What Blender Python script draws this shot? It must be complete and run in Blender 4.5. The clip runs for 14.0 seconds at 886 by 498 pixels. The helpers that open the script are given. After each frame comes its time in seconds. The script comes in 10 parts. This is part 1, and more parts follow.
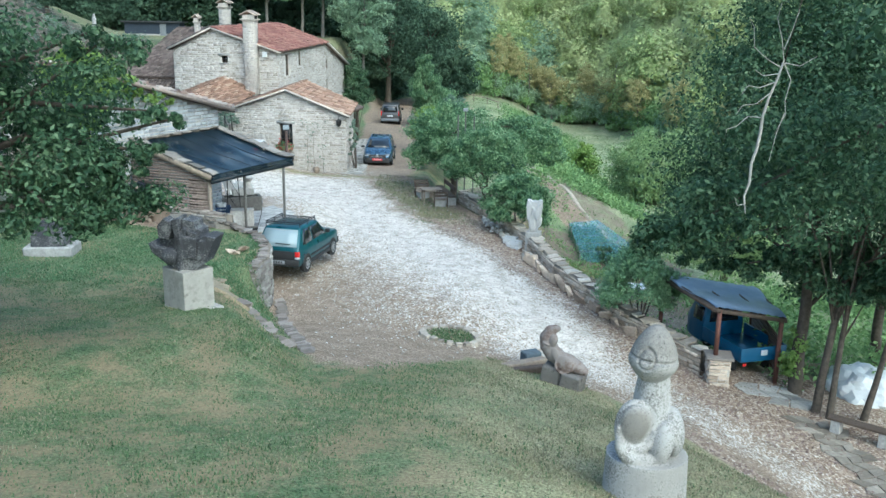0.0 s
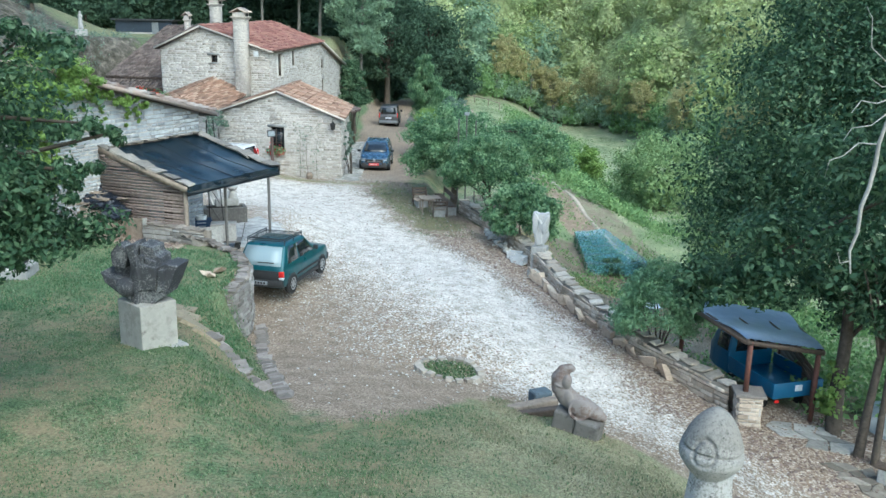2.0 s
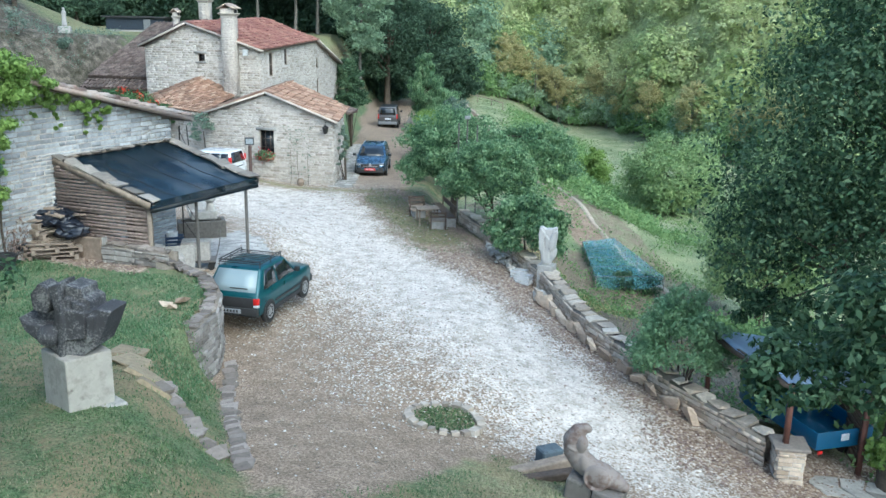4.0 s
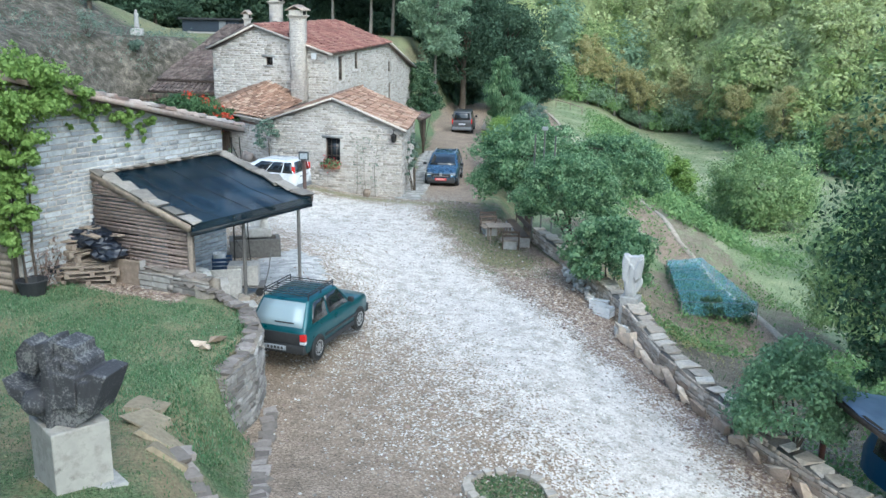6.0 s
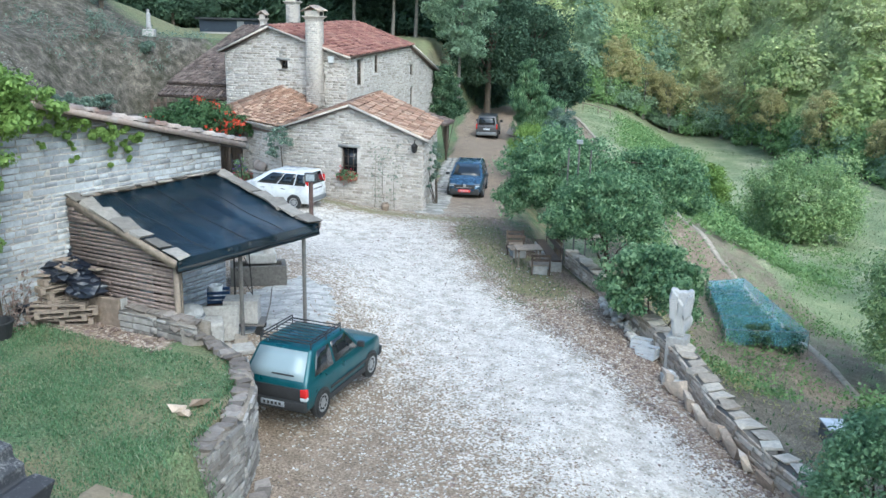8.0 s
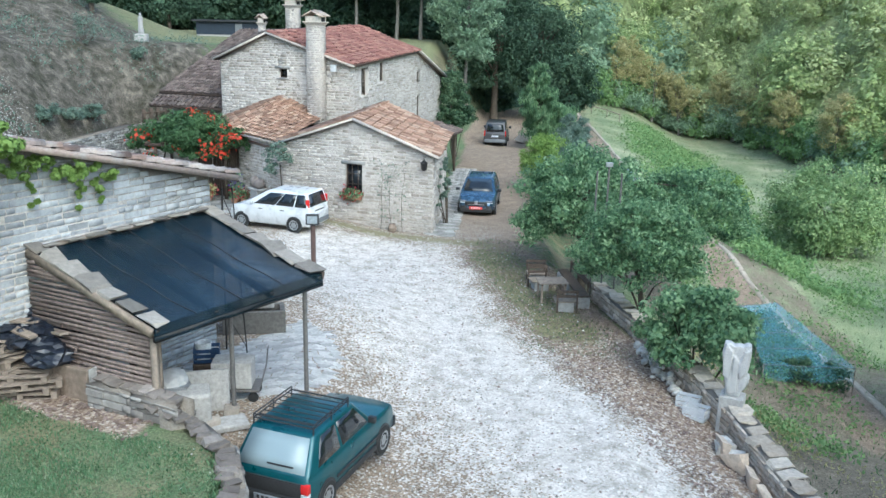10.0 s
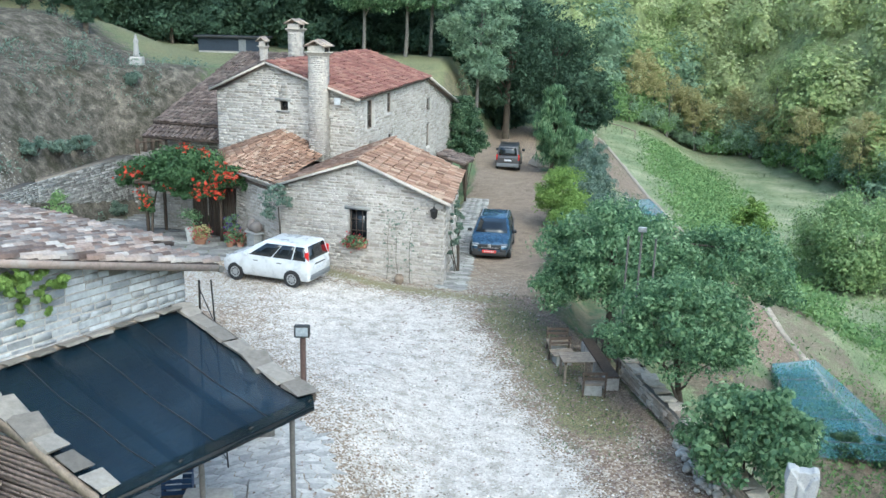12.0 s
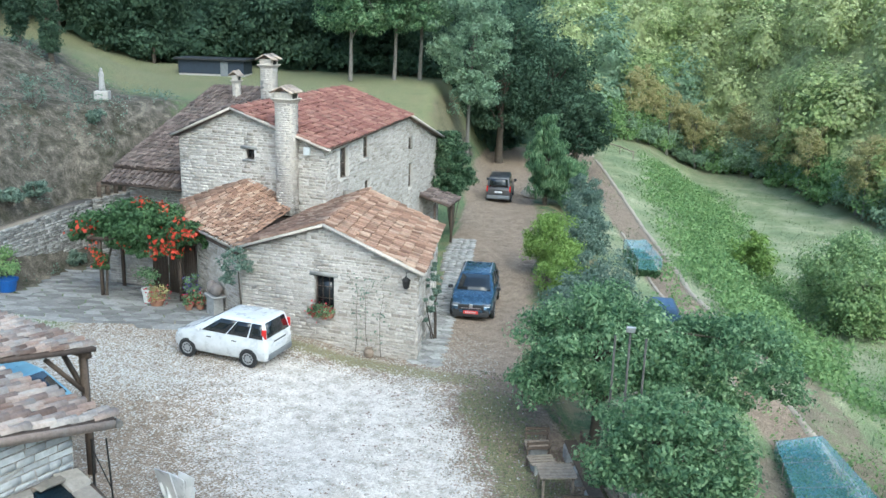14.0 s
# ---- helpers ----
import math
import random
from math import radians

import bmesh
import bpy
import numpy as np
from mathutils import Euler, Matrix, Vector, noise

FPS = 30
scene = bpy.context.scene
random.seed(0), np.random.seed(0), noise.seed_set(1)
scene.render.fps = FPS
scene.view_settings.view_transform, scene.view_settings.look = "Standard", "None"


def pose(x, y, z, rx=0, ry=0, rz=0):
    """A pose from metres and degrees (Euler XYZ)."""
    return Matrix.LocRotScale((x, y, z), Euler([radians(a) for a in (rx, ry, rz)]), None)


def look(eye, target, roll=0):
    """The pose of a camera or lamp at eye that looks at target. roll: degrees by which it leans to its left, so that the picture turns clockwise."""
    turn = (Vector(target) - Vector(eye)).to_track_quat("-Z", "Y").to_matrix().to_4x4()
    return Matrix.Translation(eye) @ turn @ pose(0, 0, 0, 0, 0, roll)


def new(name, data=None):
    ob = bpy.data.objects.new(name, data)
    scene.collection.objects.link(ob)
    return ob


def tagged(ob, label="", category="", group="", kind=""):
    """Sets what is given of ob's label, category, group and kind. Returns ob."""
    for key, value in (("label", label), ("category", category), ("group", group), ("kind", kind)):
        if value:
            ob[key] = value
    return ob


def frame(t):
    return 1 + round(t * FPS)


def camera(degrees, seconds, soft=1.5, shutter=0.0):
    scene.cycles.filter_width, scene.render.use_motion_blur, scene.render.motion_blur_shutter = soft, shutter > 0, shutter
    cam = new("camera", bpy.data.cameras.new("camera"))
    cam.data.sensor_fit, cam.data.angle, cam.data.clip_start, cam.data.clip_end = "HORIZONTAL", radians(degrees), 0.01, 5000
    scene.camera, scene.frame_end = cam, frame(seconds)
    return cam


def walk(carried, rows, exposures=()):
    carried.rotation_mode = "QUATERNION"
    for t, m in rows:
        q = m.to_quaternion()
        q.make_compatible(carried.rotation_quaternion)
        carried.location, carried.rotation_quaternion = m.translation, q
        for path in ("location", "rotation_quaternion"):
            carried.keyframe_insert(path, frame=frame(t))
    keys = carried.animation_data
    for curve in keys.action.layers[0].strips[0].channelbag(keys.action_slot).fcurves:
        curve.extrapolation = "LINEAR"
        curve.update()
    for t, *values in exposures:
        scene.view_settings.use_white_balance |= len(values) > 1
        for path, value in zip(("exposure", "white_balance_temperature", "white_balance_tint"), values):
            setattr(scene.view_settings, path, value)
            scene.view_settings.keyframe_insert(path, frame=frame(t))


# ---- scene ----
cam = camera(53.9, 14.0)
PATH = [
    (0, (0.0, 0.0, 7.8), (-0.059, 1.935, 7.299), 0.9),
    (0.5, (-0.006, 0.562, 7.807), (-0.066, 2.497, 7.305), 0.9),
    (1, (-0.024, 1.143, 7.8), (-0.083, 3.078, 7.297), 1.0),
    (1.5, (-0.043, 1.846, 7.776), (-0.103, 3.781, 7.273), 1.1),
    (2, (-0.054, 2.489, 7.728), (-0.113, 4.424, 7.227), 1.1),
    (2.5, (-0.041, 3.228, 7.7), (-0.101, 5.163, 7.198), 1.2),
    (3, (-0.018, 3.963, 7.649), (-0.08, 5.898, 7.147), 1.1),
    (3.2, (0.003, 4.257, 7.665), (-0.06, 6.191, 7.159), 1.11),
    (5.3, (0.045, 7.055, 7.652), (-0.047, 8.989, 7.151), 1.15),
    (5.5, (0.022, 7.366, 7.671), (-0.114, 9.297, 7.169), 1.11),
    (6, (-0.007, 7.986, 7.704), (-0.243, 9.907, 7.199), 1.15),
    (6.5, (-0.074, 8.691, 7.728), (-0.361, 10.604, 7.222), 1.21),
    (7, (-0.159, 9.32, 7.75), (-0.445, 11.233, 7.244), 1.31),
    (7.5, (-0.278, 10.025, 7.789), (-0.562, 11.939, 7.28), 1.41),
    (8, (-0.421, 10.789, 7.806), (-0.707, 12.702, 7.299), 1.31),
    (8.2, (-0.468, 11.083, 7.822), (-0.757, 12.997, 7.317), 1.12),
    (10.3, (-1.4, 14.134, 8.204), (-1.688, 16.046, 7.691), 1.32),
    (10.5, (-1.433, 14.492, 8.235), (-1.727, 16.404, 7.727), 1.52),
    (11, (-1.612, 15.205, 8.522), (-1.911, 17.116, 8.013), 1.53),
    (11.5, (-1.825, 15.996, 8.919), (-2.126, 17.907, 8.411), 1.63),
    (12, (-1.953, 16.74, 9.302), (-2.259, 18.65, 8.794), 1.54),
    (12.5, (-2.053, 17.577, 9.719), (-2.359, 19.487, 9.212), 1.64),
    (13, (-2.058, 18.444, 10.173), (-2.365, 20.354, 9.664), 1.74),
    (13.5, (-1.914, 19.256, 10.576), (-2.224, 21.165, 10.067), 1.75),
    (14, (-1.629, 20.104, 10.948), (-1.937, 22.015, 10.442), 1.74),
]
walk(cam, [(t, look(eye, target, roll)) for t, eye, target, roll in PATH], [(0.0, 1.43, 5560, -8), (3.0, 1.43, 5560, -7), (5.5, 1.43, 5560, -3), (8.0, 1.43, 5560, -3), (11.0, 1.42, 5620, -4), (14.0, 1.42, 5680, -5)])

# ---------------------------------------------------------------- light
SUN_EL, SUN_AZ = radians(46), radians(148)
world = bpy.data.worlds.new("sky")
scene.world = world
world.use_nodes = True
wn, wl = world.node_tree.nodes, world.node_tree.links
sky = wn.new("ShaderNodeTexSky")
sky.sky_type = "NISHITA"
sky.sun_disc = False
sky.sun_elevation, sky.sun_rotation = SUN_EL, SUN_AZ
sky.air_density, sky.dust_density, sky.ozone_density = 1.0, 3.0, 1.0
wl.new(sky.outputs[0], wn["Background"].inputs[0])
wn["Background"].inputs[1].default_value = 0.14
lamp = bpy.data.lights.new("sun", "SUN")
lamp.energy, lamp.angle, lamp.color = 0.5, radians(60), (1.0, 0.975, 0.96)
sun = new("sun", lamp)
sun_dir = Vector((math.sin(SUN_AZ) * math.cos(SUN_EL), math.cos(SUN_AZ) * math.cos(SUN_EL), math.sin(SUN_EL)))
sun.matrix_world = look(sun_dir * 60, (0, 0, 0))

# ---------------------------------------------------------------- building helpers
rng = np.random.default_rng(7)


class Soup:
    """Quads gathered in arrays; ends as one mesh."""

    def __init__(self):
        self.v, self.f, self.n = [], [], 0

    def add(self, verts, quads):
        """verts (k, n, 3): k copies of a piece of n corners; quads (m, 4) of one piece."""
        verts = np.asarray(verts, float)
        if verts.ndim == 2:
            verts = verts[None]
        k, n = verts.shape[:2]
        q = np.asarray(quads, int)
        if k == 0:
            return self
        self.v.append(verts.reshape(-1, 3))
        self.f.append((q[None] + (self.n + np.arange(k) * n)[:, None, None]).reshape(-1, q.shape[1]))
        self.n += k * n
        return self

    def weld(self):
        v = np.concatenate(self.v)
        _, first, back = np.unique(np.round(v, 4), axis=0, return_index=True, return_inverse=True)
        self.v, self.f = [v[first]], [back.reshape(-1)[f] for f in self.f]
        self.n = len(first)
        return self

    def mesh(self, name, smooth=False):
        me = bpy.data.meshes.new(name)
        v = np.concatenate(self.v) if self.v else np.zeros((0, 3))
        me.vertices.add(len(v))
        me.vertices.foreach_set("co", v.ravel())
        size = np.concatenate([np.full(len(f), f.shape[1]) for f in self.f])
        idx = np.concatenate([f.ravel() for f in self.f])
        me.loops.add(len(idx))
        me.loops.foreach_set("vertex_index", idx)
        me.polygons.add(len(size))
        me.polygons.foreach_set("loop_start", np.concatenate(([0], np.cumsum(size)[:-1])))
        me.update(calc_edges=True)
        if smooth:
            me.polygons.foreach_set("use_smooth", np.ones(len(size), bool))
        return me


BOX_Q = [(0, 3, 2, 1), (4, 5, 6, 7), (0, 1, 5, 4), (1, 2, 6, 5), (2, 3, 7, 6), (3, 0, 4, 7)]


def box_v(x0, x1, y0, y1, z0, z1):
    return np.array([(x0, y0, z0), (x1, y0, z0), (x1, y1, z0), (x0, y1, z0), (x0, y0, z1), (x1, y0, z1), (x1, y1, z1), (x0, y1, z1)], float)


def thing(name, at, label, category, group="", kind="", turn=0.0):
    ob = new(name)
    ob.empty_display_size = 0.2
    ob.matrix_basis = pose(*at, 0, 0, turn)
    return tagged(ob, label, category, group, kind)


def part(name, data, material, parent=None, label="", world=False, kind=""):
    """One mesh object, from a bmesh, a Soup or a mesh, under a thing or a part."""
    if isinstance(data, bmesh.types.BMesh):
        me = bpy.data.meshes.new(name)
        data.to_mesh(me)
        data.free()
    elif isinstance(data, Soup):
        me = data.mesh(name)
    else:
        me = data
    if material is not None and not me.materials:
        me.materials.append(material)
    ob = new(name, me)
    if parent is not None:
        ob.parent = parent
        if world and parent.parent is None:
            ob.matrix_parent_inverse = parent.matrix_basis.inverted()
    return tagged(ob, label, "", "", kind)


def smooth_all(me, angle=40):
    me.polygons.foreach_set("use_smooth", np.ones(len(me.polygons), bool))
    me.set_sharp_from_angle(angle=radians(angle))
    return me


def bm_box(bm, x0, x1, y0, y1, z0, z1, bevel=0.0, seg=2, m=None):
    vs = [bm.verts.new(p) for p in box_v(x0, x1, y0, y1, z0, z1)]
    fs = [bm.faces.new([vs[i] for i in q]) for q in BOX_Q]
    if bevel:
        es = {e for f in fs for e in f.edges}
        out = bmesh.ops.bevel(bm, geom=list(es), offset=bevel, segments=seg, profile=0.5, affect="EDGES")
        vs = list({v for f in out["faces"] for v in f.verts} | {v for v in vs if v.is_valid})
    if m is not None:
        bmesh.ops.transform(bm, matrix=m, verts=[v for v in vs if v.is_valid])
    return bm


def box_bm(x0, x1, y0, y1, z0, z1, bevel=0.0, seg=2):
    return bm_box(bmesh.new(), x0, x1, y0, y1, z0, z1, bevel, seg)


def tube(soup, path, radii, sides=8):
    """A tapered tube through the points of a path."""
    path = np.asarray(path, float)
    radii = np.broadcast_to(np.asarray(radii, float), (len(path),))
    d = np.gradient(path, axis=0)
    d /= np.linalg.norm(d, axis=1)[:, None] + 1e-9
    ref = np.where(np.abs(d[:, 2:3]) > 0.9, np.array([[1.0, 0, 0]]), np.array([[0, 0, 1.0]]))
    a = np.cross(d, ref)
    a /= np.linalg.norm(a, axis=1)[:, None] + 1e-9
    b = np.cross(d, a)
    th = np.linspace(0, 2 * math.pi, sides, endpoint=False)
    ring = path[:, None] + radii[:, None, None] * (np.cos(th)[None, :, None] * a[:, None] + np.sin(th)[None, :, None] * b[:, None])
    n = len(path)
    q = [(i * sides + j, i * sides + (j + 1) % sides, (i + 1) * sides + (j + 1) % sides, (i + 1) * sides + j) for i in range(n - 1) for j in range(sides)]
    v = ring.reshape(-1, 3)
    soup.add(v, q)
    soup.add(ring[-1], [tuple(range(sides))])
    soup.add(ring[0], [tuple(range(sides))[::-1]])
    return soup


def lathe(profile, sides=16):
    """A turned solid from (radius, height) pairs, as a bmesh."""
    bm = bmesh.new()
    rings = []
    for r, z in profile:
        rings.append([bm.verts.new((r * math.cos(2 * math.pi * k / sides), r * math.sin(2 * math.pi * k / sides), z)) for k in range(sides)])
    for a, b in zip(rings, rings[1:]):
        for k in range(sides):
            bm.faces.new((a[k], a[(k + 1) % sides], b[(k + 1) % sides], b[k]))
    bm.faces.new(rings[-1])
    bm.faces.new(rings[0][::-1])
    return bm


def loft(sections, close=True):
    """Rings of equal corner counts along a body."""
    bm = bmesh.new()
    rings = [[bm.verts.new(p) for p in s] for s in sections]
    n = len(rings[0])
    for a, b in zip(rings, rings[1:]):
        for k in range(n):
            bm.faces.new((a[k], a[(k + 1) % n], b[(k + 1) % n], b[k]))
    if close:
        bm.faces.new(rings[0][::-1])
        bm.faces.new(rings[-1])
    bmesh.ops.recalc_face_normals(bm, faces=bm.faces)
    return bm


def sstep(a, b, x):
    t = np.clip((np.asarray(x, float) - a) / (b - a), 0, 1)
    return t * t * (3 - 2 * t)


def wob(x, y, s, k=0):
    """A cheap smooth waver between -1 and 1 over the plan."""
    x, y = np.asarray(x, float) / s, np.asarray(y, float) / s
    return (np.sin(1.7 * x + 2.3 * y + k) + np.sin(-2.9 * x + 1.1 * y + 2.1 * k + 1) + np.sin(4.1 * x + 3.7 * y + 0.7 * k) * 0.6 + np.sin(6.3 * x - 5.2 * y + k) * 0.4) / 3.0

# ---------------------------------------------------------------- materials
def material(name, rough=0.8, metal=0.0, spec=0.5):
    m = bpy.data.materials.new(name)
    m.use_nodes = True
    n = m.node_tree.nodes
    b = n["Principled BSDF"]
    b.inputs["Roughness"].default_value = rough
    b.inputs["Metallic"].default_value = metal
    b.inputs["Specular IOR Level"].default_value = spec
    return m, n, m.node_tree.links, b


def nd(n, kind, **kw):
    o = n.new(kind)
    for k, v in kw.items():
        o.inputs[k.replace("_", " ")].default_value = v
    return o


def ramp(n, stops, mode="LINEAR"):
    r = n.new("ShaderNodeValToRGB")
    e = r.color_ramp.elements
    r.color_ramp.interpolation = mode
    while len(e) < len(stops):
        e.new(0.5)
    for s, (p, c) in zip(e, stops):
        s.position, s.color = p, (*c, 1.0)
    return r


def mix(n, l, fac, a, b, kind="MIX"):
    m = n.new("ShaderNodeMix")
    m.data_type, m.blend_type = "RGBA", kind
    for sock, val in ((m.inputs[0], fac), (m.inputs[6], a), (m.inputs[7], b)):
        if isinstance(val, (int, float)):
            sock.default_value = val
        elif isinstance(val, tuple):
            sock.default_value = (*val, 1.0)
        else:
            l.new(val, sock)
    return m.outputs[2]


def noise_tex(n, l, scale, detail=4.0, rough=0.6, coord=None):
    t = nd(n, "ShaderNodeTexNoise", Scale=scale, Detail=detail, Roughness=rough)
    if coord is not None:
        l.new(coord, t.inputs["Vector"])
    return t


def bump(n, l, b, height, strength=0.4, dist=0.02):
    k = nd(n, "ShaderNodeBump", Strength=strength, Distance=dist)
    l.new(height, k.inputs["Height"])
    l.new(k.outputs[0], b.inputs["Normal"])


TWIN = {}


def single_of(mat):
    """The same stuff for pieces that are objects of their own."""
    if mat.name in TWIN and not isinstance(TWIN[mat.name], bpy.types.Material):
        a = TWIN[mat.name]
        TWIN[mat.name] = pieces(mat.name + "_piece", *a[:6], "object", *a[6:])
    return TWIN.get(mat.name, mat)


def pieces(name, stops, rough=0.85, grain=12.0, blotch=1.2, dirt=(0.1, 0.09, 0.075), dirty=0.5, per="island", strength=0.35, dist=0.01):
    """Many pieces of one stuff: a colour for each piece, grain, and stains at a larger scale."""
    m, n, l, b = material(name, rough)
    geo = n.new("ShaderNodeNewGeometry")
    if per == "island":
        TWIN[m.name] = (stops, rough, grain, blotch, dirt, dirty, strength, dist)
        rnd = geo.outputs["Random Per Island"]
    else:
        rnd = n.new("ShaderNodeObjectInfo").outputs["Random"]
    r = ramp(n, stops)
    l.new(rnd, r.inputs[0])
    g = noise_tex(n, l, grain, 5, 0.7, geo.outputs["Position"])
    g2 = noise_tex(n, l, blotch, 4, 0.65, geo.outputs["Position"])
    gr = ramp(n, [(0.25, (0.62, 0.62, 0.62)), (0.75, (1.15, 1.15, 1.15))])
    l.new(g.outputs[0], gr.inputs[0])
    c = mix(n, l, 1.0, r.outputs[0], gr.outputs[0], "MULTIPLY")
    st = ramp(n, [(0.5, (0, 0, 0)), (0.75, (dirty, dirty, dirty))])
    l.new(g2.outputs[0], st.inputs[0])
    c = mix(n, l, st.outputs[0], c, dirt)
    l.new(c, b.inputs["Base Color"])
    bump(n, l, b, g.outputs[0], strength, dist)
    return m


def plain(name, col, rough=0.6, metal=0.0, grain=20.0, var=0.25, strength=0.15, dist=0.004, dirt=None, spec=0.5):
    """One stuff, with grain and faint wear."""
    m, n, l, b = material(name, rough, metal, spec)
    co = n.new("ShaderNodeTexCoord").outputs["Object"]
    g = noise_tex(n, l, grain, 5, 0.65, co)
    g2 = noise_tex(n, l, grain * 0.12, 3, 0.6, co)
    lo, hi = tuple(v * (1 - var) for v in col), tuple(min(1, v * (1 + var)) for v in col)
    r = ramp(n, [(0.3, lo), (0.7, hi)])
    l.new(g.outputs[0], r.inputs[0])
    st = ramp(n, [(0.45, (0, 0, 0)), (0.72, (0.5, 0.5, 0.5))])
    l.new(g2.outputs[0], st.inputs[0])
    c = mix(n, l, st.outputs[0], r.outputs[0], dirt or tuple(v * 0.6 for v in col))
    l.new(c, b.inputs["Base Color"])
    bump(n, l, b, g.outputs[0], strength, dist)
    return m


def leafy(name, stops, rough=0.55, through_light=0.35, patch=0.35, even=0.9, single=0.55, clumpy=0.0):
    """Leaves: a colour for each leaf or clump, some light coming through."""
    m, n, l, b = material(name, rough, 0, 0.3)
    geo = n.new("ShaderNodeNewGeometry")
    stops = [(p, (c[0] * 0.99, c[1], c[2] * 1.12)) for p, c in stops]
    r = ramp(n, stops)
    big = noise_tex(n, l, patch, 3, 0.6, geo.outputs["Position"])
    add = n.new("ShaderNodeMath")
    add.operation = "MULTIPLY_ADD"
    l.new(big.outputs[0], add.inputs[0])
    add.inputs[1].default_value = even
    sc = n.new("ShaderNodeMath")
    sc.operation = "MULTIPLY_ADD"
    l.new(geo.outputs["Random Per Island"], sc.inputs[0])
    sc.inputs[1].default_value, sc.inputs[2].default_value = single, 0.5 - 0.5 * (even + single)
    l.new(sc.outputs[0], add.inputs[2])
    l.new(add.outputs[0], r.inputs[0])
    col = r.outputs[0]
    if clumpy:
        tex = noise_tex(n, l, clumpy, 4, 0.75, geo.outputs["Position"])
        tone = ramp(n, [(0.33, (0.62, 0.62, 0.62)), (0.66, (1.30, 1.30, 1.30))])
        l.new(tex.outputs[0], tone.inputs[0])
        col = mix(n, l, 1.0, col, tone.outputs[0], "MULTIPLY")
        bump(n, l, b, tex.outputs[0], 0.8, 0.35)
    l.new(col, b.inputs["Base Color"])
    tr = n.new("ShaderNodeBsdfTranslucent")
    l.new(col, tr.inputs[0])
    ms = n.new("ShaderNodeMixShader")
    ms.inputs[0].default_value = through_light
    l.new(b.outputs[0], ms.inputs[1])
    l.new(tr.outputs[0], ms.inputs[2])
    l.new(ms.outputs[0], n["Material Output"].inputs[0])
    return m


STONE = pieces("limestone", [(0.0, (0.34, 0.295, 0.25)), (0.25, (0.45, 0.405, 0.355)), (0.7, (0.53, 0.485, 0.435)), (1.0, (0.61, 0.565, 0.515))], 0.9, 9, 0.7, (0.27, 0.245, 0.22), 0.45)
BARNSTONE = pieces("blue_grey_limestone", [(0.0, (0.275, 0.285, 0.295)), (0.25, (0.38, 0.395, 0.41)), (0.7, (0.455, 0.475, 0.49)), (1.0, (0.54, 0.56, 0.575))], 0.9, 9, 0.7, (0.24, 0.23, 0.215), 0.5)
STONE_GREY = pieces("grey_limestone", [(0.0, (0.17, 0.165, 0.155)), (0.4, (0.29, 0.285, 0.27)), (1.0, (0.45, 0.44, 0.42))], 0.9, 9, 0.9, (0.15, 0.14, 0.12), 0.6)
DRYCORE = plain("packed_earth", (0.20, 0.175, 0.145), 0.95, 0, 25, 0.3, 0.3)
DRIVESTONE = pieces("beige_wall_stone", [(0.0, (0.38, 0.30, 0.225)), (0.4, (0.54, 0.44, 0.345)), (1.0, (0.70, 0.60, 0.49))], 0.92, 9, 0.9, (0.18, 0.155, 0.125), 0.5)
WALLSTONE = pieces("rough_wall_stone", [(0.0, (0.14, 0.125, 0.112)), (0.4, (0.245, 0.226, 0.206)), (1.0, (0.40, 0.38, 0.355))], 0.92, 9, 0.9, (0.13, 0.12, 0.10), 0.6)
MORTAR = plain("mortar", (0.47, 0.435, 0.39), 0.95, 0, 25, 0.3, 0.3)
TILE_RED = pieces("red_clay", [(0.0, (0.185, 0.078, 0.062)), (0.35, (0.24, 0.104, 0.083)), (0.8, (0.29, 0.138, 0.107)), (1.0, (0.35, 0.195, 0.15))], 0.85, 14, 1.0, (0.16, 0.09, 0.07), 0.6)
TILE_OLD = pieces("weathered_clay", [(0.0, (0.18, 0.105, 0.07)), (0.25, (0.26, 0.15, 0.10)), (0.6, (0.35, 0.21, 0.145)), (1.0, (0.46, 0.33, 0.24))], 0.9, 14, 1.5, (0.16, 0.12, 0.09), 0.7)
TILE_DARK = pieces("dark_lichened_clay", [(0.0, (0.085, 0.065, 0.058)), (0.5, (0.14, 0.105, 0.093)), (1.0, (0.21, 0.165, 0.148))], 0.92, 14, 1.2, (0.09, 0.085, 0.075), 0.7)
TILE_GARAGE = pieces("lichened_clay", [(0.0, (0.17, 0.11, 0.085)), (0.3, (0.30, 0.215, 0.175)), (0.7, (0.39, 0.31, 0.265)), (1.0, (0.53, 0.47, 0.42))], 0.92, 16, 2.2, (0.36, 0.35, 0.32), 0.8)

# ---------------------------------------------------------------- the lie of the land
ROAD = np.array([(-9.5, 44.5, 3.4), (-8.3, 41.0, 3.6), (-5.9, 36.0, 2.7), (-3.1, 31.5, 2.5), (-0.9, 28.2, 2.3), (0.9, 25.0, 2.1), (2.3, 21.8, 1.8), (4.6, 19.3, 1.0), (6.4, 16.9, 0.75), (8.6, 13.6, 0.65), (14.0, 6.0, 0.7), (24.0, -4.0, 0.8)])
LANE = np.array([(-5.2, 45.0, 1.7), (-5.3, 52.0, 1.9), (-6.0, 62.0, 2.1), (-7.3, 80.0, 2.3), (-8.6, 95.0, 2.2), (-9.5, 108.0, 2.0)])
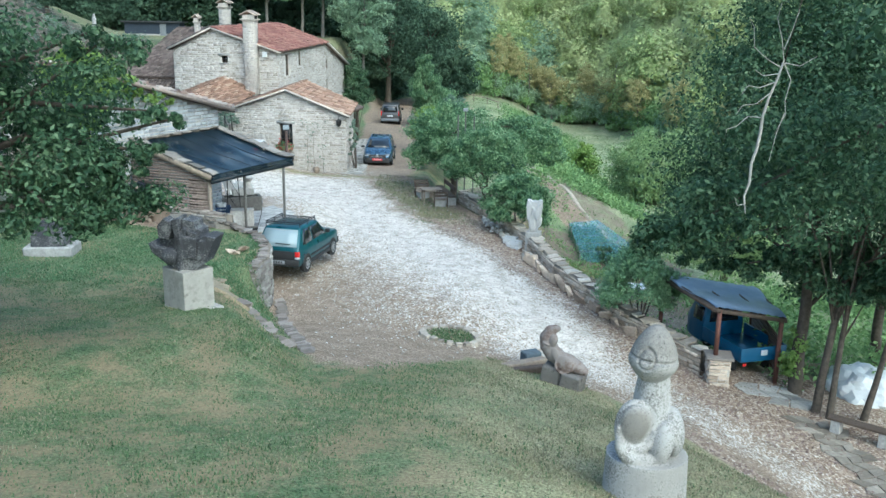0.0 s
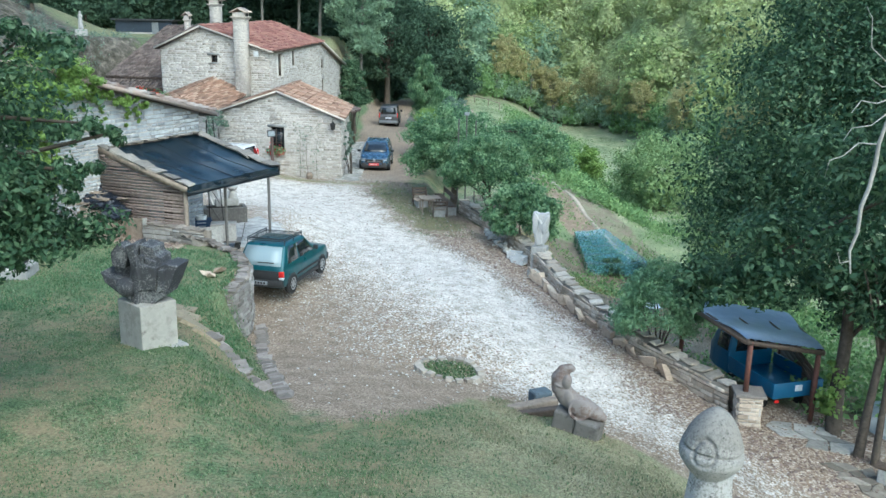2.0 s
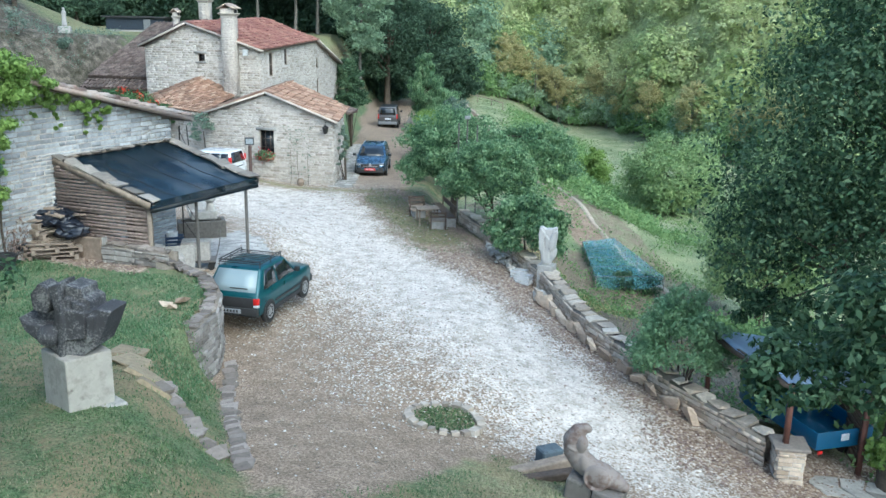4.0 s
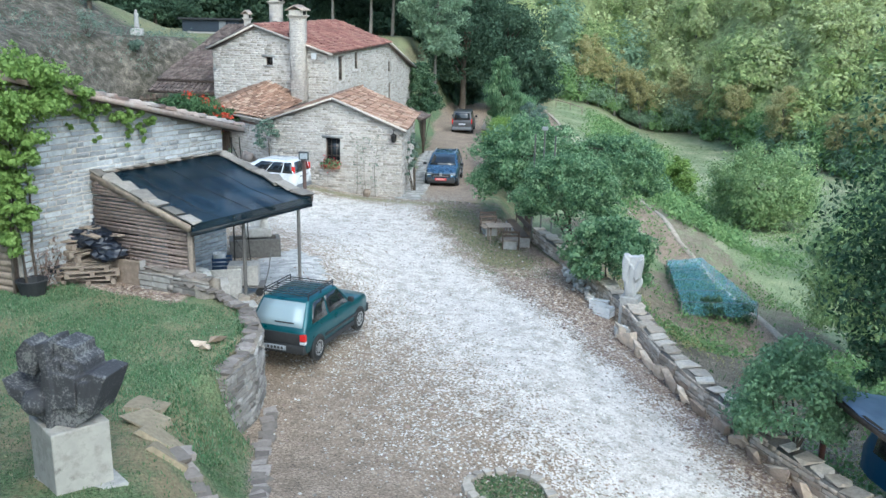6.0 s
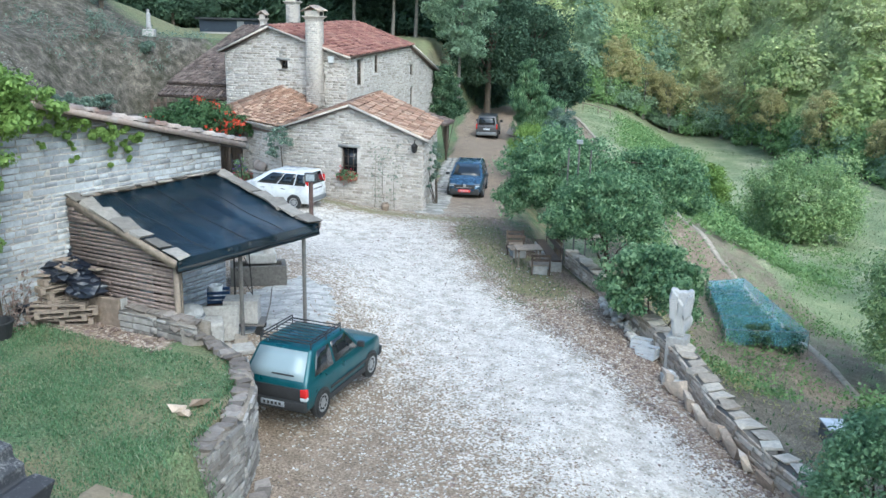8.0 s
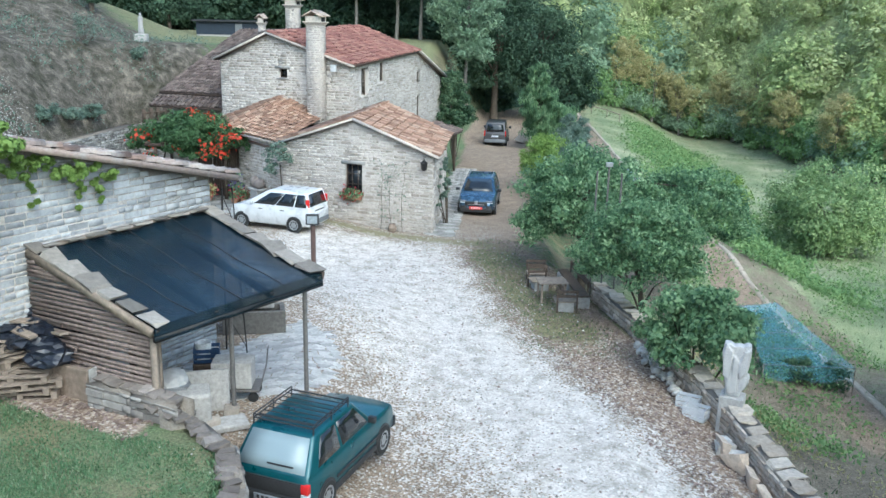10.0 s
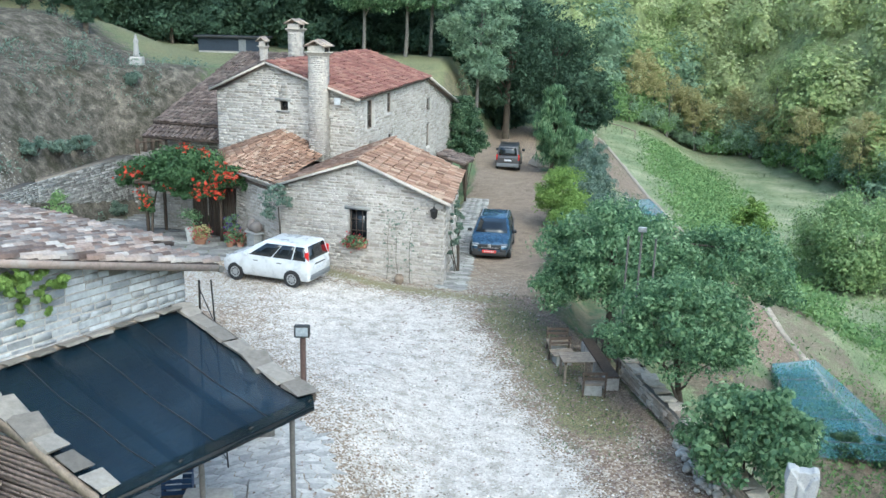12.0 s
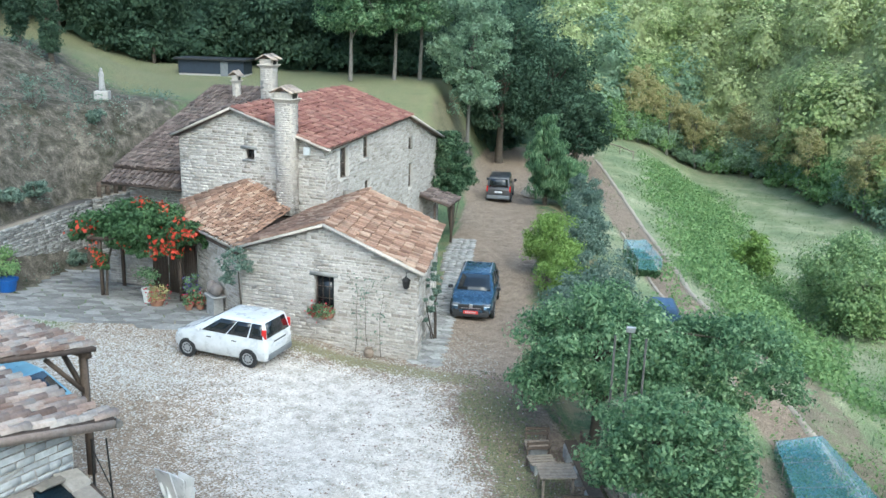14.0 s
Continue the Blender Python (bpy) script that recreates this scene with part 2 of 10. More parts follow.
TRACK = np.array([(10.6, 38.0, 0.20), (9.8, 44.0, 0.20), (8.6, 50.4, 0.20), (6.9, 54.0, 0.22), (5.3, 60.0, 0.24), (4.25, 65.0, 0.26), (3.0, 78.0, 0.30), (1.4, 93.0, 0.34), (-0.1, 105.0, 0.4), (-1.5, 116.0, 0.5)])


def along(line, x, y):
    """Distance to a line of (x, y, half width), less that half width."""
    best = np.full(np.shape(x), 1e9)
    for (ax, ay, aw), (bx, by, bw) in zip(line, line[1:]):
        dx, dy = bx - ax, by - ay
        t = np.clip(((x - ax) * dx + (y - ay) * dy) / (dx * dx + dy * dy), 0, 1)
        best = np.minimum(best, np.hypot(x - ax - t * dx, y - ay - t * dy) - (aw + t * (bw - aw)))
    return best


def wall_x(y):
    """The dry-stone wall between the yard and the field."""
    return np.interp(y, [10, 45, 63, 110], [9.79, -2.57, -3.25, -4.4])


def lawn_edge(y):
    """The foot of the lawn's bank, and behind the retaining wall its inner face."""
    return np.interp(y, [8, 15, 17.2, 20.8, 21.9, 22.1, 23.2, 24.4, 25.4, 25.95, 26.25], [-1.5, -2.6, -3.4, -4.7, -5.1, -5.74, -5.70, -5.94, -6.5, -7.2, -7.7])


def yard_edge(x):
    """Where the brown yard gives way to the grass slope."""
    return np.interp(x, [-3.6, -2.9, -2.0, -1.0, 0.6, 2.0], [16.6, 15.6, 15.6, 16.9, 19.6, 20.2])


def wood_edge(x):
    """The line along which the woods begin."""
    return np.interp(x, [-60, -14, -8, 0, 10, 18, 22, 25, 27, 31, 45, 90], [95, 95, 112, 128, 138, 135, 125, 113, 107, 100, 90, 80])


def height(x, y):
    x, y = np.asarray(x, float), np.asarray(y, float)
    z = 0.0 - 0.012 * (np.clip(y, 10, 47) - 22) + np.interp(y, [47, 55, 80, 110], [0, -0.6, -0.95, -1.1]) - 0.012 * np.clip(x + 3, -30, 3)
    z = z - 0.20 * np.clip(x, 0, 9) * sstep(50, 30, y)
    # the slope that falls from under the eye to the yard
    d = np.clip(21.8 - y, -30, 30)
    s = 0.1 * (d + np.sqrt(d * d + 1.5)) - 0.35 * sstep(-2.5, 0.3, x) * sstep(13, 19, y) * sstep(24, 21, y)
    s = s * sstep(9.0, 1.5, x - np.clip((15 - y) * 0.6, 0, 8)) * sstep(27, 23, y)
    z = z + s
    z = z + 0.32 * sstep(-8.5, -12, x) * sstep(38, 43, y) * sstep(60, 50, y)
    z = z + 0.75 * sstep(-4.6, -7.4, x) * sstep(26.2, 27.5, y) * sstep(42, 34, y)
    # lawn terrace beside the outbuilding
    e = lawn_edge(y)
    w = np.interp(y, [17, 20, 21.7, 22.1], [1.9, 1.8, 1.2, 0.16])
    t = sstep(0.0, 1.0, (e - x) / w)
    top = 1.6 + 0.1 * np.clip(20.5 - y, 0, 6)
    z = z + np.clip(top - z, 0, 3) * t * sstep(0.1, -0.1, y - 26.3 - 0.3 * np.clip(-7.9 - x, 0, 5)) * sstep(9, 14, y)
    z = z + 0.4 * sstep(-8, -16, x) * sstep(27, 22, y)
    # field below the wall
    f = sstep(0.15, 1.3, x - wall_x(y)) * sstep(24.5, 27.5, y)
    z = z - f * (0.9 + 0.0 * x)
    drop = sstep(2, 16, x + np.clip(y - 50, 0, 40) * 0.06) * sstep(24, 75, y) * sstep(175, 130, y)
    z = z - 3.6 * drop - 1.3 * sstep(6, 13, x) * sstep(50, 60, y) * sstep(175, 130, y)
    z = z - 1.4 * sstep(9, 30, x) * sstep(60, 20, y)
    z = z - 2.5 * sstep(33, 42, y) * sstep(57, 49, y) * sstep(2.2, 5.5, x)
    # bank and hill behind the house
    edge = np.interp(y, [57, 64, 70], [-24.6, -21.6, -19.0])
    h = sstep(0.0, 0.35, edge - x) * (2.3 + 4.9 * sstep(-0.5, 5.0, edge - x + np.clip(y - 53, 0, 12) * 0.2)) * sstep(38, 44, y)
    h = h + 2.8 * sstep(-27.5, -35, x) * sstep(54, 64, y) * sstep(82, 70, y)
    b = sstep(-9.3, -13.6, x + (y - 80) * 0.05) * sstep(70, 88, y) * 7.4
    z = z + np.maximum(h, b)
    # wooded hills all round
    rise = y - np.maximum(wood_edge(x) - 6, np.where(x < -4, 118.0, 0.0))
    z = z + np.clip(rise, 0, 300) * 0.28 * sstep(0, 32, rise) + np.clip(-x - 42, 0, 300) * 0.35 + np.clip(x - 45, 0, 300) * 0.33 * sstep(20, 60, y)
    z = z + 0.05 * wob(x, y, 2.6) + 0.25 * wob(x, y, 14, 2) * sstep(48, 62, y) * sstep(-3.5, 0.5, np.abs(x + 6.5) - 3.5)
    return z


def grid_axis(lo, hi, a, b, fine, grow=1.18):
    mid = np.arange(a, b + 1e-6, fine)
    up, s, p = [], fine, b
    while p < hi:
        s = min(s * grow, 25)
        p += s
        up.append(p)
    dn, s, p = [], fine, a
    while p > lo:
        s = min(s * grow, 25)
        p -= s
        dn.append(p)
    return np.array(dn[::-1] + list(mid) + up)


xs, ys = grid_axis(-420, 420, -16, 9, 0.2), grid_axis(-120, 600, 9, 56, 0.2)
gx, gy = np.meshgrid(xs, ys)
gz = height(gx, gy)
nx, ny = len(xs), len(ys)
i = (np.arange(ny - 1)[:, None] * nx + np.arange(nx - 1)[None]).ravel()
land = Soup().add(np.stack([gx, gy, gz], -1).reshape(-1, 3), np.stack([i, i + 1, i + 1 + nx, i + nx], -1))
me = land.mesh("ground", True)


def lay(me, name, values):
    a = me.attributes.new(name, "FLOAT", "POINT")
    a.data.foreach_set("value", np.clip(values, 0, 1).astype(np.float32).ravel())


rough_edge = 0.35 * wob(gx, gy, 0.9) + 0.25 * wob(gx, gy, 0.35, 3)
road_d = along(ROAD, gx, gy)
lane_d = along(LANE, gx, gy)
inner = gx < np.interp(gy, ROAD[::-1, 1], ROAD[::-1, 0])
lay(me, "lush", sstep(-0.2, 0.8, lawn_edge(gy) - gx) * sstep(19.5, 21.5, gy) * (0.55 + 0.45 * wob(gx, gy, 1.6, 3)))
lay(me, "straw", sstep(-1.6, 1.2, gx + 0.4 * rough_edge) * sstep(21.0, 18.0, gy) * sstep(7.0, 5.0, gx) * (0.62 + 0.35 * wob(gx, gy, 1.2, 9)))
lay(me, "gravel", sstep(46.6, 44.6, gy + 0.16 * (gx + 7) + rough_edge) * np.where(inner, sstep(1.9, -2.6, road_d + rough_edge) * sstep(19.5, 23.5, gy + 0.25 * gx) + sstep(0.4, -0.9, road_d + rough_edge) * sstep(23.5, 19.5, gy + 0.25 * gx), sstep(1.2, -0.6, road_d + rough_edge)) * (0.42 + 0.58 * sstep(18.5, 23.0, gy)))
stony = 0.22 * sstep(5.2, 0.6, road_d + 1.2 * rough_edge) * sstep(0.3, -0.6, gx - wall_x(gy) + 1.4) * sstep(20.5, 23.5, gy)
stony = np.maximum(stony, 0.6 * sstep(51.0, 43.0, gy + rough_edge) * sstep(40, 43, gy) * sstep(-4.5, -6.5, gx))
stony = stony * (1 - 0.75 * sstep(-2.6, -4.2, gx) * sstep(27.5, 24.5, gy))
lay(me, "stony", stony)
yard = sstep(0.5, -0.3, lawn_edge(gy) - gx + 0.3 * rough_edge) * sstep(-1.2, 1.5, gy - yard_edge(gx) + 2.2 * rough_edge) * sstep(0.4, -0.2, gx - wall_x(gy)) * sstep(46.5, 44, gy)
yard = np.maximum(yard, sstep(1.0, -0.3, road_d - 0.2 + rough_edge))
yard = np.maximum(yard, sstep(0.5, -0.5, np.abs(gx + 12) - 7.0) * sstep(26.4, 27.0, gy) * sstep(49, 47, gy))
yard = np.maximum(yard, sstep(0.7, -0.4, lane_d + rough_edge))
yard = np.maximum(yard, sstep(1.25, 0.55, along(TRACK, gx + 1.1, gy) + 0.3 * rough_edge) * 0.8)
side = sstep(6.4, 3.4, np.abs(gx - 7.6) + 0.5 * rough_edge) * sstep(24.5, 22.5, gy) * sstep(0.0, 0.8, road_d) * sstep(1.5, 3.5, gx) * sstep(3.0, 4.2, gx + (gy - 18) * 0.62)
yard = np.maximum(yard, side)
lay(me, "dirt", yard)
litter = sstep(2.6, 1.0, np.abs(gx - wall_x(gy) + 0.8)) * sstep(0.2, 0.9, road_d) * sstep(20, 22, gy) * sstep(40, 34, gy)
litter = np.maximum(litter, side)
litter = np.maximum(litter, sstep(1.9, 1.3, np.abs(gx + 9.6)) * sstep(0.85, 0.5, np.abs(gy - 25.95 - 0.3 * np.clip(-7.9 - gx, 0, 5)) + 0.3 * rough_edge))
lay(me, "litter", litter)
green = sstep(1.5, 0.3, np.abs(gx - wall_x(gy) + 1.6 + 0.6 * rough_edge)) * sstep(34.5, 37.5, gy) * sstep(46.5, 44.5, gy)
green = np.maximum(green, sstep(0.9, 0.2, np.abs(gy - 46.4 + 0.16 * (gx + 7)) + 0.4 * rough_edge) * sstep(-13.5, -11, gx) * sstep(-3.0, -4.5, gx) * 0.6)
green = np.maximum(green, 0.52 * sstep(-10.5, -12, gx) * sstep(64, 70, gy))
lay(me, "moss", green)
bank = sstep(-22, -24.8, gx) * sstep(40, 46, gy) * sstep(70, 62, gy + 0.3 * (gx + 24))
bare = np.maximum(bank, sstep(1.6, 0.6, np.abs(gx + 12.0)) * sstep(82, 84, gy) * sstep(96, 91, gy))
field = sstep(1.2, 3.0, gx - wall_x(np.minimum(gy, 46))) * sstep(24, 28, gy) * sstep(2, -3, gy - wood_edge(gx))
bare = np.maximum(bare, 0.55 * field * sstep(0.2, 0.9, 0.5 + 0.5 * wob(gx, gy, 5.0, 5)) * sstep(60, 40, gy))
bare = np.maximum(bare, 0.4 * sstep(-16, -20, gx) * sstep(56, 62, gy) * sstep(74, 66, gy))
plot = sstep(4.6, 2.6, np.abs(gx - 5.4 + 0.25 * (gy - 41)) + rough_edge) * sstep(26, 28, gy) * sstep(54, 48, gy)
plot = np.maximum(plot, 0.75 * sstep(3.2, 1.4, along(TRACK, gx - 0.5, gy) + rough_edge) * sstep(72, 58, gy) * sstep(36, 40, gy))
lay(me, "plot", 0.8 * plot)
lay(me, "bare", bare)
lay(me, "meadow", np.maximum(field, 0.12 * sstep(-10.5, -13, gx) * sstep(66, 72, gy)))
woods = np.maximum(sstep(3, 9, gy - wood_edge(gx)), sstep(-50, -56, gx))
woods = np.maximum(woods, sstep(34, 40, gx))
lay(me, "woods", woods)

m, n, l, b = material("ground", 0.95, 0, 0.2)
geo = n.new("ShaderNodeNewGeometry")
pos = geo.outputs["Position"]


def zone(name):
    a = n.new("ShaderNodeAttribute")
    a.attribute_name = name
    return a.outputs["Fac"]


def broken(fac, tex, spread=0.5):
    """A zone's edge, broken up by grain."""
    k = n.new("ShaderNodeMath")
    k.operation = "MULTIPLY_ADD"
    l.new(tex, k.inputs[0])
    k.inputs[1].default_value, k.inputs[2].default_value = spread, -spread * 0.5
    s = n.new("ShaderNodeMath")
    s.operation = "ADD"
    l.new(fac, s.inputs[0])
    l.new(k.outputs[0], s.inputs[1])
    r = ramp(n, [(0.35, (0, 0, 0)), (0.65, (1, 1, 1))])
    l.new(s.outputs[0], r.inputs[0])
    return r.outputs[0]


def sown(fac, cells):
    """Single cells filled as often as the zone is strong."""
    k = n.new("ShaderNodeMath")
    k.operation = "GREATER_THAN"
    l.new(fac, k.inputs[0])
    l.new(cells, k.inputs[1])
    return k.outputs[0]


fine = noise_tex(n, l, 22, 6, 0.75, pos)
midn = noise_tex(n, l, 2.2, 5, 0.65, pos)
big = noise_tex(n, l, 0.28, 4, 0.6, pos)
peb = nd(n, "ShaderNodeTexVoronoi", Scale=20.0)
l.new(pos, peb.inputs["Vector"])
pc = nd(n, "ShaderNodeTexVoronoi", Scale=24.0)
l.new(pos, pc.inputs["Vector"])
sepc = n.new("ShaderNodeSeparateColor")
l.new(pc.outputs["Color"], sepc.inputs[0])
cell = sepc.outputs[1]
grass = ramp(n, [(0.3, (0.068, 0.112, 0.052)), (0.48, (0.105, 0.150, 0.072)), (0.68, (0.185, 0.190, 0.108))])
l.new(midn.outputs[0], grass.inputs[0])
gfine = ramp(n, [(0.36, (0.30, 0.30, 0.30)), (0.64, (1.52, 1.52, 1.52))])
l.new(fine.outputs[0], gfine.inputs[0])
col = mix(n, l, 1.0, grass.outputs[0], gfine.outputs[0], "MULTIPLY")
meadow = ramp(n, [(0.32, (0.175, 0.225, 0.12)), (0.5, (0.265, 0.305, 0.17)), (0.66, (0.38, 0.385, 0.25))])
l.new(big.outputs[0], meadow.inputs[0])
patch = noise_tex(n, l, 0.8, 7, 0.72, pos)
dryp = ramp(n, [(0.43, (0, 0, 0)), (0.58, (0.85, 0.85, 0.85))])
l.new(patch.outputs[0], dryp.inputs[0])
dry = ramp(n, [(0.3, (0.15, 0.115, 0.07)), (0.7, (0.33, 0.265, 0.16))])
l.new(fine.outputs[0], dry.inputs[0])
col = mix(n, l, dryp.outputs[0], col, dry.outputs[0])
col = mix(n, l, zone("straw"), col, mix(n, l, 1.0, (0.36, 0.335, 0.20), gfine.outputs[0], "MULTIPLY"))
col = mix(n, l, zone("lush"), col, mix(n, l, 1.0, (0.118, 0.180, 0.088), gfine.outputs[0], "MULTIPLY"))
col = mix(n, l, zone("meadow"), col, mix(n, l, 1.0, meadow.outputs[0], gfine.outputs[0], "MULTIPLY"))
earth = ramp(n, [(0.3, (0.066, 0.059, 0.047)), (0.7, (0.136, 0.122, 0.099))])
l.new(midn.outputs[0], earth.inputs[0])
clod = noise_tex(n, l, 1.1, 6, 0.75, pos)
clods = ramp(n, [(0.36, (0.55, 0.60, 0.45)), (0.5, (1.0, 1.0, 1.0)), (0.66, (1.75, 1.7, 1.65))])
l.new(clod.outputs[0], clods.inputs[0])
soil = mix(n, l, 1.0, mix(n, l, 1.0, earth.outputs[0], gfine.outputs[0], "MULTIPLY"), clods.outputs[0], "MULTIPLY")
col = mix(n, l, broken(zone("bare"), clod.outputs[0], 1.3), col, soil)
tilled = ramp(n, [(0.3, (0.135, 0.112, 0.08)), (0.7, (0.27, 0.23, 0.17))])
l.new(midn.outputs[0], tilled.inputs[0])
col = mix(n, l, broken(zone("plot"), clod.outputs[0], 1.3), col, mix(n, l, 1.0, tilled.outputs[0], gfine.outputs[0], "MULTIPLY"))
# Near-black under the woods: the trees' shade is put into the ground colour.
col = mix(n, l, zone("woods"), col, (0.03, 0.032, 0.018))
dirt = ramp(n, [(0.3, (0.205, 0.157, 0.115)), (0.7, (0.35, 0.277, 0.21))])
l.new(midn.outputs[0], dirt.inputs[0])
dirt_c = mix(n, l, 1.0, dirt.outputs[0], gfine.outputs[0], "MULTIPLY")
col = mix(n, l, broken(zone("dirt"), fine.outputs[0], 0.5), col, dirt_c)
pebc = ramp(n, [(0.0, (0.55, 0.53, 0.49)), (0.5, (0.36, 0.34, 0.30)), (1.0, (0.68, 0.66, 0.62))])
l.new(peb.outputs["Color"], pebc.inputs[0])
col = mix(n, l, sown(zone("stony"), cell), col, pebc.outputs[0])
lit = ramp(n, [(0.0, (0.145, 0.10, 0.072)), (0.45, (0.28, 0.21, 0.155)), (0.7, (0.41, 0.335, 0.265)), (1.0, (0.66, 0.60, 0.52))])
l.new(peb.outputs["Color"], lit.inputs[0])
col = mix(n, l, broken(zone("litter"), fine.outputs[0], 0.6), col, lit.outputs[0])
col = mix(n, l, broken(zone("moss"), fine.outputs[0], 1.0), col, mix(n, l, 1.0, (0.215, 0.20, 0.11), gfine.outputs[0], "MULTIPLY"))
white = ramp(n, [(0.0, (0.38, 0.35, 0.315)), (0.4, (0.535, 0.50, 0.46)), (1.0, (0.68, 0.64, 0.595))])
l.new(peb.outputs["Color"], white.inputs[0])
wbig = ramp(n, [(0.32, (0.62, 0.60, 0.56)), (0.58, (1.04, 1.03, 1.02))])
l.new(midn.outputs[0], wbig.inputs[0])
col = mix(n, l, sown(zone("gravel"), cell), col, mix(n, l, 1.0, white.outputs[0], wbig.outputs[0], "MULTIPLY"))
l.new(col, b.inputs["Base Color"])
hs = n.new("ShaderNodeMath")
hs.operation = "ADD"
l.new(fine.outputs[0], hs.inputs[0])
l.new(peb.outputs["Distance"], hs.inputs[1])
bump(n, l, b, hs.outputs[0], 0.5, 0.03)
GROUND = m
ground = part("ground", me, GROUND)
tagged(ground, "sloping lawn, white gravel drive, brown yard and field", "ground", "", "structure")


def on_ground(x, y):
    return float(height(x, y))


def ribbon(name, line, shift, half, label, mat):
    """A thin worn strip that follows the ground along a line."""
    p = np.array(line)[:, :2]
    seg = np.concatenate([[0], np.cumsum(np.hypot(*np.diff(p, axis=0).T))])
    t = np.arange(0, seg[-1], 0.5)
    c = np.stack([np.interp(t, seg, p[:, k]) for k in (0, 1)], -1)
    d = np.gradient(c, axis=0)
    d /= np.linalg.norm(d, axis=1)[:, None]
    side = np.stack([-d[:, 1], d[:, 0]], -1)
    w = half * (1 + 0.35 * wob(c[:, 0], c[:, 1], 1.1))[:, None]
    a, b_ = c + side * (shift - w), c + side * (shift + w)
    rows = [np.stack([q[:, 0], q[:, 1], height(q[:, 0], q[:, 1]) + z], -1) for q, z in ((a, -0.1), (a, 0.05), (b_, 0.05), (b_, -0.1))]
    v = np.stack(rows, 1).reshape(-1, 3)
    i = np.arange(len(t) - 1)[:, None] * 4 + np.arange(3)[None]
    i = i.ravel()
    tagged(part(name, Soup().add(v, np.stack([i, i + 1, i + 5, i + 4], -1)), mat), label, "footpath", "", "structure")

# ---------------------------------------------------------------- masonry and roofs
def frame2(a, b):
    a, b = np.array(a[:2], float), np.array(b[:2], float)
    d = (b - a) / np.linalg.norm(b - a)
    return a, d, np.array([d[1], -d[0]]), float(np.linalg.norm(b - a))


def to_world(a, d, o, u, v, z):
    """u along the wall, v out of it, z up."""
    return np.stack([a[0] + d[0] * u + o[0] * v, a[1] + d[1] * u + o[1] * v, z + 0 * u], -1)


def masonry(parent, a, b, base, top, holes=(), thick=0.5, course=(0.075, 0.15), length=(0.13, 0.40), mat=None, proud=0.013, stones=True, singles=0, join_mat=None):
    """A wall from a to b (its outer face to the right of the way), with a core, openings and laid stones.
    top: (u, z) pairs; holes: (u0, u1, z0, z1). singles: how many stones stay parts of their own."""
    a, d, o, L = frame2(a, b)
    tu, tz = np.array([p[0] for p in top], float), np.array([p[1] for p in top], float)
    cuts = sorted({0.0, L, *[float(u) for u in tu if 0 < u < L], *[h[0] for h in holes], *[h[1] for h in holes]})
    core = Soup()
    for u0, u1 in zip(cuts, cuts[1:]):
        spans, mid = [(base, None)], 0.5 * (u0 + u1)
        for h in sorted(holes, key=lambda h: h[2]):
            if h[0] <= mid <= h[1]:
                lo, _ = spans.pop()
                spans += [(lo, h[2]), (h[3], None)]
        for lo, hi in spans:
            t0, t1 = (float(np.interp(u0, tu, tz)), float(np.interp(u1, tu, tz))) if hi is None else (hi, hi)
            i0 = u0 + (min(thick, 0.45 * (u1 - u0)) if u0 == 0 else 0)
            i1 = u1 - (min(thick, 0.45 * (u1 - u0)) if u1 == L else 0)
            uu = np.array([u0, u1, i1, i0] * 2)
            vv = np.array([0, 0, -thick, -thick] * 2)
            zz = np.array([lo, lo, lo, lo, t0, t1, t1, t0])
            core.add(to_world(a, d, o, uu, vv, zz), BOX_Q)
    wall = part("core", core.weld(), join_mat or MORTAR, parent, "pale lime mortar between the stones", True)
    if not stones:
        return wall
    z, rows = base, []
    zmax = tz.max()
    while z < zmax:
        h = rng.uniform(*course)
        u = -rng.uniform(0, length[0])
        while u < L:
            w = rng.uniform(*length) * (0.7 + 0.6 * min(1, h / 0.14))
            rows.append((max(u, 0), min(u + w, L), z, z + h))
            u += w
        z += h
    r = np.array(rows)
    r = r[r[:, 1] - r[:, 0] > 0.05]
    tl, tr_ = np.interp(r[:, 0], tu, tz), np.interp(r[:, 1], tu, tz)
    ok = np.minimum(tl, tr_) - r[:, 2] > 0.04
    for h in holes:
        ok &= ~((r[:, 1] > h[0] + 0.02) & (r[:, 0] < h[1] - 0.02) & (r[:, 3] > h[2] + 0.02) & (r[:, 2] < h[3] - 0.02))
    r, tl, tr_ = r[ok], tl[ok], tr_[ok]
    k, g = len(r), 0.008
    ztl, ztr = np.minimum(r[:, 3] - g, tl - 0.01), np.minimum(r[:, 3] - g, tr_ - 0.01)
    out = rng.uniform(0.2, 1.0, k) * proud
    j = lambda s=0.012: rng.uniform(-s, s, k)
    back = [to_world(a, d, o, r[:, i], np.full(k, -0.02), zz) for i, zz in ((0, r[:, 2]), (1, r[:, 2]), (1, ztr), (0, ztl))]
    e = 0.012
    front = [to_world(a, d, o, r[:, 0] + e + j(), out + j(0.006), r[:, 2] + e + j(0.006)), to_world(a, d, o, r[:, 1] - e + j(), out + j(0.006), r[:, 2] + e + j(0.006)),
             to_world(a, d, o, r[:, 1] - e + j(), out + j(0.006), ztr - e + j(0.006)), to_world(a, d, o, r[:, 0] + e + j(), out + j(0.006), ztl - e + j(0.006))]
    v = np.stack(back + front, 1)
    q = [(4, 5, 6, 7), (0, 1, 5, 4), (1, 2, 6, 5), (2, 3, 7, 6), (3, 0, 4, 7)]
    single_pieces("stone", v, q, mat or STONE, parent, singles)
    return wall


LATE = []


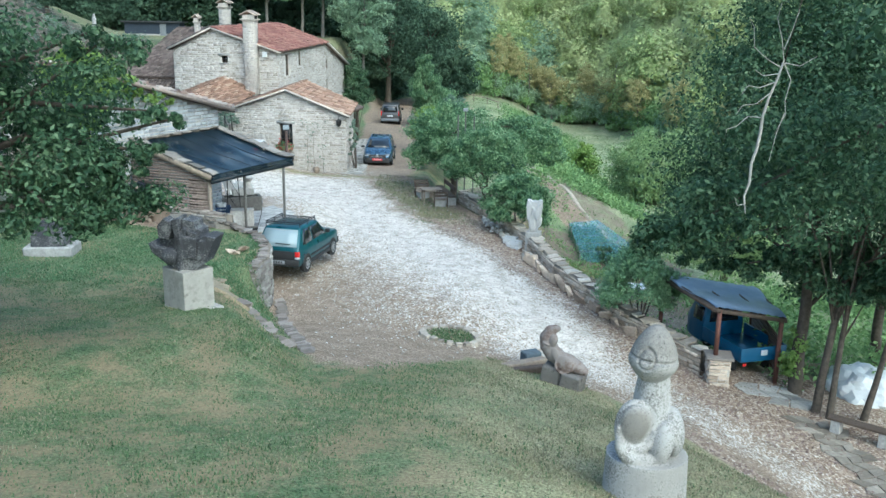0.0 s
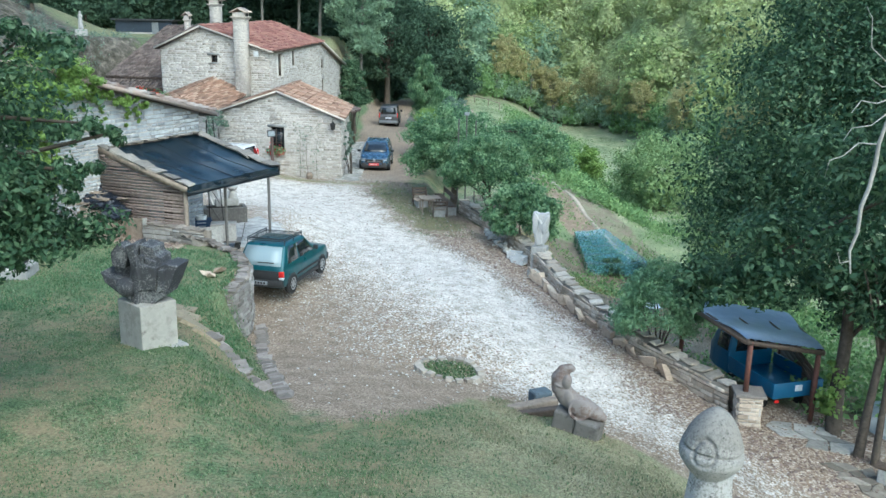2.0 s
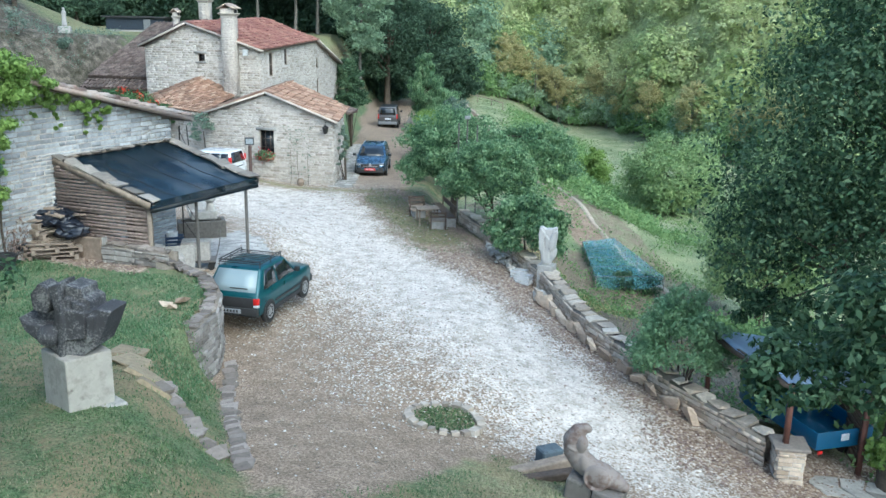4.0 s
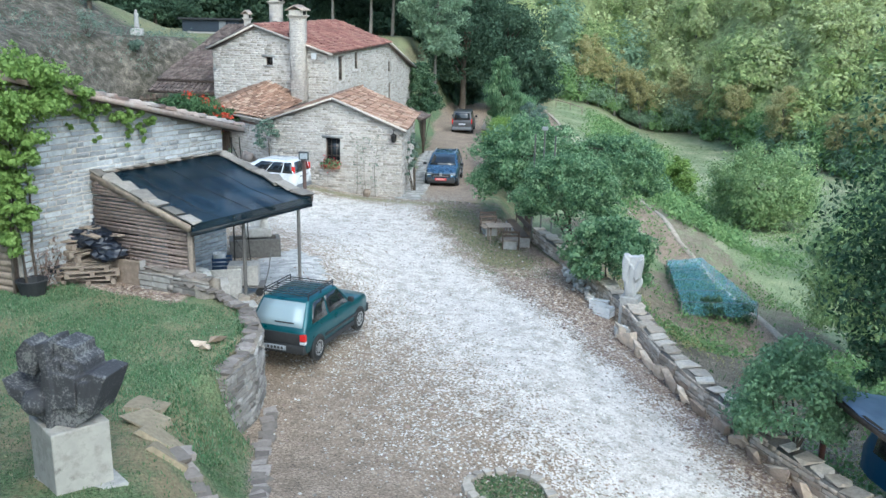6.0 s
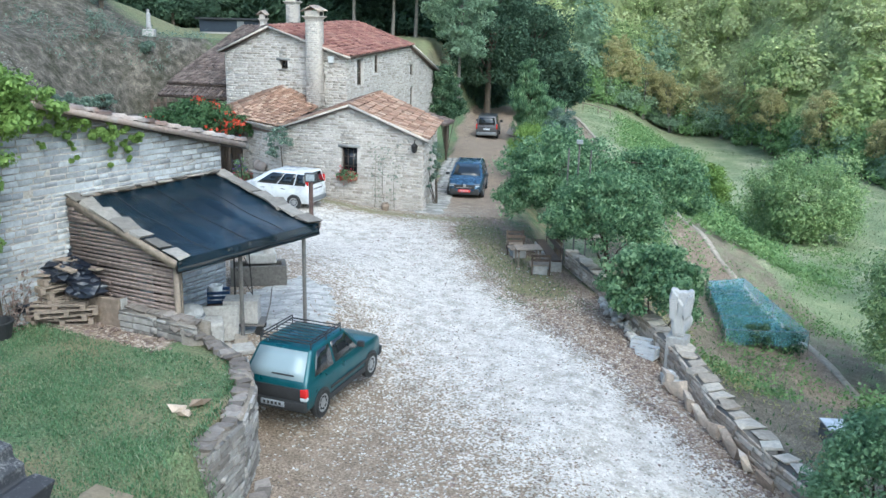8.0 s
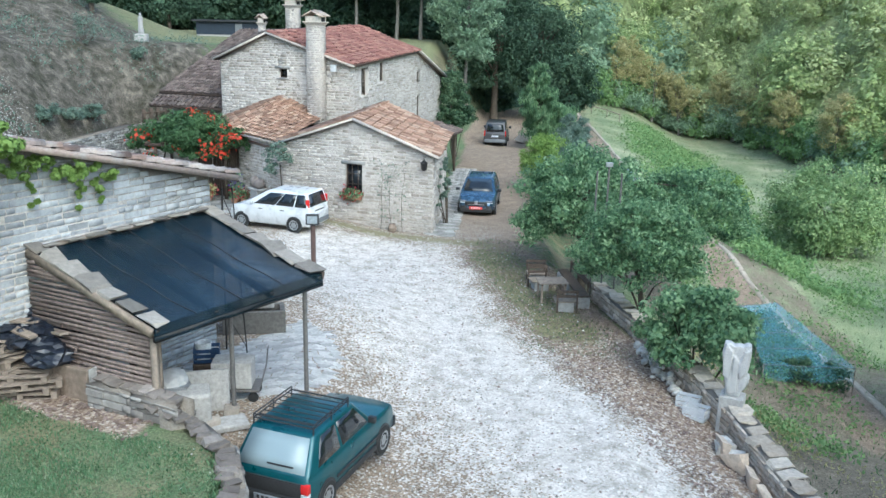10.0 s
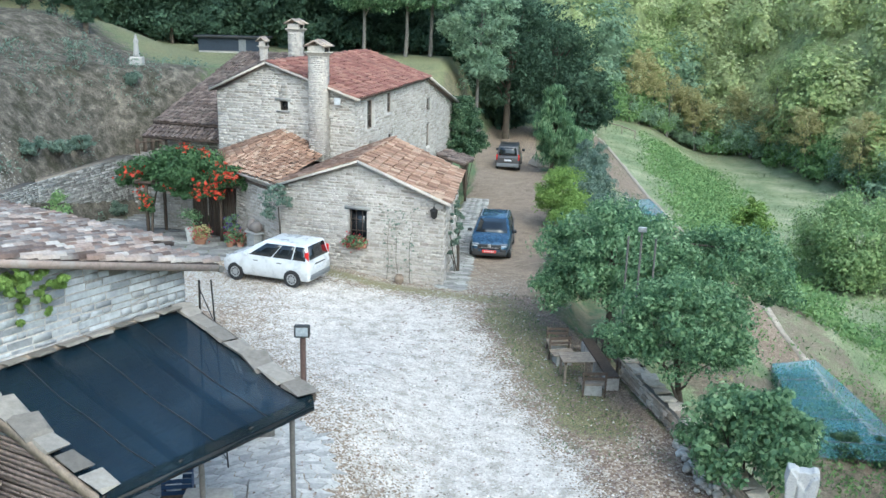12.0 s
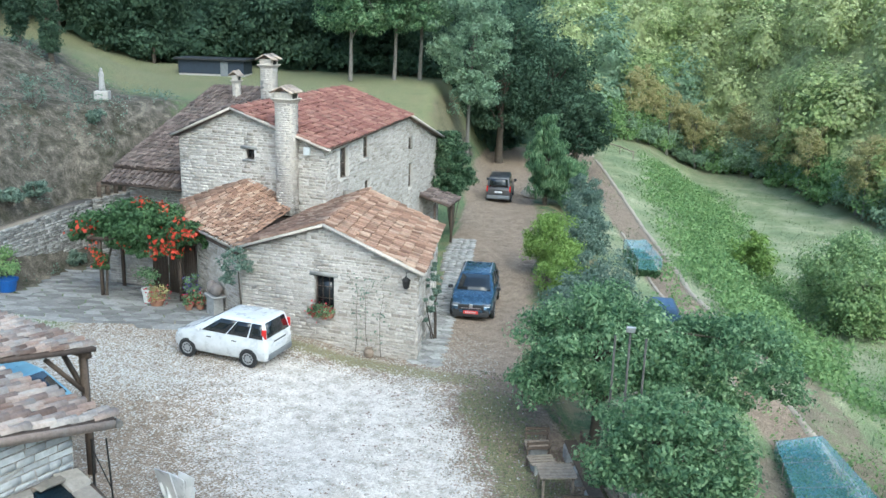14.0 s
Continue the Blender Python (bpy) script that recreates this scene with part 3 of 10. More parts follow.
def single_pieces(name, v, q, mat, parent, singles):
    """The first pieces (largest ones) as parts of their own, the rest joined."""
    if singles:
        size = np.ptp(v, axis=1).sum(1)
        order = np.argsort(-size)
        one, rest = order[:singles], order[singles:]
    else:
        one, rest = [], np.arange(len(v))
    if len(rest):
        part(name + "work", Soup().add(v[rest], q), mat, parent, "", True, "stuff")
    LATE.append((name, v[one], q, single_of(mat), parent))


def tile_profile(w=0.092, length=0.48, seg=4):
    th = np.linspace(0.0, math.pi, seg + 1)
    lo = np.stack([-np.cos(th) * w, np.zeros(seg + 1), np.sin(th) * w * 1.05], -1)
    hi = np.stack([-np.cos(th) * w * 0.82, np.full(seg + 1, length), np.sin(th) * w * 0.80], -1)
    inner = lo * np.array([0.84, 1, 0.8])
    v = np.concatenate([lo, hi, inner])
    n = seg + 1
    q = [(i, i + 1, n + i + 1, n + i) for i in range(seg)] + [(i + 1, i, 2 * n + i, 2 * n + i + 1) for i in range(seg)]
    return v, q


TILE_V, TILE_Q = tile_profile()


def tiled(parent, el, er, rr, rl, mat, singles=0, pitch=0.245, row=0.37, deck=0.1, sink=0.0, untidy=1.0, keep=None):
    """A slope of clay tiles over a deck: eave left and right, ridge right and left, seen from outside."""
    el, er, rr, rl = (np.array(p, float) for p in (el, er, rr, rl))
    nrm = np.cross(er - el, rl - el)
    nrm /= np.linalg.norm(nrm)
    wide, deep = max(np.linalg.norm(er - el), np.linalg.norm(rr - rl)), max(np.linalg.norm(rl - el), np.linalg.norm(rr - er))
    nu, nv = max(2, int(round(wide / pitch))), max(2, int(round(deep / row)))
    u, v = np.meshgrid((np.arange(nu) + 0.5) / nu, np.arange(nv) / nv)
    u, v = u.ravel(), v.ravel()
    u = u + rng.normal(0, 0.004 * untidy, len(u))
    low = (el[None] * (1 - u)[:, None] + er[None] * u[:, None])
    high = (rl[None] * (1 - u)[:, None] + rr[None] * u[:, None])
    at = low + (high - low) * v[:, None]
    up = high - low
    up /= np.linalg.norm(up, axis=1)[:, None]
    across = np.cross(up, nrm)
    a = rng.normal(0, 0.035 * untidy, len(u))[:, None]
    up2 = up * np.cos(a) + across * np.sin(a)
    ac2 = across * np.cos(a) - up * np.sin(a)
    sag = 0.02 * wob(at[:, 0], at[:, 1], 1.3)[:, None] * untidy
    at = at + nrm * (0.045 + sag + rng.normal(0, 0.008 * untidy, len(u))[:, None]) + up * rng.normal(0, 0.02 * untidy, len(u))[:, None] - up * 0.05
    tilt = nrm * -0.085
    scale = np.array([(wide / nu) / pitch, 1.0, 1.0])
    tv = TILE_V * scale
    verts = at[:, None] + tv[None, :, 0:1] * ac2[:, None] + tv[None, :, 1:2] * (up2 + tilt)[:, None] + tv[None, :, 2:3] * nrm[None, None]
    if keep is not None:
        verts = verts[keep(at[:, 0], at[:, 1])]
    single_pieces("tile", verts, TILE_Q, mat, parent, singles)
    dk = np.stack([el, er, rr, rl])
    part("deck", Soup().add(np.concatenate([dk - nrm * (deck + sink), dk - nrm * sink]), BOX_Q), DECK, parent, "roof deck, dark as the shade between the tile ribs", True)
    return nrm


WORN = plain("worn_pale_earth", (0.36, 0.31, 0.25), 0.95, 0, 6, 0.35, 0.3)
ribbon("path_edge_1", TRACK, 0.0, 0.17, "narrow worn pale strip along the field track", WORN)
ribbon("path_edge_2", TRACK[3:7], 2.0, 0.09, "thin pale strip on the garden side of the track", WORN)
# Deck colour kept dark: it carries the shade in the channels between tiles.
DECK = plain("shaded_deck", (0.10, 0.072, 0.058), 0.9, 0, 8)


def verge(parent, p, q, width=0.16, thick=0.07, mat=None, label="pale edging along the roof"):
    """A raised edging along a roof's slope or wall head, from p to q."""
    p, q = np.array(p, float), np.array(q, float)
    d = (q - p) / np.linalg.norm(q - p)
    s = np.cross(d, (0, 0, 1.0))
    s /= np.linalg.norm(s)
    up = np.cross(s, d)
    c = [p - s * width / 2, q - s * width / 2, q + s * width / 2, p + s * width / 2]
    return part("edging", Soup().add([x - up * thick for x in c] + [x + up * 0.02 for x in c], BOX_Q), mat or EDGING, parent, label, True)


EDGING = plain("lime_edging", (0.50, 0.45, 0.39), 0.9, 0, 15)
WOOD_DARK = plain("dark_timber", (0.09, 0.065, 0.048), 0.8, 0, 14, 0.35)
WOOD_GREY = plain("weathered_timber", (0.26, 0.21, 0.165), 0.85, 0, 10, 0.35)
GLASS, _n, _l, _b = material("window_glass", 0.06, 0, 0.6)
_b.inputs["Base Color"].default_value = (0.02, 0.024, 0.028, 1)
IRON = plain("dark_iron", (0.035, 0.033, 0.032), 0.6, 0.6)


def window_in(parent, a, b, u0, u1, z0, z1, bars=(2, 3), deep=0.22, sill=True, mat=None, name="window"):
    """A framed window set back in its opening, with glazing bars."""
    a, d, o, L = frame2(a, b)
    fr = Soup()
    t = 0.05

    def bx(s, ua, ub, va, vb, za, zb):
        uu = np.array([ua, ub, ub, ua] * 2)
        vv = np.array([va, va, vb, vb] * 2)
        zz = np.array([za] * 4 + [zb] * 4)
        s.add(to_world(a, d, o, uu, vv, zz), BOX_Q)

    va, vb = -deep, -deep - 0.05
    bx(fr, u0, u0 + t, va, vb, z0, z1)
    bx(fr, u1 - t, u1, va, vb, z0, z1)
    bx(fr, u0 + t, u1 - t, va, vb, z0, z0 + t)
    bx(fr, u0 + t, u1 - t, va, vb, z1 - t, z1)
    w = part(name, fr, mat or WOOD_DARK, parent, "dark wooden window frame set deep in the stone", True)
    gl = Soup()
    bx(gl, u0 + t, u1 - t, va - 0.02, vb + 0.01, z0 + t, z1 - t)
    part("pane", gl, GLASS, w, "dark reflecting glass")
    for k in range(1, bars[0]):
        s = Soup()
        c = u0 + (u1 - u0) * k / bars[0]
        bx(s, c - 0.012, c + 0.012, va + 0.012, va, z0 + t, z1 - t)
        part("bar", s, mat or WOOD_DARK, w)
    for k in range(1, bars[1]):
        s = Soup()
        c = z0 + (z1 - z0) * k / bars[1]
        bx(s, u0 + t, u1 - t, va + 0.022, va + 0.012, c - 0.012, c + 0.012)
        part("bar", s, mat or WOOD_DARK, w)
    if sill:
        s = Soup()
        bx(s, u0 - 0.08, u1 + 0.08, 0.06, -deep, z0 - 0.07, z0)
        part("sill", s, STONE_GREY, w, "stone sill")
    if sill:
        s = Soup()
        bx(s, u0 - 0.15, u1 + 0.15, 0.035, -0.3, z1, z1 + 0.13)
        part("lintel", s, STONE_GREY, w, "long stone lintel")
    return w

# ---------------------------------------------------------------- farmhouse
ML, MR, MB = (-18.35, 54.02), (-11.68, 52.83), (-9.85, 68.8)
RIDGE_FAR = (-13.75, 63.2, 7.62)
farmhouse = thing("farmhouse", (-14.5, 58.0, -0.4), "tall stone farmhouse with a red clay-tiled roof", "house")
len_f = math.dist(ML, MR)
masonry(farmhouse, ML, MR, -0.4, [(0, 6.05), (2.62, 7.25), (len_f, 5.98)], [(3.12, 3.58, 5.30, 5.72)], singles=150)
window_in(farmhouse, ML, MR, 3.12, 3.58, 5.30, 5.72, (2, 1))
len_s = math.dist(MR, MB)
side_holes = [(1.5, 2.35, 4.50, 5.80), (4.1, 4.85, 5.00, 5.95), (10.4, 11.1, 4.55, 5.2), (10.5, 11.15, 2.6, 3.85), (4.3, 4.95, 3.5, 4.0)]
masonry(farmhouse, MR, MB, -1.6, [(0, 5.98), (10.1, 6.28), (len_s, 4.45)], side_holes, singles=150)
for h in side_holes:
    window_in(farmhouse, MR, MB, *h, (1, 2), 0.12, False, WOOD_GREY)
MBL = (-16.9, 70.0)
masonry(farmhouse, MB, MBL, -1.6, [(0, 4.45), (9, 4.45)], stones=False)
masonry(farmhouse, MBL, ML, -0.6, [(0, 4.45), (7, 6.0), (16.5, 6.05)], stones=False)
tiled(farmhouse, (-11.47, 52.58, 6.0), (-10.33, 62.95, 6.34), RIDGE_FAR, (-15.78, 53.3, 7.38), TILE_RED, 150)
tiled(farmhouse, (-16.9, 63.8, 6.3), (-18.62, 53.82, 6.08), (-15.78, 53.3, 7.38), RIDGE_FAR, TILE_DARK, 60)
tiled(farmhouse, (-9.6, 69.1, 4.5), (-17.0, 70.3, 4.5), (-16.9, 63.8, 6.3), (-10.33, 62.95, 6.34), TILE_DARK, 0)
tiled(farmhouse, (-10.33, 62.95, 6.34), (-10.34, 63.0, 6.34), (-16.9, 63.85, 6.3), RIDGE_FAR, TILE_RED, 0)
verge(farmhouse, (-18.66, 53.88, 6.06), (-15.78, 53.36, 7.36))
verge(farmhouse, (-15.78, 53.36, 7.36), (-11.40, 52.56, 5.97))
verge(farmhouse, (-10.28, 62.9, 6.36), (-9.55, 69.1, 4.5))
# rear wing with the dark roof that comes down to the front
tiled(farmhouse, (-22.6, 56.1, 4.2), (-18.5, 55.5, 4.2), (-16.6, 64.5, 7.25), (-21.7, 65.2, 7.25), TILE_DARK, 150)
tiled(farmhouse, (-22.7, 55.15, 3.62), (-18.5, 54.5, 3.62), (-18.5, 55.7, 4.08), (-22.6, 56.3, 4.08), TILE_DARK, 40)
masonry(farmhouse, (-22.1, 56.5), (-18.4, 55.9), -0.3, [(0, 4.1), (3.8, 4.1)], [], singles=0)
masonry(farmhouse, (-21.5, 66.0), (-22.1, 56.5), -0.3, [(0, 7.0), (9.5, 4.1)], stones=False)

# low front wing
LL, LR, LB = (-13.45, 48.4), (-6.86, 47.4), (-7.35, 54.0)
wing = thing("cottage_wing", (-10.2, 49.5, -0.4), "low stone cottage wing with a weathered tiled gable roof", "house")
len_w = math.dist(LL, LR)
WIN = (2.86, 3.62, 1.05, 2.32)
masonry(wing, LL, LR, -0.7, [(0, 3.0), (3.25, 4.08), (len_w, 2.9)], [WIN], singles=250)
window_in(wing, LL, LR, *WIN, (3, 3), 0.2)
masonry(wing, LR, LB, -1.4, [(0, 2.9), (6.62, 2.9)], [(1.6, 2.3, -0.5, 1.6)], singles=50, proud=0.06)
masonry(wing, LB, (-11.5, 54.6), -1.4, [(0, 2.9), (3.0, 4.15), (4.2, 4.0)], stones=False)
tiled(wing, (-6.62, 47.2, 2.86), (-7.12, 54.2, 2.9), (-10.25, 53.9, 4.25), (-10.2, 47.75, 4.2), TILE_OLD, 250)
tiled(wing, (-12.1, 53.2, 3.55), (-13.6, 48.2, 3.03), (-10.2, 47.75, 4.2), (-10.25, 53.9, 4.25), TILE_OLD, 0)
verge(wing, (-13.62, 48.22, 3.02), (-10.2, 47.72, 4.2))
verge(wing, (-10.2, 47.72, 4.2), (-6.6, 47.18, 2.86))

# middle wing beside the porch
mid_wing = thing("middle_wing", (-15.4, 51.5, -0.2), "stone link building with an orange tiled roof", "house")
masonry(mid_wing, (-16.4, 51.2), (-13.5, 48.5), -0.4, [(0, 2.98), (4.0, 2.95)], [], singles=100)
tiled(mid_wing, (-16.65, 51.05, 3.03), (-13.5, 48.2, 3.03), (-12.9, 53.0, 3.6), (-15.1, 53.42, 4.42), TILE_OLD, 180, sink=0.35)
tiled(mid_wing, (-18.3, 53.9, 3.3), (-16.65, 51.05, 3.03), (-15.1, 53.42, 4.42), (-15.2, 53.5, 4.42), TILE_OLD, 40, sink=0.2)
verge(mid_wing, (-16.7, 51.05, 3.0), (-13.45, 48.2, 3.0), 0.1)
verge(mid_wing, (-15.1, 53.4, 4.46), (-12.9, 53.0, 3.62), 0.14)
verge(mid_wing, (-18.3, 53.9, 3.36), (-15.1, 53.4, 4.46), 0.14)


CHIMSTONE = pieces("limewashed_stone_courses", [(0.0, (0.47, 0.42, 0.375)), (1.0, (0.56, 0.515, 0.465))], 0.92, 9, 1.2, (0.40, 0.36, 0.32), 0.4)


def chimney(at, w, dp, z0, z1, turn, label, flare=0.12):
    """A stone stack with a flared head and a small tiled cap."""
    t = thing("chimney", (at[0], at[1], z0), label, "chimney", turn=turn)
    h = z1 - z0
    c = [(-w / 2, -dp / 2), (w / 2, -dp / 2), (w / 2, dp / 2), (-w / 2, dp / 2)]
    ca, sa = math.cos(radians(turn)), math.sin(radians(turn))
    cw = [(at[0] + ca * x - sa * y, at[1] + sa * x + ca * y) for x, y in c]
    hs = h - 0.62
    for p, q in zip(cw, cw[1:] + cw[:1]):
        masonry(t, p, q, z0, [(0, z0 + hs), (9, z0 + hs)], thick=0.12, course=(0.06, 0.11), length=(0.12, 0.35), proud=0.006, mat=CHIMSTONE, join_mat=EDGING)
    square = lambda e_, z_: [(-w / 2 - e_, -dp / 2 - e_, z_), (w / 2 + e_, -dp / 2 - e_, z_), (w / 2 + e_, dp / 2 + e_, z_), (-w / 2 - e_, dp / 2 + e_, z_)]
    part("head", loft([square(0.0, hs - 0.02), square(flare * 0.35, hs + 0.05), square(flare, hs + 0.13), square(flare * 0.9, hs + 0.16)]), EDGING, t, "flared lime-washed head")
    part("smoke_chamber", bm_box(bmesh.new(), -w / 2 - 0.02, w / 2 + 0.02, -dp / 2 - 0.02, dp / 2 + 0.02, hs + 0.1, hs + 0.40, 0.02, 1), EDGING, t, "lime-washed smoke chamber")
    # Dark panels on the solid chamber stand in for shaded flue openings.
    for sx in (-1, 1):
        part("flue", box_bm(sx * (w / 2 + 0.012) - 0.02, sx * (w / 2 + 0.012) + 0.02, -dp * 0.3, dp * 0.3, hs + 0.14, hs + 0.34), FLUE_SHADE, t, "dark panel in place of the shaded flue opening")
    e = flare + 0.05
    for s in (-1, 1):
        for k in range(3):
            y0_, y1_ = -dp / 2 - e + (dp + 2 * e) * k / 3, -dp / 2 - e + (dp + 2 * e) * (k + 0.94) / 3
            out, dz = e + rng.uniform(-0.05, 0.06), rng.uniform(-0.02, 0.03)
            v = [(s * (w / 2 + out), y0_, hs + 0.36 + dz), (s * (w / 2 + out), y1_, hs + 0.36 + dz), (0, y1_, hs + 0.60 + dz), (0, y0_, hs + 0.60 + dz)]
            if s < 0:
                v = v[::-1]
            part("cap_tile", Soup().add(np.array(v + [(x, y, z + 0.05) for x, y, z in v]), BOX_Q), CAPCLAY, t, "tilted pale clay cap tile")
    return t


CAPCLAY = plain("bleached_clay", (0.44, 0.355, 0.285), 0.9, 0, 14, 0.3)
FLUE_SHADE = plain("flue_shade", (0.02, 0.018, 0.016), 0.95)
chimney((-13.22, 52.75), 0.70, 0.58, 3.3, 8.35, -10, "tall pale stone chimney stack against the gable wall")
chimney((-17.0, 61.0), 0.62, 0.58, 6.6, 9.15, -10, "broad stone chimney with a tiled cap on the ridge")
chimney((-19.75, 63.6), 0.32, 0.34, 6.2, 8.15, -10, "small stone chimney on the dark rear roof", 0.08)

# ---------------------------------------------------------------- outbuilding and lean-to
GA, GB = (-11.62, 25.4), (-9.12, 31.25)
barn = thing("outbuilding", (-12.0, 28.5, 0.6), "pale stone outbuilding with a lichened tiled roof", "building")
len_g = math.dist(GA, GB)
masonry(barn, GA, GB, 0.2, [(0, 6.3), (len_g, 4.72)], [], singles=280, mat=BARNSTONE)
masonry(barn, GB, (-14.5, 33.6), 0.2, [(0, 4.72), (6, 4.72)], [], singles=20)
masonry(barn, (-17.0, 27.7), GA, 0.2, [(0, 6.3), (6, 6.3)], stones=False)
masonry(barn, (-14.5, 33.6), (-17.0, 27.7), 0.2, [(0, 4.72), (6.5, 6.3)], stones=False)
tiled(barn, (-8.65, 31.75, 4.72), (-14.4, 34.1, 4.72), (-17.3, 27.0, 6.55), (-11.5, 24.7, 6.55), TILE_GARAGE, 250)
verge(barn, (-11.55, 24.8, 6.53), (-8.7, 31.7, 4.7), 0.2, 0.1, TILE_GARAGE, "lichened tiles along the verge")


# ---------------------------------------------------------------- plants
OAK = leafy("oak_leaves", [(0.0, (0.016, 0.040, 0.017)), (0.4, (0.046, 0.096, 0.042)), (0.75, (0.105, 0.172, 0.078)), (1.0, (0.20, 0.28, 0.135))], 0.55, 0.35, 0.35, 0.85, 0.8)
CREEPER = leafy("creeper_leaves", [(0.0, (0.030, 0.070, 0.026)), (0.4, (0.068, 0.132, 0.048)), (0.75, (0.115, 0.20, 0.072)), (1.0, (0.18, 0.28, 0.105))])
WALNUT = leafy("broad_leaves", [(0.0, (0.055, 0.115, 0.056)), (0.4, (0.145, 0.250, 0.112)), (0.75, (0.27, 0.40, 0.185)), (1.0, (0.43, 0.56, 0.29))], 0.6, 0.5, 0.7, 1.0, 0.75)
LIME = leafy("light_green_leaves", [(0.0, (0.095, 0.160, 0.035)), (0.5, (0.210, 0.315, 0.070)), (1.0, (0.33, 0.45, 0.12))])
GREYLEAF = leafy("grey_green_leaves", [(0.0, (0.075, 0.118, 0.085)), (0.5, (0.155, 0.220, 0.150)), (1.0, (0.26, 0.32, 0.22))])
LAUREL = leafy("laurel_leaves", [(0.0, (0.095, 0.175, 0.085)), (0.5, (0.205, 0.33, 0.155)), (1.0, (0.37, 0.51, 0.27))], 0.4, 0.45)
# Valley woods: distance haze is put into these three lifted leaf colours.
WOODS = leafy("hazed_woodland_leaves", [(0.0, (0.18, 0.255, 0.104)), (0.45, (0.371, 0.458, 0.18)), (0.75, (0.545, 0.603, 0.249)), (1.0, (0.731, 0.742, 0.36))], 0.75, 0.45, 0.16, 0.9, 0.3, 1.5)
WOODS_PALE = leafy("hazed_pale_leaves", [(0.0, (0.291, 0.347, 0.157)), (0.5, (0.515, 0.571, 0.263)), (1.0, (0.762, 0.762, 0.403))], 0.75, 0.45, 0.2, 0.9, 0.3, 1.5)
WOODS_BLUE = leafy("hazed_grey_leaves", [(0.0, (0.138, 0.222, 0.132)), (0.5, (0.282, 0.39, 0.228)), (1.0, (0.504, 0.6, 0.36))], 0.75, 0.45, 0.2, 0.9, 0.3, 1.5)
# Dark leaf tone: cypress green, and the hill wood's shade put into colour.
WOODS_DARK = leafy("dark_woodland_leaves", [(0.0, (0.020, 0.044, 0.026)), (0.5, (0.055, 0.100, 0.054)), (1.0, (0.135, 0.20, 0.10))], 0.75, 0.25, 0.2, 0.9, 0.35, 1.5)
HEDGE = leafy("hedge_tree_leaves", [(0.0, (0.113, 0.189, 0.081)), (0.4, (0.243, 0.351, 0.14)), (0.75, (0.4, 0.497, 0.205)), (1.0, (0.562, 0.626, 0.292))], 0.65, 0.4)
RUSSET = leafy("turning_leaves", [(0.0, (0.235, 0.235, 0.095)), (0.5, (0.40, 0.375, 0.16)), (1.0, (0.54, 0.47, 0.225))], 0.75, 0.35)
BLADES = leafy("grass_blades", [(0.0, (0.052, 0.100, 0.038)), (0.45, (0.108, 0.172, 0.068)), (0.75, (0.180, 0.230, 0.102)), (1.0, (0.28, 0.275, 0.15))], 0.7, 0.3, 0.5, 0.8, 1.0)
TERRACE = leafy("lush_grass_blades", [(0.0, (0.070, 0.142, 0.058)), (0.45, (0.112, 0.215, 0.090)), (0.75, (0.165, 0.265, 0.122)), (1.0, (0.27, 0.31, 0.18))], 0.7, 0.35, 0.5, 0.8, 1.0)
STRAW = leafy("dry_grass_blades", [(0.0, (0.15, 0.165, 0.085)), (0.5, (0.265, 0.245, 0.14)), (1.0, (0.40, 0.345, 0.215))], 0.75, 0.3, 0.5, 0.8, 0.9)
FERN = leafy("bramble_leaves", [(0.0, (0.100, 0.175, 0.060)), (0.5, (0.195, 0.310, 0.105)), (1.0, (0.32, 0.43, 0.165))], 0.7, 0.3)
ORANGE = leafy("orange_petals", [(0.0, (0.48, 0.045, 0.022)), (0.5, (0.60, 0.085, 0.04)), (1.0, (0.66, 0.19, 0.10))])
PINK = leafy("red_pink_petals", [(0.0, (0.35, 0.02, 0.03)), (0.5, (0.50, 0.06, 0.07)), (1.0, (0.60, 0.22, 0.22))])
PURPLE = leafy("purple_petals", [(0.0, (0.09, 0.05, 0.20)), (0.6, (0.16, 0.09, 0.34)), (1.0, (0.28, 0.18, 0.45))])
DRIED = leafy("dead_leaves", [(0.0, (0.105, 0.072, 0.055)), (0.5, (0.215, 0.155, 0.118)), (1.0, (0.39, 0.31, 0.24))], 0.9, 0.1)
BARK = plain("bark", (0.085, 0.068, 0.052), 0.95, 0, 9, 0.45, 0.8, 0.03)
BARK_PALE = plain("bare_grey_wood", (0.33, 0.315, 0.285), 0.9, 0, 12, 0.3, 0.4, 0.01)
BARK_MID = plain("pale_bark", (0.17, 0.155, 0.135), 0.9, 0, 9, 0.4, 0.5, 0.02)

LEAF = np.array([(0, -0.5, 0), (0.30, -0.05, 0.06), (0, 0.5, -0.04), (-0.30, -0.05, 0.06)])


def leaves(at, nrm, size, wide=1.0, hang=0.0):
    """Leaf quads at points, facing their normals with some scatter."""
    k = len(at)
    n = nrm + rng.normal(0, 0.45, (k, 3)) + np.array([0, 0, 0.25])
    n /= np.linalg.norm(n, axis=1)[:, None] + 1e-9
    t = rng.normal(0, 1, (k, 3)) + np.array([0, 0, -hang])
    t -= n * (t * n).sum(1)[:, None]
    t /= np.linalg.norm(t, axis=1)[:, None] + 1e-9
    s = np.cross(t, n)
    z = np.asarray(size) * rng.uniform(0.6, 1.35, k)
    return at[:, None] + z[:, None, None] * (LEAF[None, :, 0:1] * wide * s[:, None] + LEAF[None, :, 1:2] * t[:, None] + LEAF[None, :, 2:3] * n[:, None])


LEAF_Q = [(0, 1, 2, 3)]


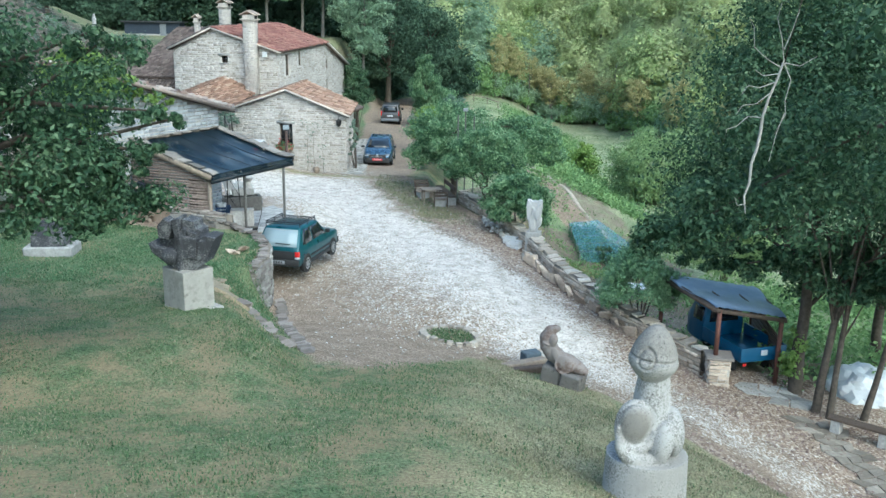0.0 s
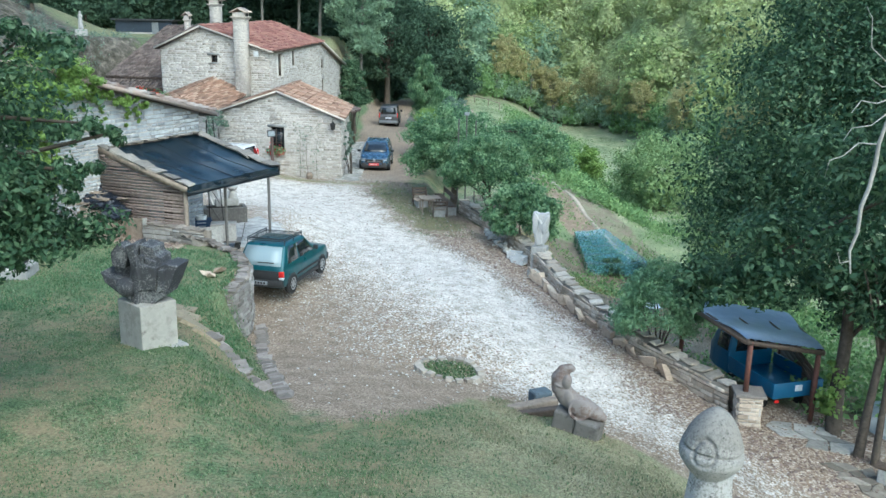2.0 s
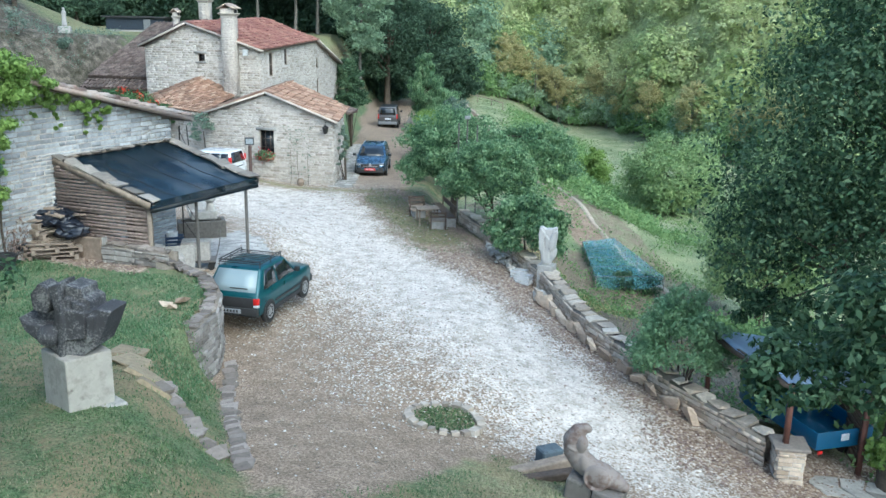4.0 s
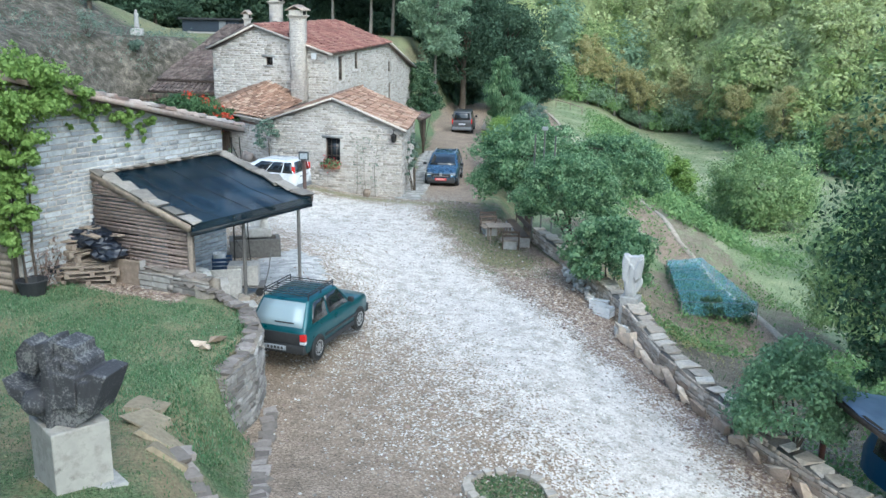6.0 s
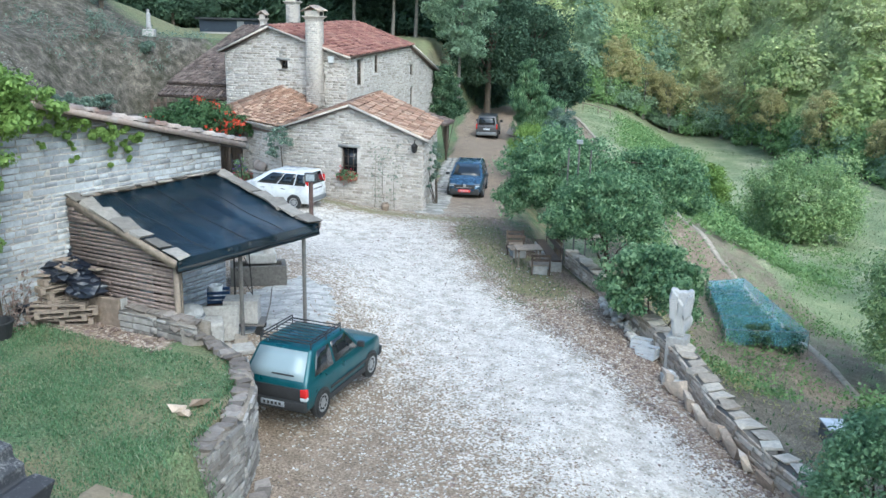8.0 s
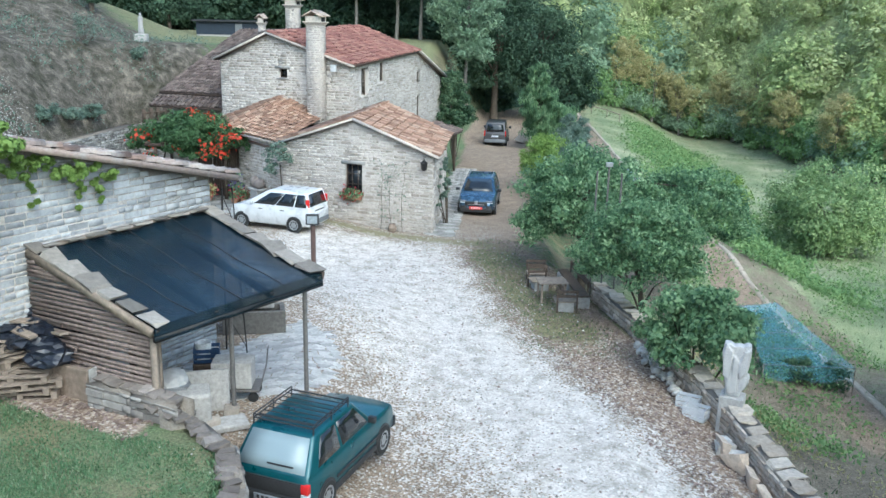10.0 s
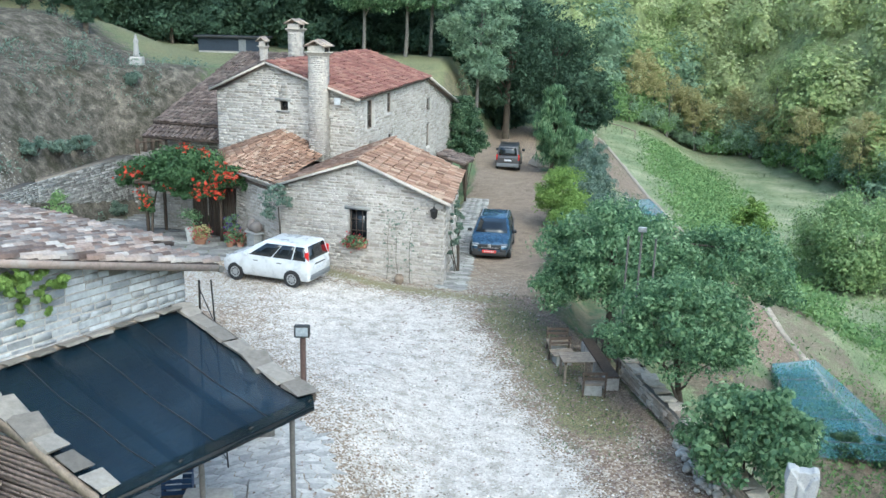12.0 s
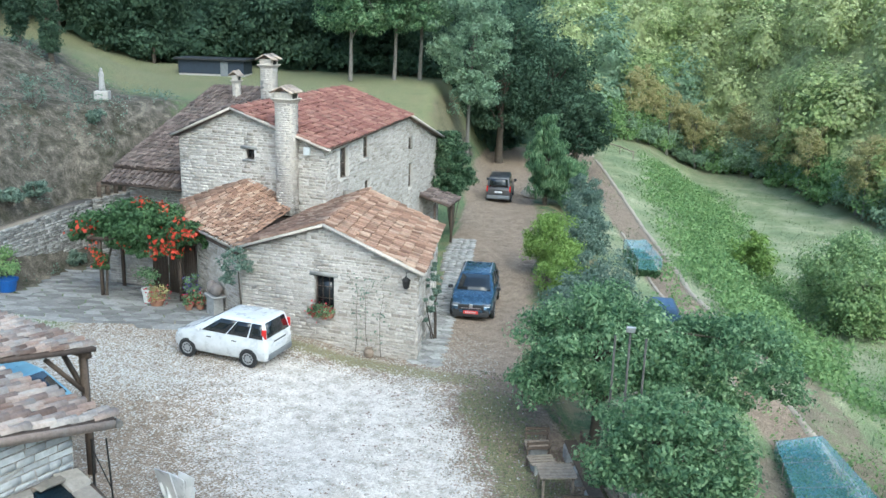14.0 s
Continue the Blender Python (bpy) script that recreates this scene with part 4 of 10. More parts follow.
def ball(k):
    d = rng.normal(0, 1, (k, 3))
    return d / (np.linalg.norm(d, axis=1)[:, None] + 1e-9)


def clumps(center, radii, count, each, size, clump=0.34, wide=0.8, low=-0.55, hang=0.0, inner=0.5):
    """A crown: leaf clumps set unevenly through an ellipsoid. Returns the leaves' corners and the clumps' middles."""
    radii = np.array(radii, float)
    d = ball(int(count * 1.7))
    d = d[d[:, 2] > low][:count]
    c = np.array(center) + d * radii * rng.uniform(inner, 1.0, len(d))[:, None]
    r = radii.min() * clump * rng.uniform(0.55, 1.35, len(c))
    dd = ball(len(c) * each)
    idx = np.repeat(np.arange(len(c)), each)
    at = c[idx] + dd * (r[idx] * rng.uniform(0.45, 1.08, len(idx)))[:, None] * np.array([1.15, 1.15, 0.8])
    return leaves(at, dd, size, wide, hang), c


def limbs(base, top, tips, r0, sides=7, bend=0.3):
    """A trunk with boughs that run out to some of the clumps."""
    s = Soup()
    base, top = np.array(base, float), np.array(top, float)
    n = 7
    t = np.linspace(0, 1, n)[:, None]
    sway = np.cumsum(rng.normal(0, bend * 0.12, (n, 3)) * np.array([1, 1, 0]), 0)
    sway[0] = 0
    path = base + (top - base) * t + sway
    flare = np.array([1.35, 1.05, 0.95, 0.86, 0.75, 0.6, 0.42])
    path[0, 2] -= 0.15
    tube(s, path, r0 * flare, sides)
    for tip in tips:
        k = rng.integers(2, n - 1)
        a = path[k]
        mid = a + (np.array(tip) - a) * 0.5 + np.array([0, 0, 0.12 * np.linalg.norm(tip - a)]) + rng.normal(0, 0.12, 3)
        tube(s, [a, (a + mid) / 2 + rng.normal(0, 0.05, 3), mid, np.array(tip)], np.array([0.42, 0.33, 0.22, 0.07]) * r0, 5)
    return s


def tree(name, base, trunk_top, r0, crowns, mat, label, category="tree", bark=None, boughs=14, group="", leaf_name="crown"):
    """crowns: (centre, radii, clumps, leaves in each, leaf size[, options])."""
    t = thing(name, base, label, category, group)
    sp, tips = Soup(), []
    for c in crowns:
        opt = c[5] if len(c) > 5 else {}
        v, mids = clumps(*c[:5], **opt)
        sp.add(v, LEAF_Q)
        tips += list(mids[rng.permutation(len(mids))[: max(2, boughs // len(crowns)) if boughs else 0]])
    part("trunk", limbs(base, trunk_top, tips, r0), bark or BARK, t, "", True)
    part(leaf_name, sp, mat, t, "", True, "stuff")
    return t


def shrub(name, base, crowns, mat, label, category="bush", stems=6, group=""):
    t = thing(name, base, label, category, group)
    sp, st = Soup(), Soup()
    b = np.array(base, float)
    for c in crowns:
        opt = c[5] if len(c) > 5 else {}
        v, mids = clumps(*c[:5], **opt)
        sp.add(v, LEAF_Q)
        for tip in mids[rng.permutation(len(mids))[:stems]]:
            tube(st, [b + rng.normal(0, 0.05, 3) * [1, 1, 0] - [0, 0, 0.1], (b + tip) / 2 + rng.normal(0, 0.06, 3), tip], [0.035, 0.025, 0.008], 5)
    part("wood", st, BARK, t, "", True, "stuff")
    part("foliage", sp, mat, t, "", True, "stuff")
    return t


def gz(x, y, dz=0.0):
    return (x, y, on_ground(x, y) + dz)


# big oaks beside the vehicle shelter
oak = tree("oak_tree", gz(8.95, 22.3), (9.0, 22.9, 5.2), 0.155, [((8.75, 24.0, 4.6), (3.5, 3.4, 3.5), 150, 160, 0.125), ((7.75, 25.4, 3.0), (1.9, 2.2, 2.0), 64, 150, 0.125), ((7.5, 22.6, 1.75), (1.3, 0.8, 0.6), 26, 120, 0.13), ((6.5, 24.6, 1.5), (0.8, 0.8, 0.6), 12, 120, 0.14), ((9.0, 21.9, 1.9), (1.3, 0.9, 0.75), 34, 120, 0.14), ((10.6, 23.4, 1.5), (2.2, 1.4, 1.5), 60, 130, 0.125)], OAK, "tall oak with a dark dense crown over the vehicle shelter", group="oaks beside the shelter")
tree("oak_tree", gz(9.1, 21.2), (10.0, 21.9, 5.0), 0.095, [((10.4, 22.0, 5.0), (3.4, 3.0, 3.4), 130, 160, 0.125)], OAK, "slender leaning oak with a dark crown", group="oaks beside the shelter")
tree("oak_tree", gz(9.3, 20.8), (10.0, 21.7, 4.0), 0.075, [((11.4, 20.6, 4.2), (2.6, 2.6, 3.0), 90, 150, 0.125), ((10.2, 21.2, 1.45), (1.4, 0.9, 0.75), 40, 120, 0.14), ((11.6, 21.5, 1.2), (1.3, 1.2, 1.1), 34, 120, 0.14)], OAK, "slender oak whose trunk leans on its neighbour", group="oaks beside the shelter")
tree("oak_tree", gz(10.15, 20.8), (11.4, 21.0, 4.0), 0.075, [((12.2, 19.6, 3.8), (2.6, 2.6, 2.6), 80, 140, 0.125)], OAK, "young oak at the lower path", group="oaks beside the shelter")
tree("oak_tree", gz(12.4, 25.2), (12.2, 25.0, 6.0), 0.14, [((12.0, 25.0, 7.2), (4.0, 3.6, 3.4), 150, 150, 0.135), ((14.6, 23.6, 4.6), (3.2, 3.0, 3.4), 100, 140, 0.14), ((8.9, 24.6, 7.3), (2.6, 2.6, 2.0), 80, 150, 0.13)], OAK, "tall oak with a broad dark crown above the lower path", group="oaks beside the shelter")
# near oak beside the sculpture: its trunk stands off the path, boughs reach towards it
near_oak = tree("oak_tree", gz(6.9, 8.4), (6.6, 8.7, 8.6), 0.11, [((2.75, 12.1, 4.85), (0.5, 0.5, 0.36), 12, 150, 0.085), ((3.5, 12.2, 5.1), (0.85, 0.9, 0.6), 28, 150, 0.085), ((4.7, 11.8, 5.9), (1.5, 1.4, 1.1), 64, 130, 0.09), ((6.6, 9.6, 8.6), (2.3, 2.2, 1.9), 60, 120, 0.12)], OAK, "oak with lichened boughs reaching over the sculpture", group="oaks beside the shelter", boughs=0)
# a dead limb hangs pale from it
dead = Soup()
bough = Soup()
tube(bough, [(6.6, 8.7, 8.4), (5.2, 8.9, 8.9), (3.9, 9.05, 8.75), (3.25, 9.05, 8.2), (3.12, 9.05, 7.47)], [0.04, 0.03, 0.02, 0.012, 0.010], 6)
tube(bough, [(6.62, 8.7, 7.6), (5.8, 10.4, 7.2), (4.8, 11.7, 6.3), (3.8, 12.15, 5.5), (2.9, 12.1, 4.95)], [0.055, 0.045, 0.03, 0.018, 0.007], 6)
part("bough", bough, BARK, near_oak, "", True)
tube(dead, [(3.12, 9.05, 7.50), (3.07, 9.05, 7.30), (3.01, 9.05, 7.13), (2.96, 9.04, 6.93), (2.96, 9.05, 6.78), (2.94, 9.05, 6.60), (2.90, 9.05, 6.45), (2.90, 9.05, 6.25), (2.86, 9.05, 6.10), (2.89, 9.05, 5.92)], [0.010, 0.012, 0.012, 0.015, 0.017, 0.016, 0.016, 0.014, 0.011, 0.006], 6)
twigs = [[(2.87, 9.05, 6.02), (2.80, 9.05, 6.0), (2.77, 9.05, 6.08)],
         [(2.96, 9.05, 6.92), (2.81, 9.03, 6.93), (2.70, 9.02, 6.83), (2.60, 9.0, 6.80), (2.58, 9.0, 6.67)],
         [(3.12, 9.05, 7.47), (3.20, 9.03, 7.30), (3.16, 9.02, 7.10), (3.18, 9.02, 6.95), (3.06, 9.0, 6.72)],
         [(3.17, 9.02, 6.98), (3.10, 9.0, 6.75), (3.06, 9.0, 6.48)],
         [(3.10, 9.05, 7.42), (2.95, 9.03, 7.50), (2.80, 9.02, 7.62), (2.77, 9.0, 7.82), (2.72, 9.0, 7.90)],
         [(3.12, 9.05, 7.47), (3.07, 9.03, 7.70), (3.00, 9.02, 7.89), (3.02, 9.0, 8.05)],
         [(3.10, 9.03, 7.60), (3.16, 9.02, 7.80), (3.20, 9.0, 7.99)],
         [(3.12, 9.05, 7.47), (3.28, 9.04, 7.44), (3.43, 9.02, 7.54)],
         [(3.06, 9.05, 7.28), (2.90, 9.03, 7.22), (2.78, 9.02, 7.24), (2.71, 9.0, 7.15)],
         [(3.03, 9.05, 7.18), (2.88, 9.03, 7.06), (2.74, 9.02, 7.04), (2.68, 9.0, 6.95)],
         [(3.08, 9.05, 7.36), (2.92, 9.03, 7.34), (2.83, 9.02, 7.40)]]
for p in twigs:
    tube(dead, p, list(np.linspace(0.006, 0.0025, len(p))), 5)
part("dead_limb", dead, BARK_PALE, near_oak, "bare pale dead limb", True)

# oak whose boughs hang over the lawn
tree("oak_tree", gz(-9.6, 13.2), (-9.0, 13.4, 6.5), 0.24, [((-8.3, 13.3, 6.1), (3.0, 2.4, 2.1), 130, 260, 0.10, {"clump": 0.28}), ((-6.2, 13.2, 5.0), (1.5, 1.4, 1.0), 40, 220, 0.095, {"clump": 0.3}), ((-10.5, 13.5, 7.0), (2.6, 2.6, 2.2), 40, 100, 0.16), ((-5.95, 13.0, 4.75), (0.28, 0.3, 0.42), 12, 90, 0.09, {"hang": 1.5}), ((-6.5, 13.0, 5.0), (0.4, 0.4, 0.4), 14, 90, 0.09, {"hang": 1.5}), ((-5.2, 13.0, 5.75), (0.55, 0.5, 0.3), 18, 90, 0.09, {"hang": 1.0}), ((-4.75, 13.0, 6.35), (0.45, 0.4, 0.22), 14, 90, 0.09, {"hang": 1.0}), ((-5.4, 13.0, 7.2), (0.6, 0.6, 0.6), 20, 90, 0.09)], OAK, "spreading oak whose leafy boughs hang over the lawn")

# garden trees along the wall
tree("walnut_tree", gz(-0.9, 43.3), (-0.9, 43.2, 2.6), 0.16, [((-0.85, 42.9, 2.2), (2.35, 2.4, 1.9), 170, 150, 0.14, {"clump": 0.22}), ((2.6, 43.6, 1.8), (2.2, 2.0, 1.7), 100, 140, 0.14, {"clump": 0.22}), ((-0.4, 45.5, 1.7), (1.8, 1.6, 1.6), 60, 150, 0.11, {"clump": 0.26}), ((-2.2, 42.6, 1.6), (1.0, 1.0, 0.8), 34, 140, 0.105)], WALNUT, "broad walnut tree with a low leafy crown")
tree("cherry_tree", gz(1.0, 38.1), (0.8, 37.9, 1.8), 0.10, [((0.55, 37.6, 2.0), (1.75, 1.6, 1.45), 130, 150, 0.125, {"clump": 0.23})], WALNUT, "small round-crowned fruit tree beside the stone wall")
shrub("fig_bush", gz(2.0, 34.6), [((1.95, 34.5, 0.85), (1.35, 1.3, 1.25), 100, 120, 0.13, {"wide": 1.1, "clump": 0.23})], WALNUT, "bushy fig with large bright leaves behind the wall")
shrub("laurel_bush", gz(5.3, 25.4), [((5.15, 25.2, 0.35), (1.15, 1.15, 1.25), 80, 170, 0.105, {"wide": 0.8, "clump": 0.28})], LAUREL, "rounded glossy green laurel bush beside the wall")
shrub("golden_bush", gz(-2.9, 61.8), [((-2.8, 61.8, 0.75), (1.45, 2.0, 1.45), 90, 130, 0.13, {"hang": 1.0, "low": -0.9, "clump": 0.26}), ((-2.2, 58.6, 0.1), (1.3, 1.8, 1.1), 50, 110, 0.13, {"low": -0.9, "clump": 0.28})], LIME, "bright yellow-green garden bush beside the lane")
shrub("lavender_hedge", gz(-1.2, 55.0), [((-0.5, 54.5, 0.7), (1.6, 2.2, 1.5), 50, 90, 0.2, {"wide": 0.5}), ((-1.9, 52.0, 0.5), (1.2, 2.0, 1.1), 40, 90, 0.2, {"wide": 0.5})], GREYLEAF, "grey-green flowering hedge beside the lane", "hedge")
shrub("lavender_hedge", gz(-1.6, 66.5), [((-1.3, 66.5, 0.1), (1.1, 4.0, 1.3), 70, 90, 0.24, {"wide": 0.5}), ((-1.6, 74.0, 0.4), (1.1, 4.0, 1.5), 60, 90, 0.24, {"wide": 0.5})], GREYLEAF, "tall grey-green hedge between lane and field", "hedge")
droop = {"wide": 0.22, "hang": 5.0, "low": -0.98, "clump": 0.28}
tree("weeping_tree", gz(-4.2, 79.5), (-4.2, 79.5, 3.2), 0.14, [((-4.3, 79.4, 3.7), (0.8, 0.8, 1.6), 50, 120, 0.36, droop), ((-4.1, 79.4, 1.6), (1.5, 1.4, 2.4), 120, 150, 0.36, droop), ((-2.9, 79.8, 0.6), (1.7, 1.5, 1.8), 90, 140, 0.36, droop)], WALNUT, "drooping willow-like tree beside the lane")
shrub("field_bush", gz(11.0, 84.0), [((10.8, 84.0, on_ground(11, 84) + 1.5), (1.6, 1.5, 1.8), 46, 110, 0.24)], LIME, "solitary yellow-green bush in the field")
tree("hawthorn_tree", gz(16.0, 75.0), (16.0, 75.0, -4.0), 0.22, [((16.0, 75.0, -3.9), (4.1, 3.8, 3.5), 190, 170, 0.22, {"low": -0.95, "clump": 0.27})], HEDGE, "rounded hedge tree at the field edge")
tree("hawthorn_tree", gz(12.7, 42.0), (12.7, 42.0, -1.2), 0.2, [((12.7, 42.0, -1.1), (3.0, 2.8, 3.1), 170, 190, 0.15, {"low": -0.95, "clump": 0.28})], HEDGE, "rounded hedge tree below the garden")
tree("hawthorn_tree", gz(20.0, 52.0), (20.0, 52.0, 0.0), 0.2, [((20.0, 52.0, 0.2), (4.4, 4.0, 3.4), 120, 120, 0.22)], HEDGE, "rounded hedge tree below the garden")

# woods that close the valley
CORE_TH, CORE_PH = np.meshgrid(np.linspace(0, 2 * math.pi, 7)[:-1], np.linspace(0.3, math.pi - 0.5, 5))
CORE_V = np.stack([np.cos(CORE_TH) * np.sin(CORE_PH), np.sin(CORE_TH) * np.sin(CORE_PH), np.cos(CORE_PH)], -1).reshape(-1, 3)
CORE_Q = [(r * 6 + k, (r + 1) * 6 + k, (r + 1) * 6 + (k + 1) % 6, r * 6 + (k + 1) % 6) for r in range(4) for k in range(6)]


def wood_crown(x, y, g, h, w, count, each, size, low):
    """A woodland crown: small leaf clusters over an uneven dome, round a dark heart."""
    mid, rad = np.array([x, y, g + h * 0.56]), np.array([w, w, h * 0.44])
    d = ball(count * 2)
    d = d[d[:, 2] > low][:count]
    knobs = ball(7) + [0, 0, 0.3]
    swell = 0.80 + 0.30 * np.clip((d @ knobs.T).max(1), 0, 1.2) ** 3
    c = mid + d * rad * (swell * rng.uniform(0.52, 1.04, len(d)))[:, None]
    k = np.repeat(np.arange(len(d)), each)
    at = c[k] + rng.normal(0, 0.20 * w ** 0.5, (len(k), 3)) * [1.2, 1.2, 0.9]
    core = mid + CORE_V * rad * 0.38 * rng.uniform(0.75, 1.1, (len(CORE_V), 1))
    return leaves(at, d[k] * 1.1 + [0, 0, 0.35], size, 1.1), core[None]


def wood(name, spots, mat, label, size=0.40, each=18, low=-0.6, bark=None, trunks=0.3):
    s, tr = Soup(), Soup()
    for x, y, h, w in spots:
        g = on_ground(x, y)
        seen = -62 < x < 62 and y < 190
        v, core = wood_crown(x, y, g, h, w, (110 if h > 5 else 34) if seen else 24, each if seen else 8, size if seen else size * 1.6, low)
        s.add(v, LEAF_Q)
        s.add(core, CORE_Q)
        if rng.uniform() < trunks:
            tube(tr, [(x, y, g - 0.3), (x + rng.normal(0, 0.2), y, g + h * 0.35), (x + rng.normal(0, 0.3), y, g + h * 0.7)], [0.2, 0.16, 0.07], 5)
    ob = part(name, s, mat)
    tagged(ob, label, "woodland", "", "stuff")
    tk = part(name.replace("woods", "trunks"), tr, bark or BARK_MID)
    tagged(tk, "thin grey-brown trunks at the wood's edge", "tree trunks", "", "stuff")


def edge_y(x):
    return float(wood_edge(x))


def canopy(spots, kinds, names):
    """A closed sheet of crowns, one dome over each tree, covered with leaves that face outward."""
    step = 0.95
    X, Y = np.meshgrid(np.arange(-78, 92, step), np.arange(64, 214, step))
    ground_z = height(X, Y)
    best, who = np.full(X.shape, -1e9), np.zeros(X.shape, int)
    for k, (x, y, h, w) in enumerate(spots):
        d2 = ((X - x) ** 2 + (Y - y) ** 2) / (w * w)
        top = on_ground(x, y) + h * (0.45 + 0.55 * np.sqrt(np.clip(1.35 - d2, 0, 1.35) / 1.35)) - 4.0 * np.clip(d2 - 1.3, 0, None)
        who = np.where(top > best, k, who)
        best = np.maximum(best, top)
    line = wood_edge(X)
    rise = sstep(0.0, 4.5, Y - line + 1.2 * wob(X, Y, 3.0))
    Z = ground_z + (3.0 + 1.3 * wob(X, Y, 3.2) + 0.5 * wob(X, Y, 1.5, 4) + 0.16 * np.clip(best - ground_z, 0, 12)) * rise
    P = np.stack([X, Y, Z], -1)
    a, b, c, d = P[:-1, :-1], P[:-1, 1:], P[1:, 1:], P[1:, :-1]
    nrm = np.cross(c - a, d - b).reshape(-1, 3)
    area = np.linalg.norm(nrm, axis=1) * 0.5
    nrm /= np.linalg.norm(nrm, axis=1)[:, None] + 1e-9
    quads = np.stack([a, b, c, d], 2).reshape(-1, 4, 3)
    kind = np.array(kinds)[who[:-1, :-1].ravel()]
    inside = (rise[:-1, :-1].ravel() > 0.02)
    seen = (np.abs(quads[:, 0, 0] + 8) < 82)
    for v, (name, mat, label) in enumerate(names):
        ok = np.flatnonzero(inside & (kind == v))
        s = Soup().add(quads[ok] - [0, 0, 0.35], LEAF_Q)
        want = rng.poisson(area[ok] * np.where(seen[ok], 6.0, 1.5))
        f = np.repeat(ok, want)
        uv = rng.uniform(0, 1, (len(f), 2, 1))
        q = quads[f]
        at = (q[:, 0] * (1 - uv[:, 0]) + q[:, 1] * uv[:, 0]) * (1 - uv[:, 1]) + (q[:, 3] * (1 - uv[:, 0]) + q[:, 2] * uv[:, 0]) * uv[:, 1]
        s.add(leaves(at + nrm[f] * rng.normal(0.2, 0.4, (len(f), 1)), nrm[f] * 1.2, 0.5, 1.1), LEAF_Q)
        tagged(part(name, s, mat), label, "woodland", "", "stuff")


spots, kinds, dark = [], [], []
for row in range(12):
    x = -78.0 + rng.uniform(0, 4)
    while x < 92:
        y = edge_y(x) + 3 + row * rng.uniform(6.0, 7.5) + rng.uniform(-2, 2)
        h, w = rng.uniform(8, 15), rng.uniform(3.0, 5.0)
        if row == 0:
            h, w = h * 0.72, w * 0.8
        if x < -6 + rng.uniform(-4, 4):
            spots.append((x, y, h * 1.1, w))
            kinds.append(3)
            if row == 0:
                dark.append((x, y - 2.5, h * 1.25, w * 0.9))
        else:
            # Pale kinds are commoner to the right, standing in for haze.
            k = rng.uniform() + 0.004 * x + 0.34 * (x > 18)
            spots.append((x, y, h, w))
            kinds.append(0 if k < 0.36 else 1 if k < 0.74 else 2)
        x += rng.uniform(4.2, 7.0)
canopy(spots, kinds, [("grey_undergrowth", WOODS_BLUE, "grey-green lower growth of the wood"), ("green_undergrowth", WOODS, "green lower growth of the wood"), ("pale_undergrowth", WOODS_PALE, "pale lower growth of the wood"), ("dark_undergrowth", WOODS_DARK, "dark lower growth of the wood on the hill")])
for v, (name, mat, label) in enumerate([("grey_woods", WOODS_BLUE, "grey-green tree crowns on the valley side"), ("valley_woods", WOODS, "hazy green woodland on the valley side"), ("pale_woods", WOODS_PALE, "pale yellowish-green tree crowns on the valley side")]):
    wood(name, [p for p, k in zip(spots, kinds) if k == v], mat, label, 0.50, 17)
dark += [p for p, k in zip(spots, kinds) if k == 3 and p[1] < 118]
for k in range(26):
    dark.append((-52 + rng.uniform(-14, 2), 45 + k * 2.2, rng.uniform(9, 13), rng.uniform(3, 4.4)))
far_side = [(rng.uniform(36, 62), 28 + k * 2.6, rng.uniform(8, 12), rng.uniform(3, 4.6)) for k in range(34)]
under = []
for k in range(330):
    x = rng.uniform(-6, 48)
    under.append((x, edge_y(x) - rng.uniform(-3.5, 1.5), rng.uniform(1.2, 5.2), rng.uniform(0.9, 2.2)))
wood("thicket_woods", under[::2], FERN, "bright thicket along the wood's edge", 0.30, 14)
wood("scrub_woods", under[1::2], WOODS_BLUE, "dull green scrub along the wood's edge", 0.30, 14)
wood("side_woods", far_side, WOODS, "green trees on the slope beyond the field", 0.5, 14)
for k in range(60):
    x = rng.uniform(-62, -9)
    dark.append((x, edge_y(x) - rng.uniform(-3.0, 0.5), rng.uniform(1.6, 4.5), rng.uniform(1.3, 2.6)))
wood("dark_woods", dark, WOODS_DARK, "trees on the hill behind the house, shade put into their dark leaves", 0.36, 22, -0.95, BARK, 0.1)
for x in (-1.5, 3.0, 4.5, 5.6, 8.0, 10.2, 12.0, 13.5, 15.0, 16.5, 18.0, 19.0, 20.6, 22.5, 24.0, 25.0, 26.5, 29.0, 31.0, 33.0, 38.0):
    x += rng.normal(0, 0.7)
    y = edge_y(x) - rng.uniform(0.0, 2.2)
    h, g = rng.uniform(6.0, 10.0), on_ground(x, y)
    lean = rng.normal(0, 0.7)
    tree("turning_tree", (x, y, g), (x + lean, y, g + h * 0.8), 0.09, [((x + lean * 0.8, y, g + h * 0.66), (rng.uniform(1.3, 2.2), 1.5, h * 0.38), 60, 70, 0.22, {"low": -0.9})], RUSSET, "slim tree turning yellow-brown at the wood's edge", bark=BARK_MID, group="turning trees at the wood's edge", boughs=8)
for x, y, h in ((33.0, 117.0, 12), (46.0, 128.0, 13), (20.5, 131.0, 12)):
    g = on_ground(x, y)
    tree("pale_tree", (x, y, g), (x + 0.5, y, g + h * 0.85), 0.13, [((x + 0.3, y, g + h * 0.72), (2.4, 2.2, h * 0.28), 46, 60, 0.34)], WOODS_PALE, "pale sparse tree with a light trunk in the wood", bark=BARK_PALE, boughs=10)
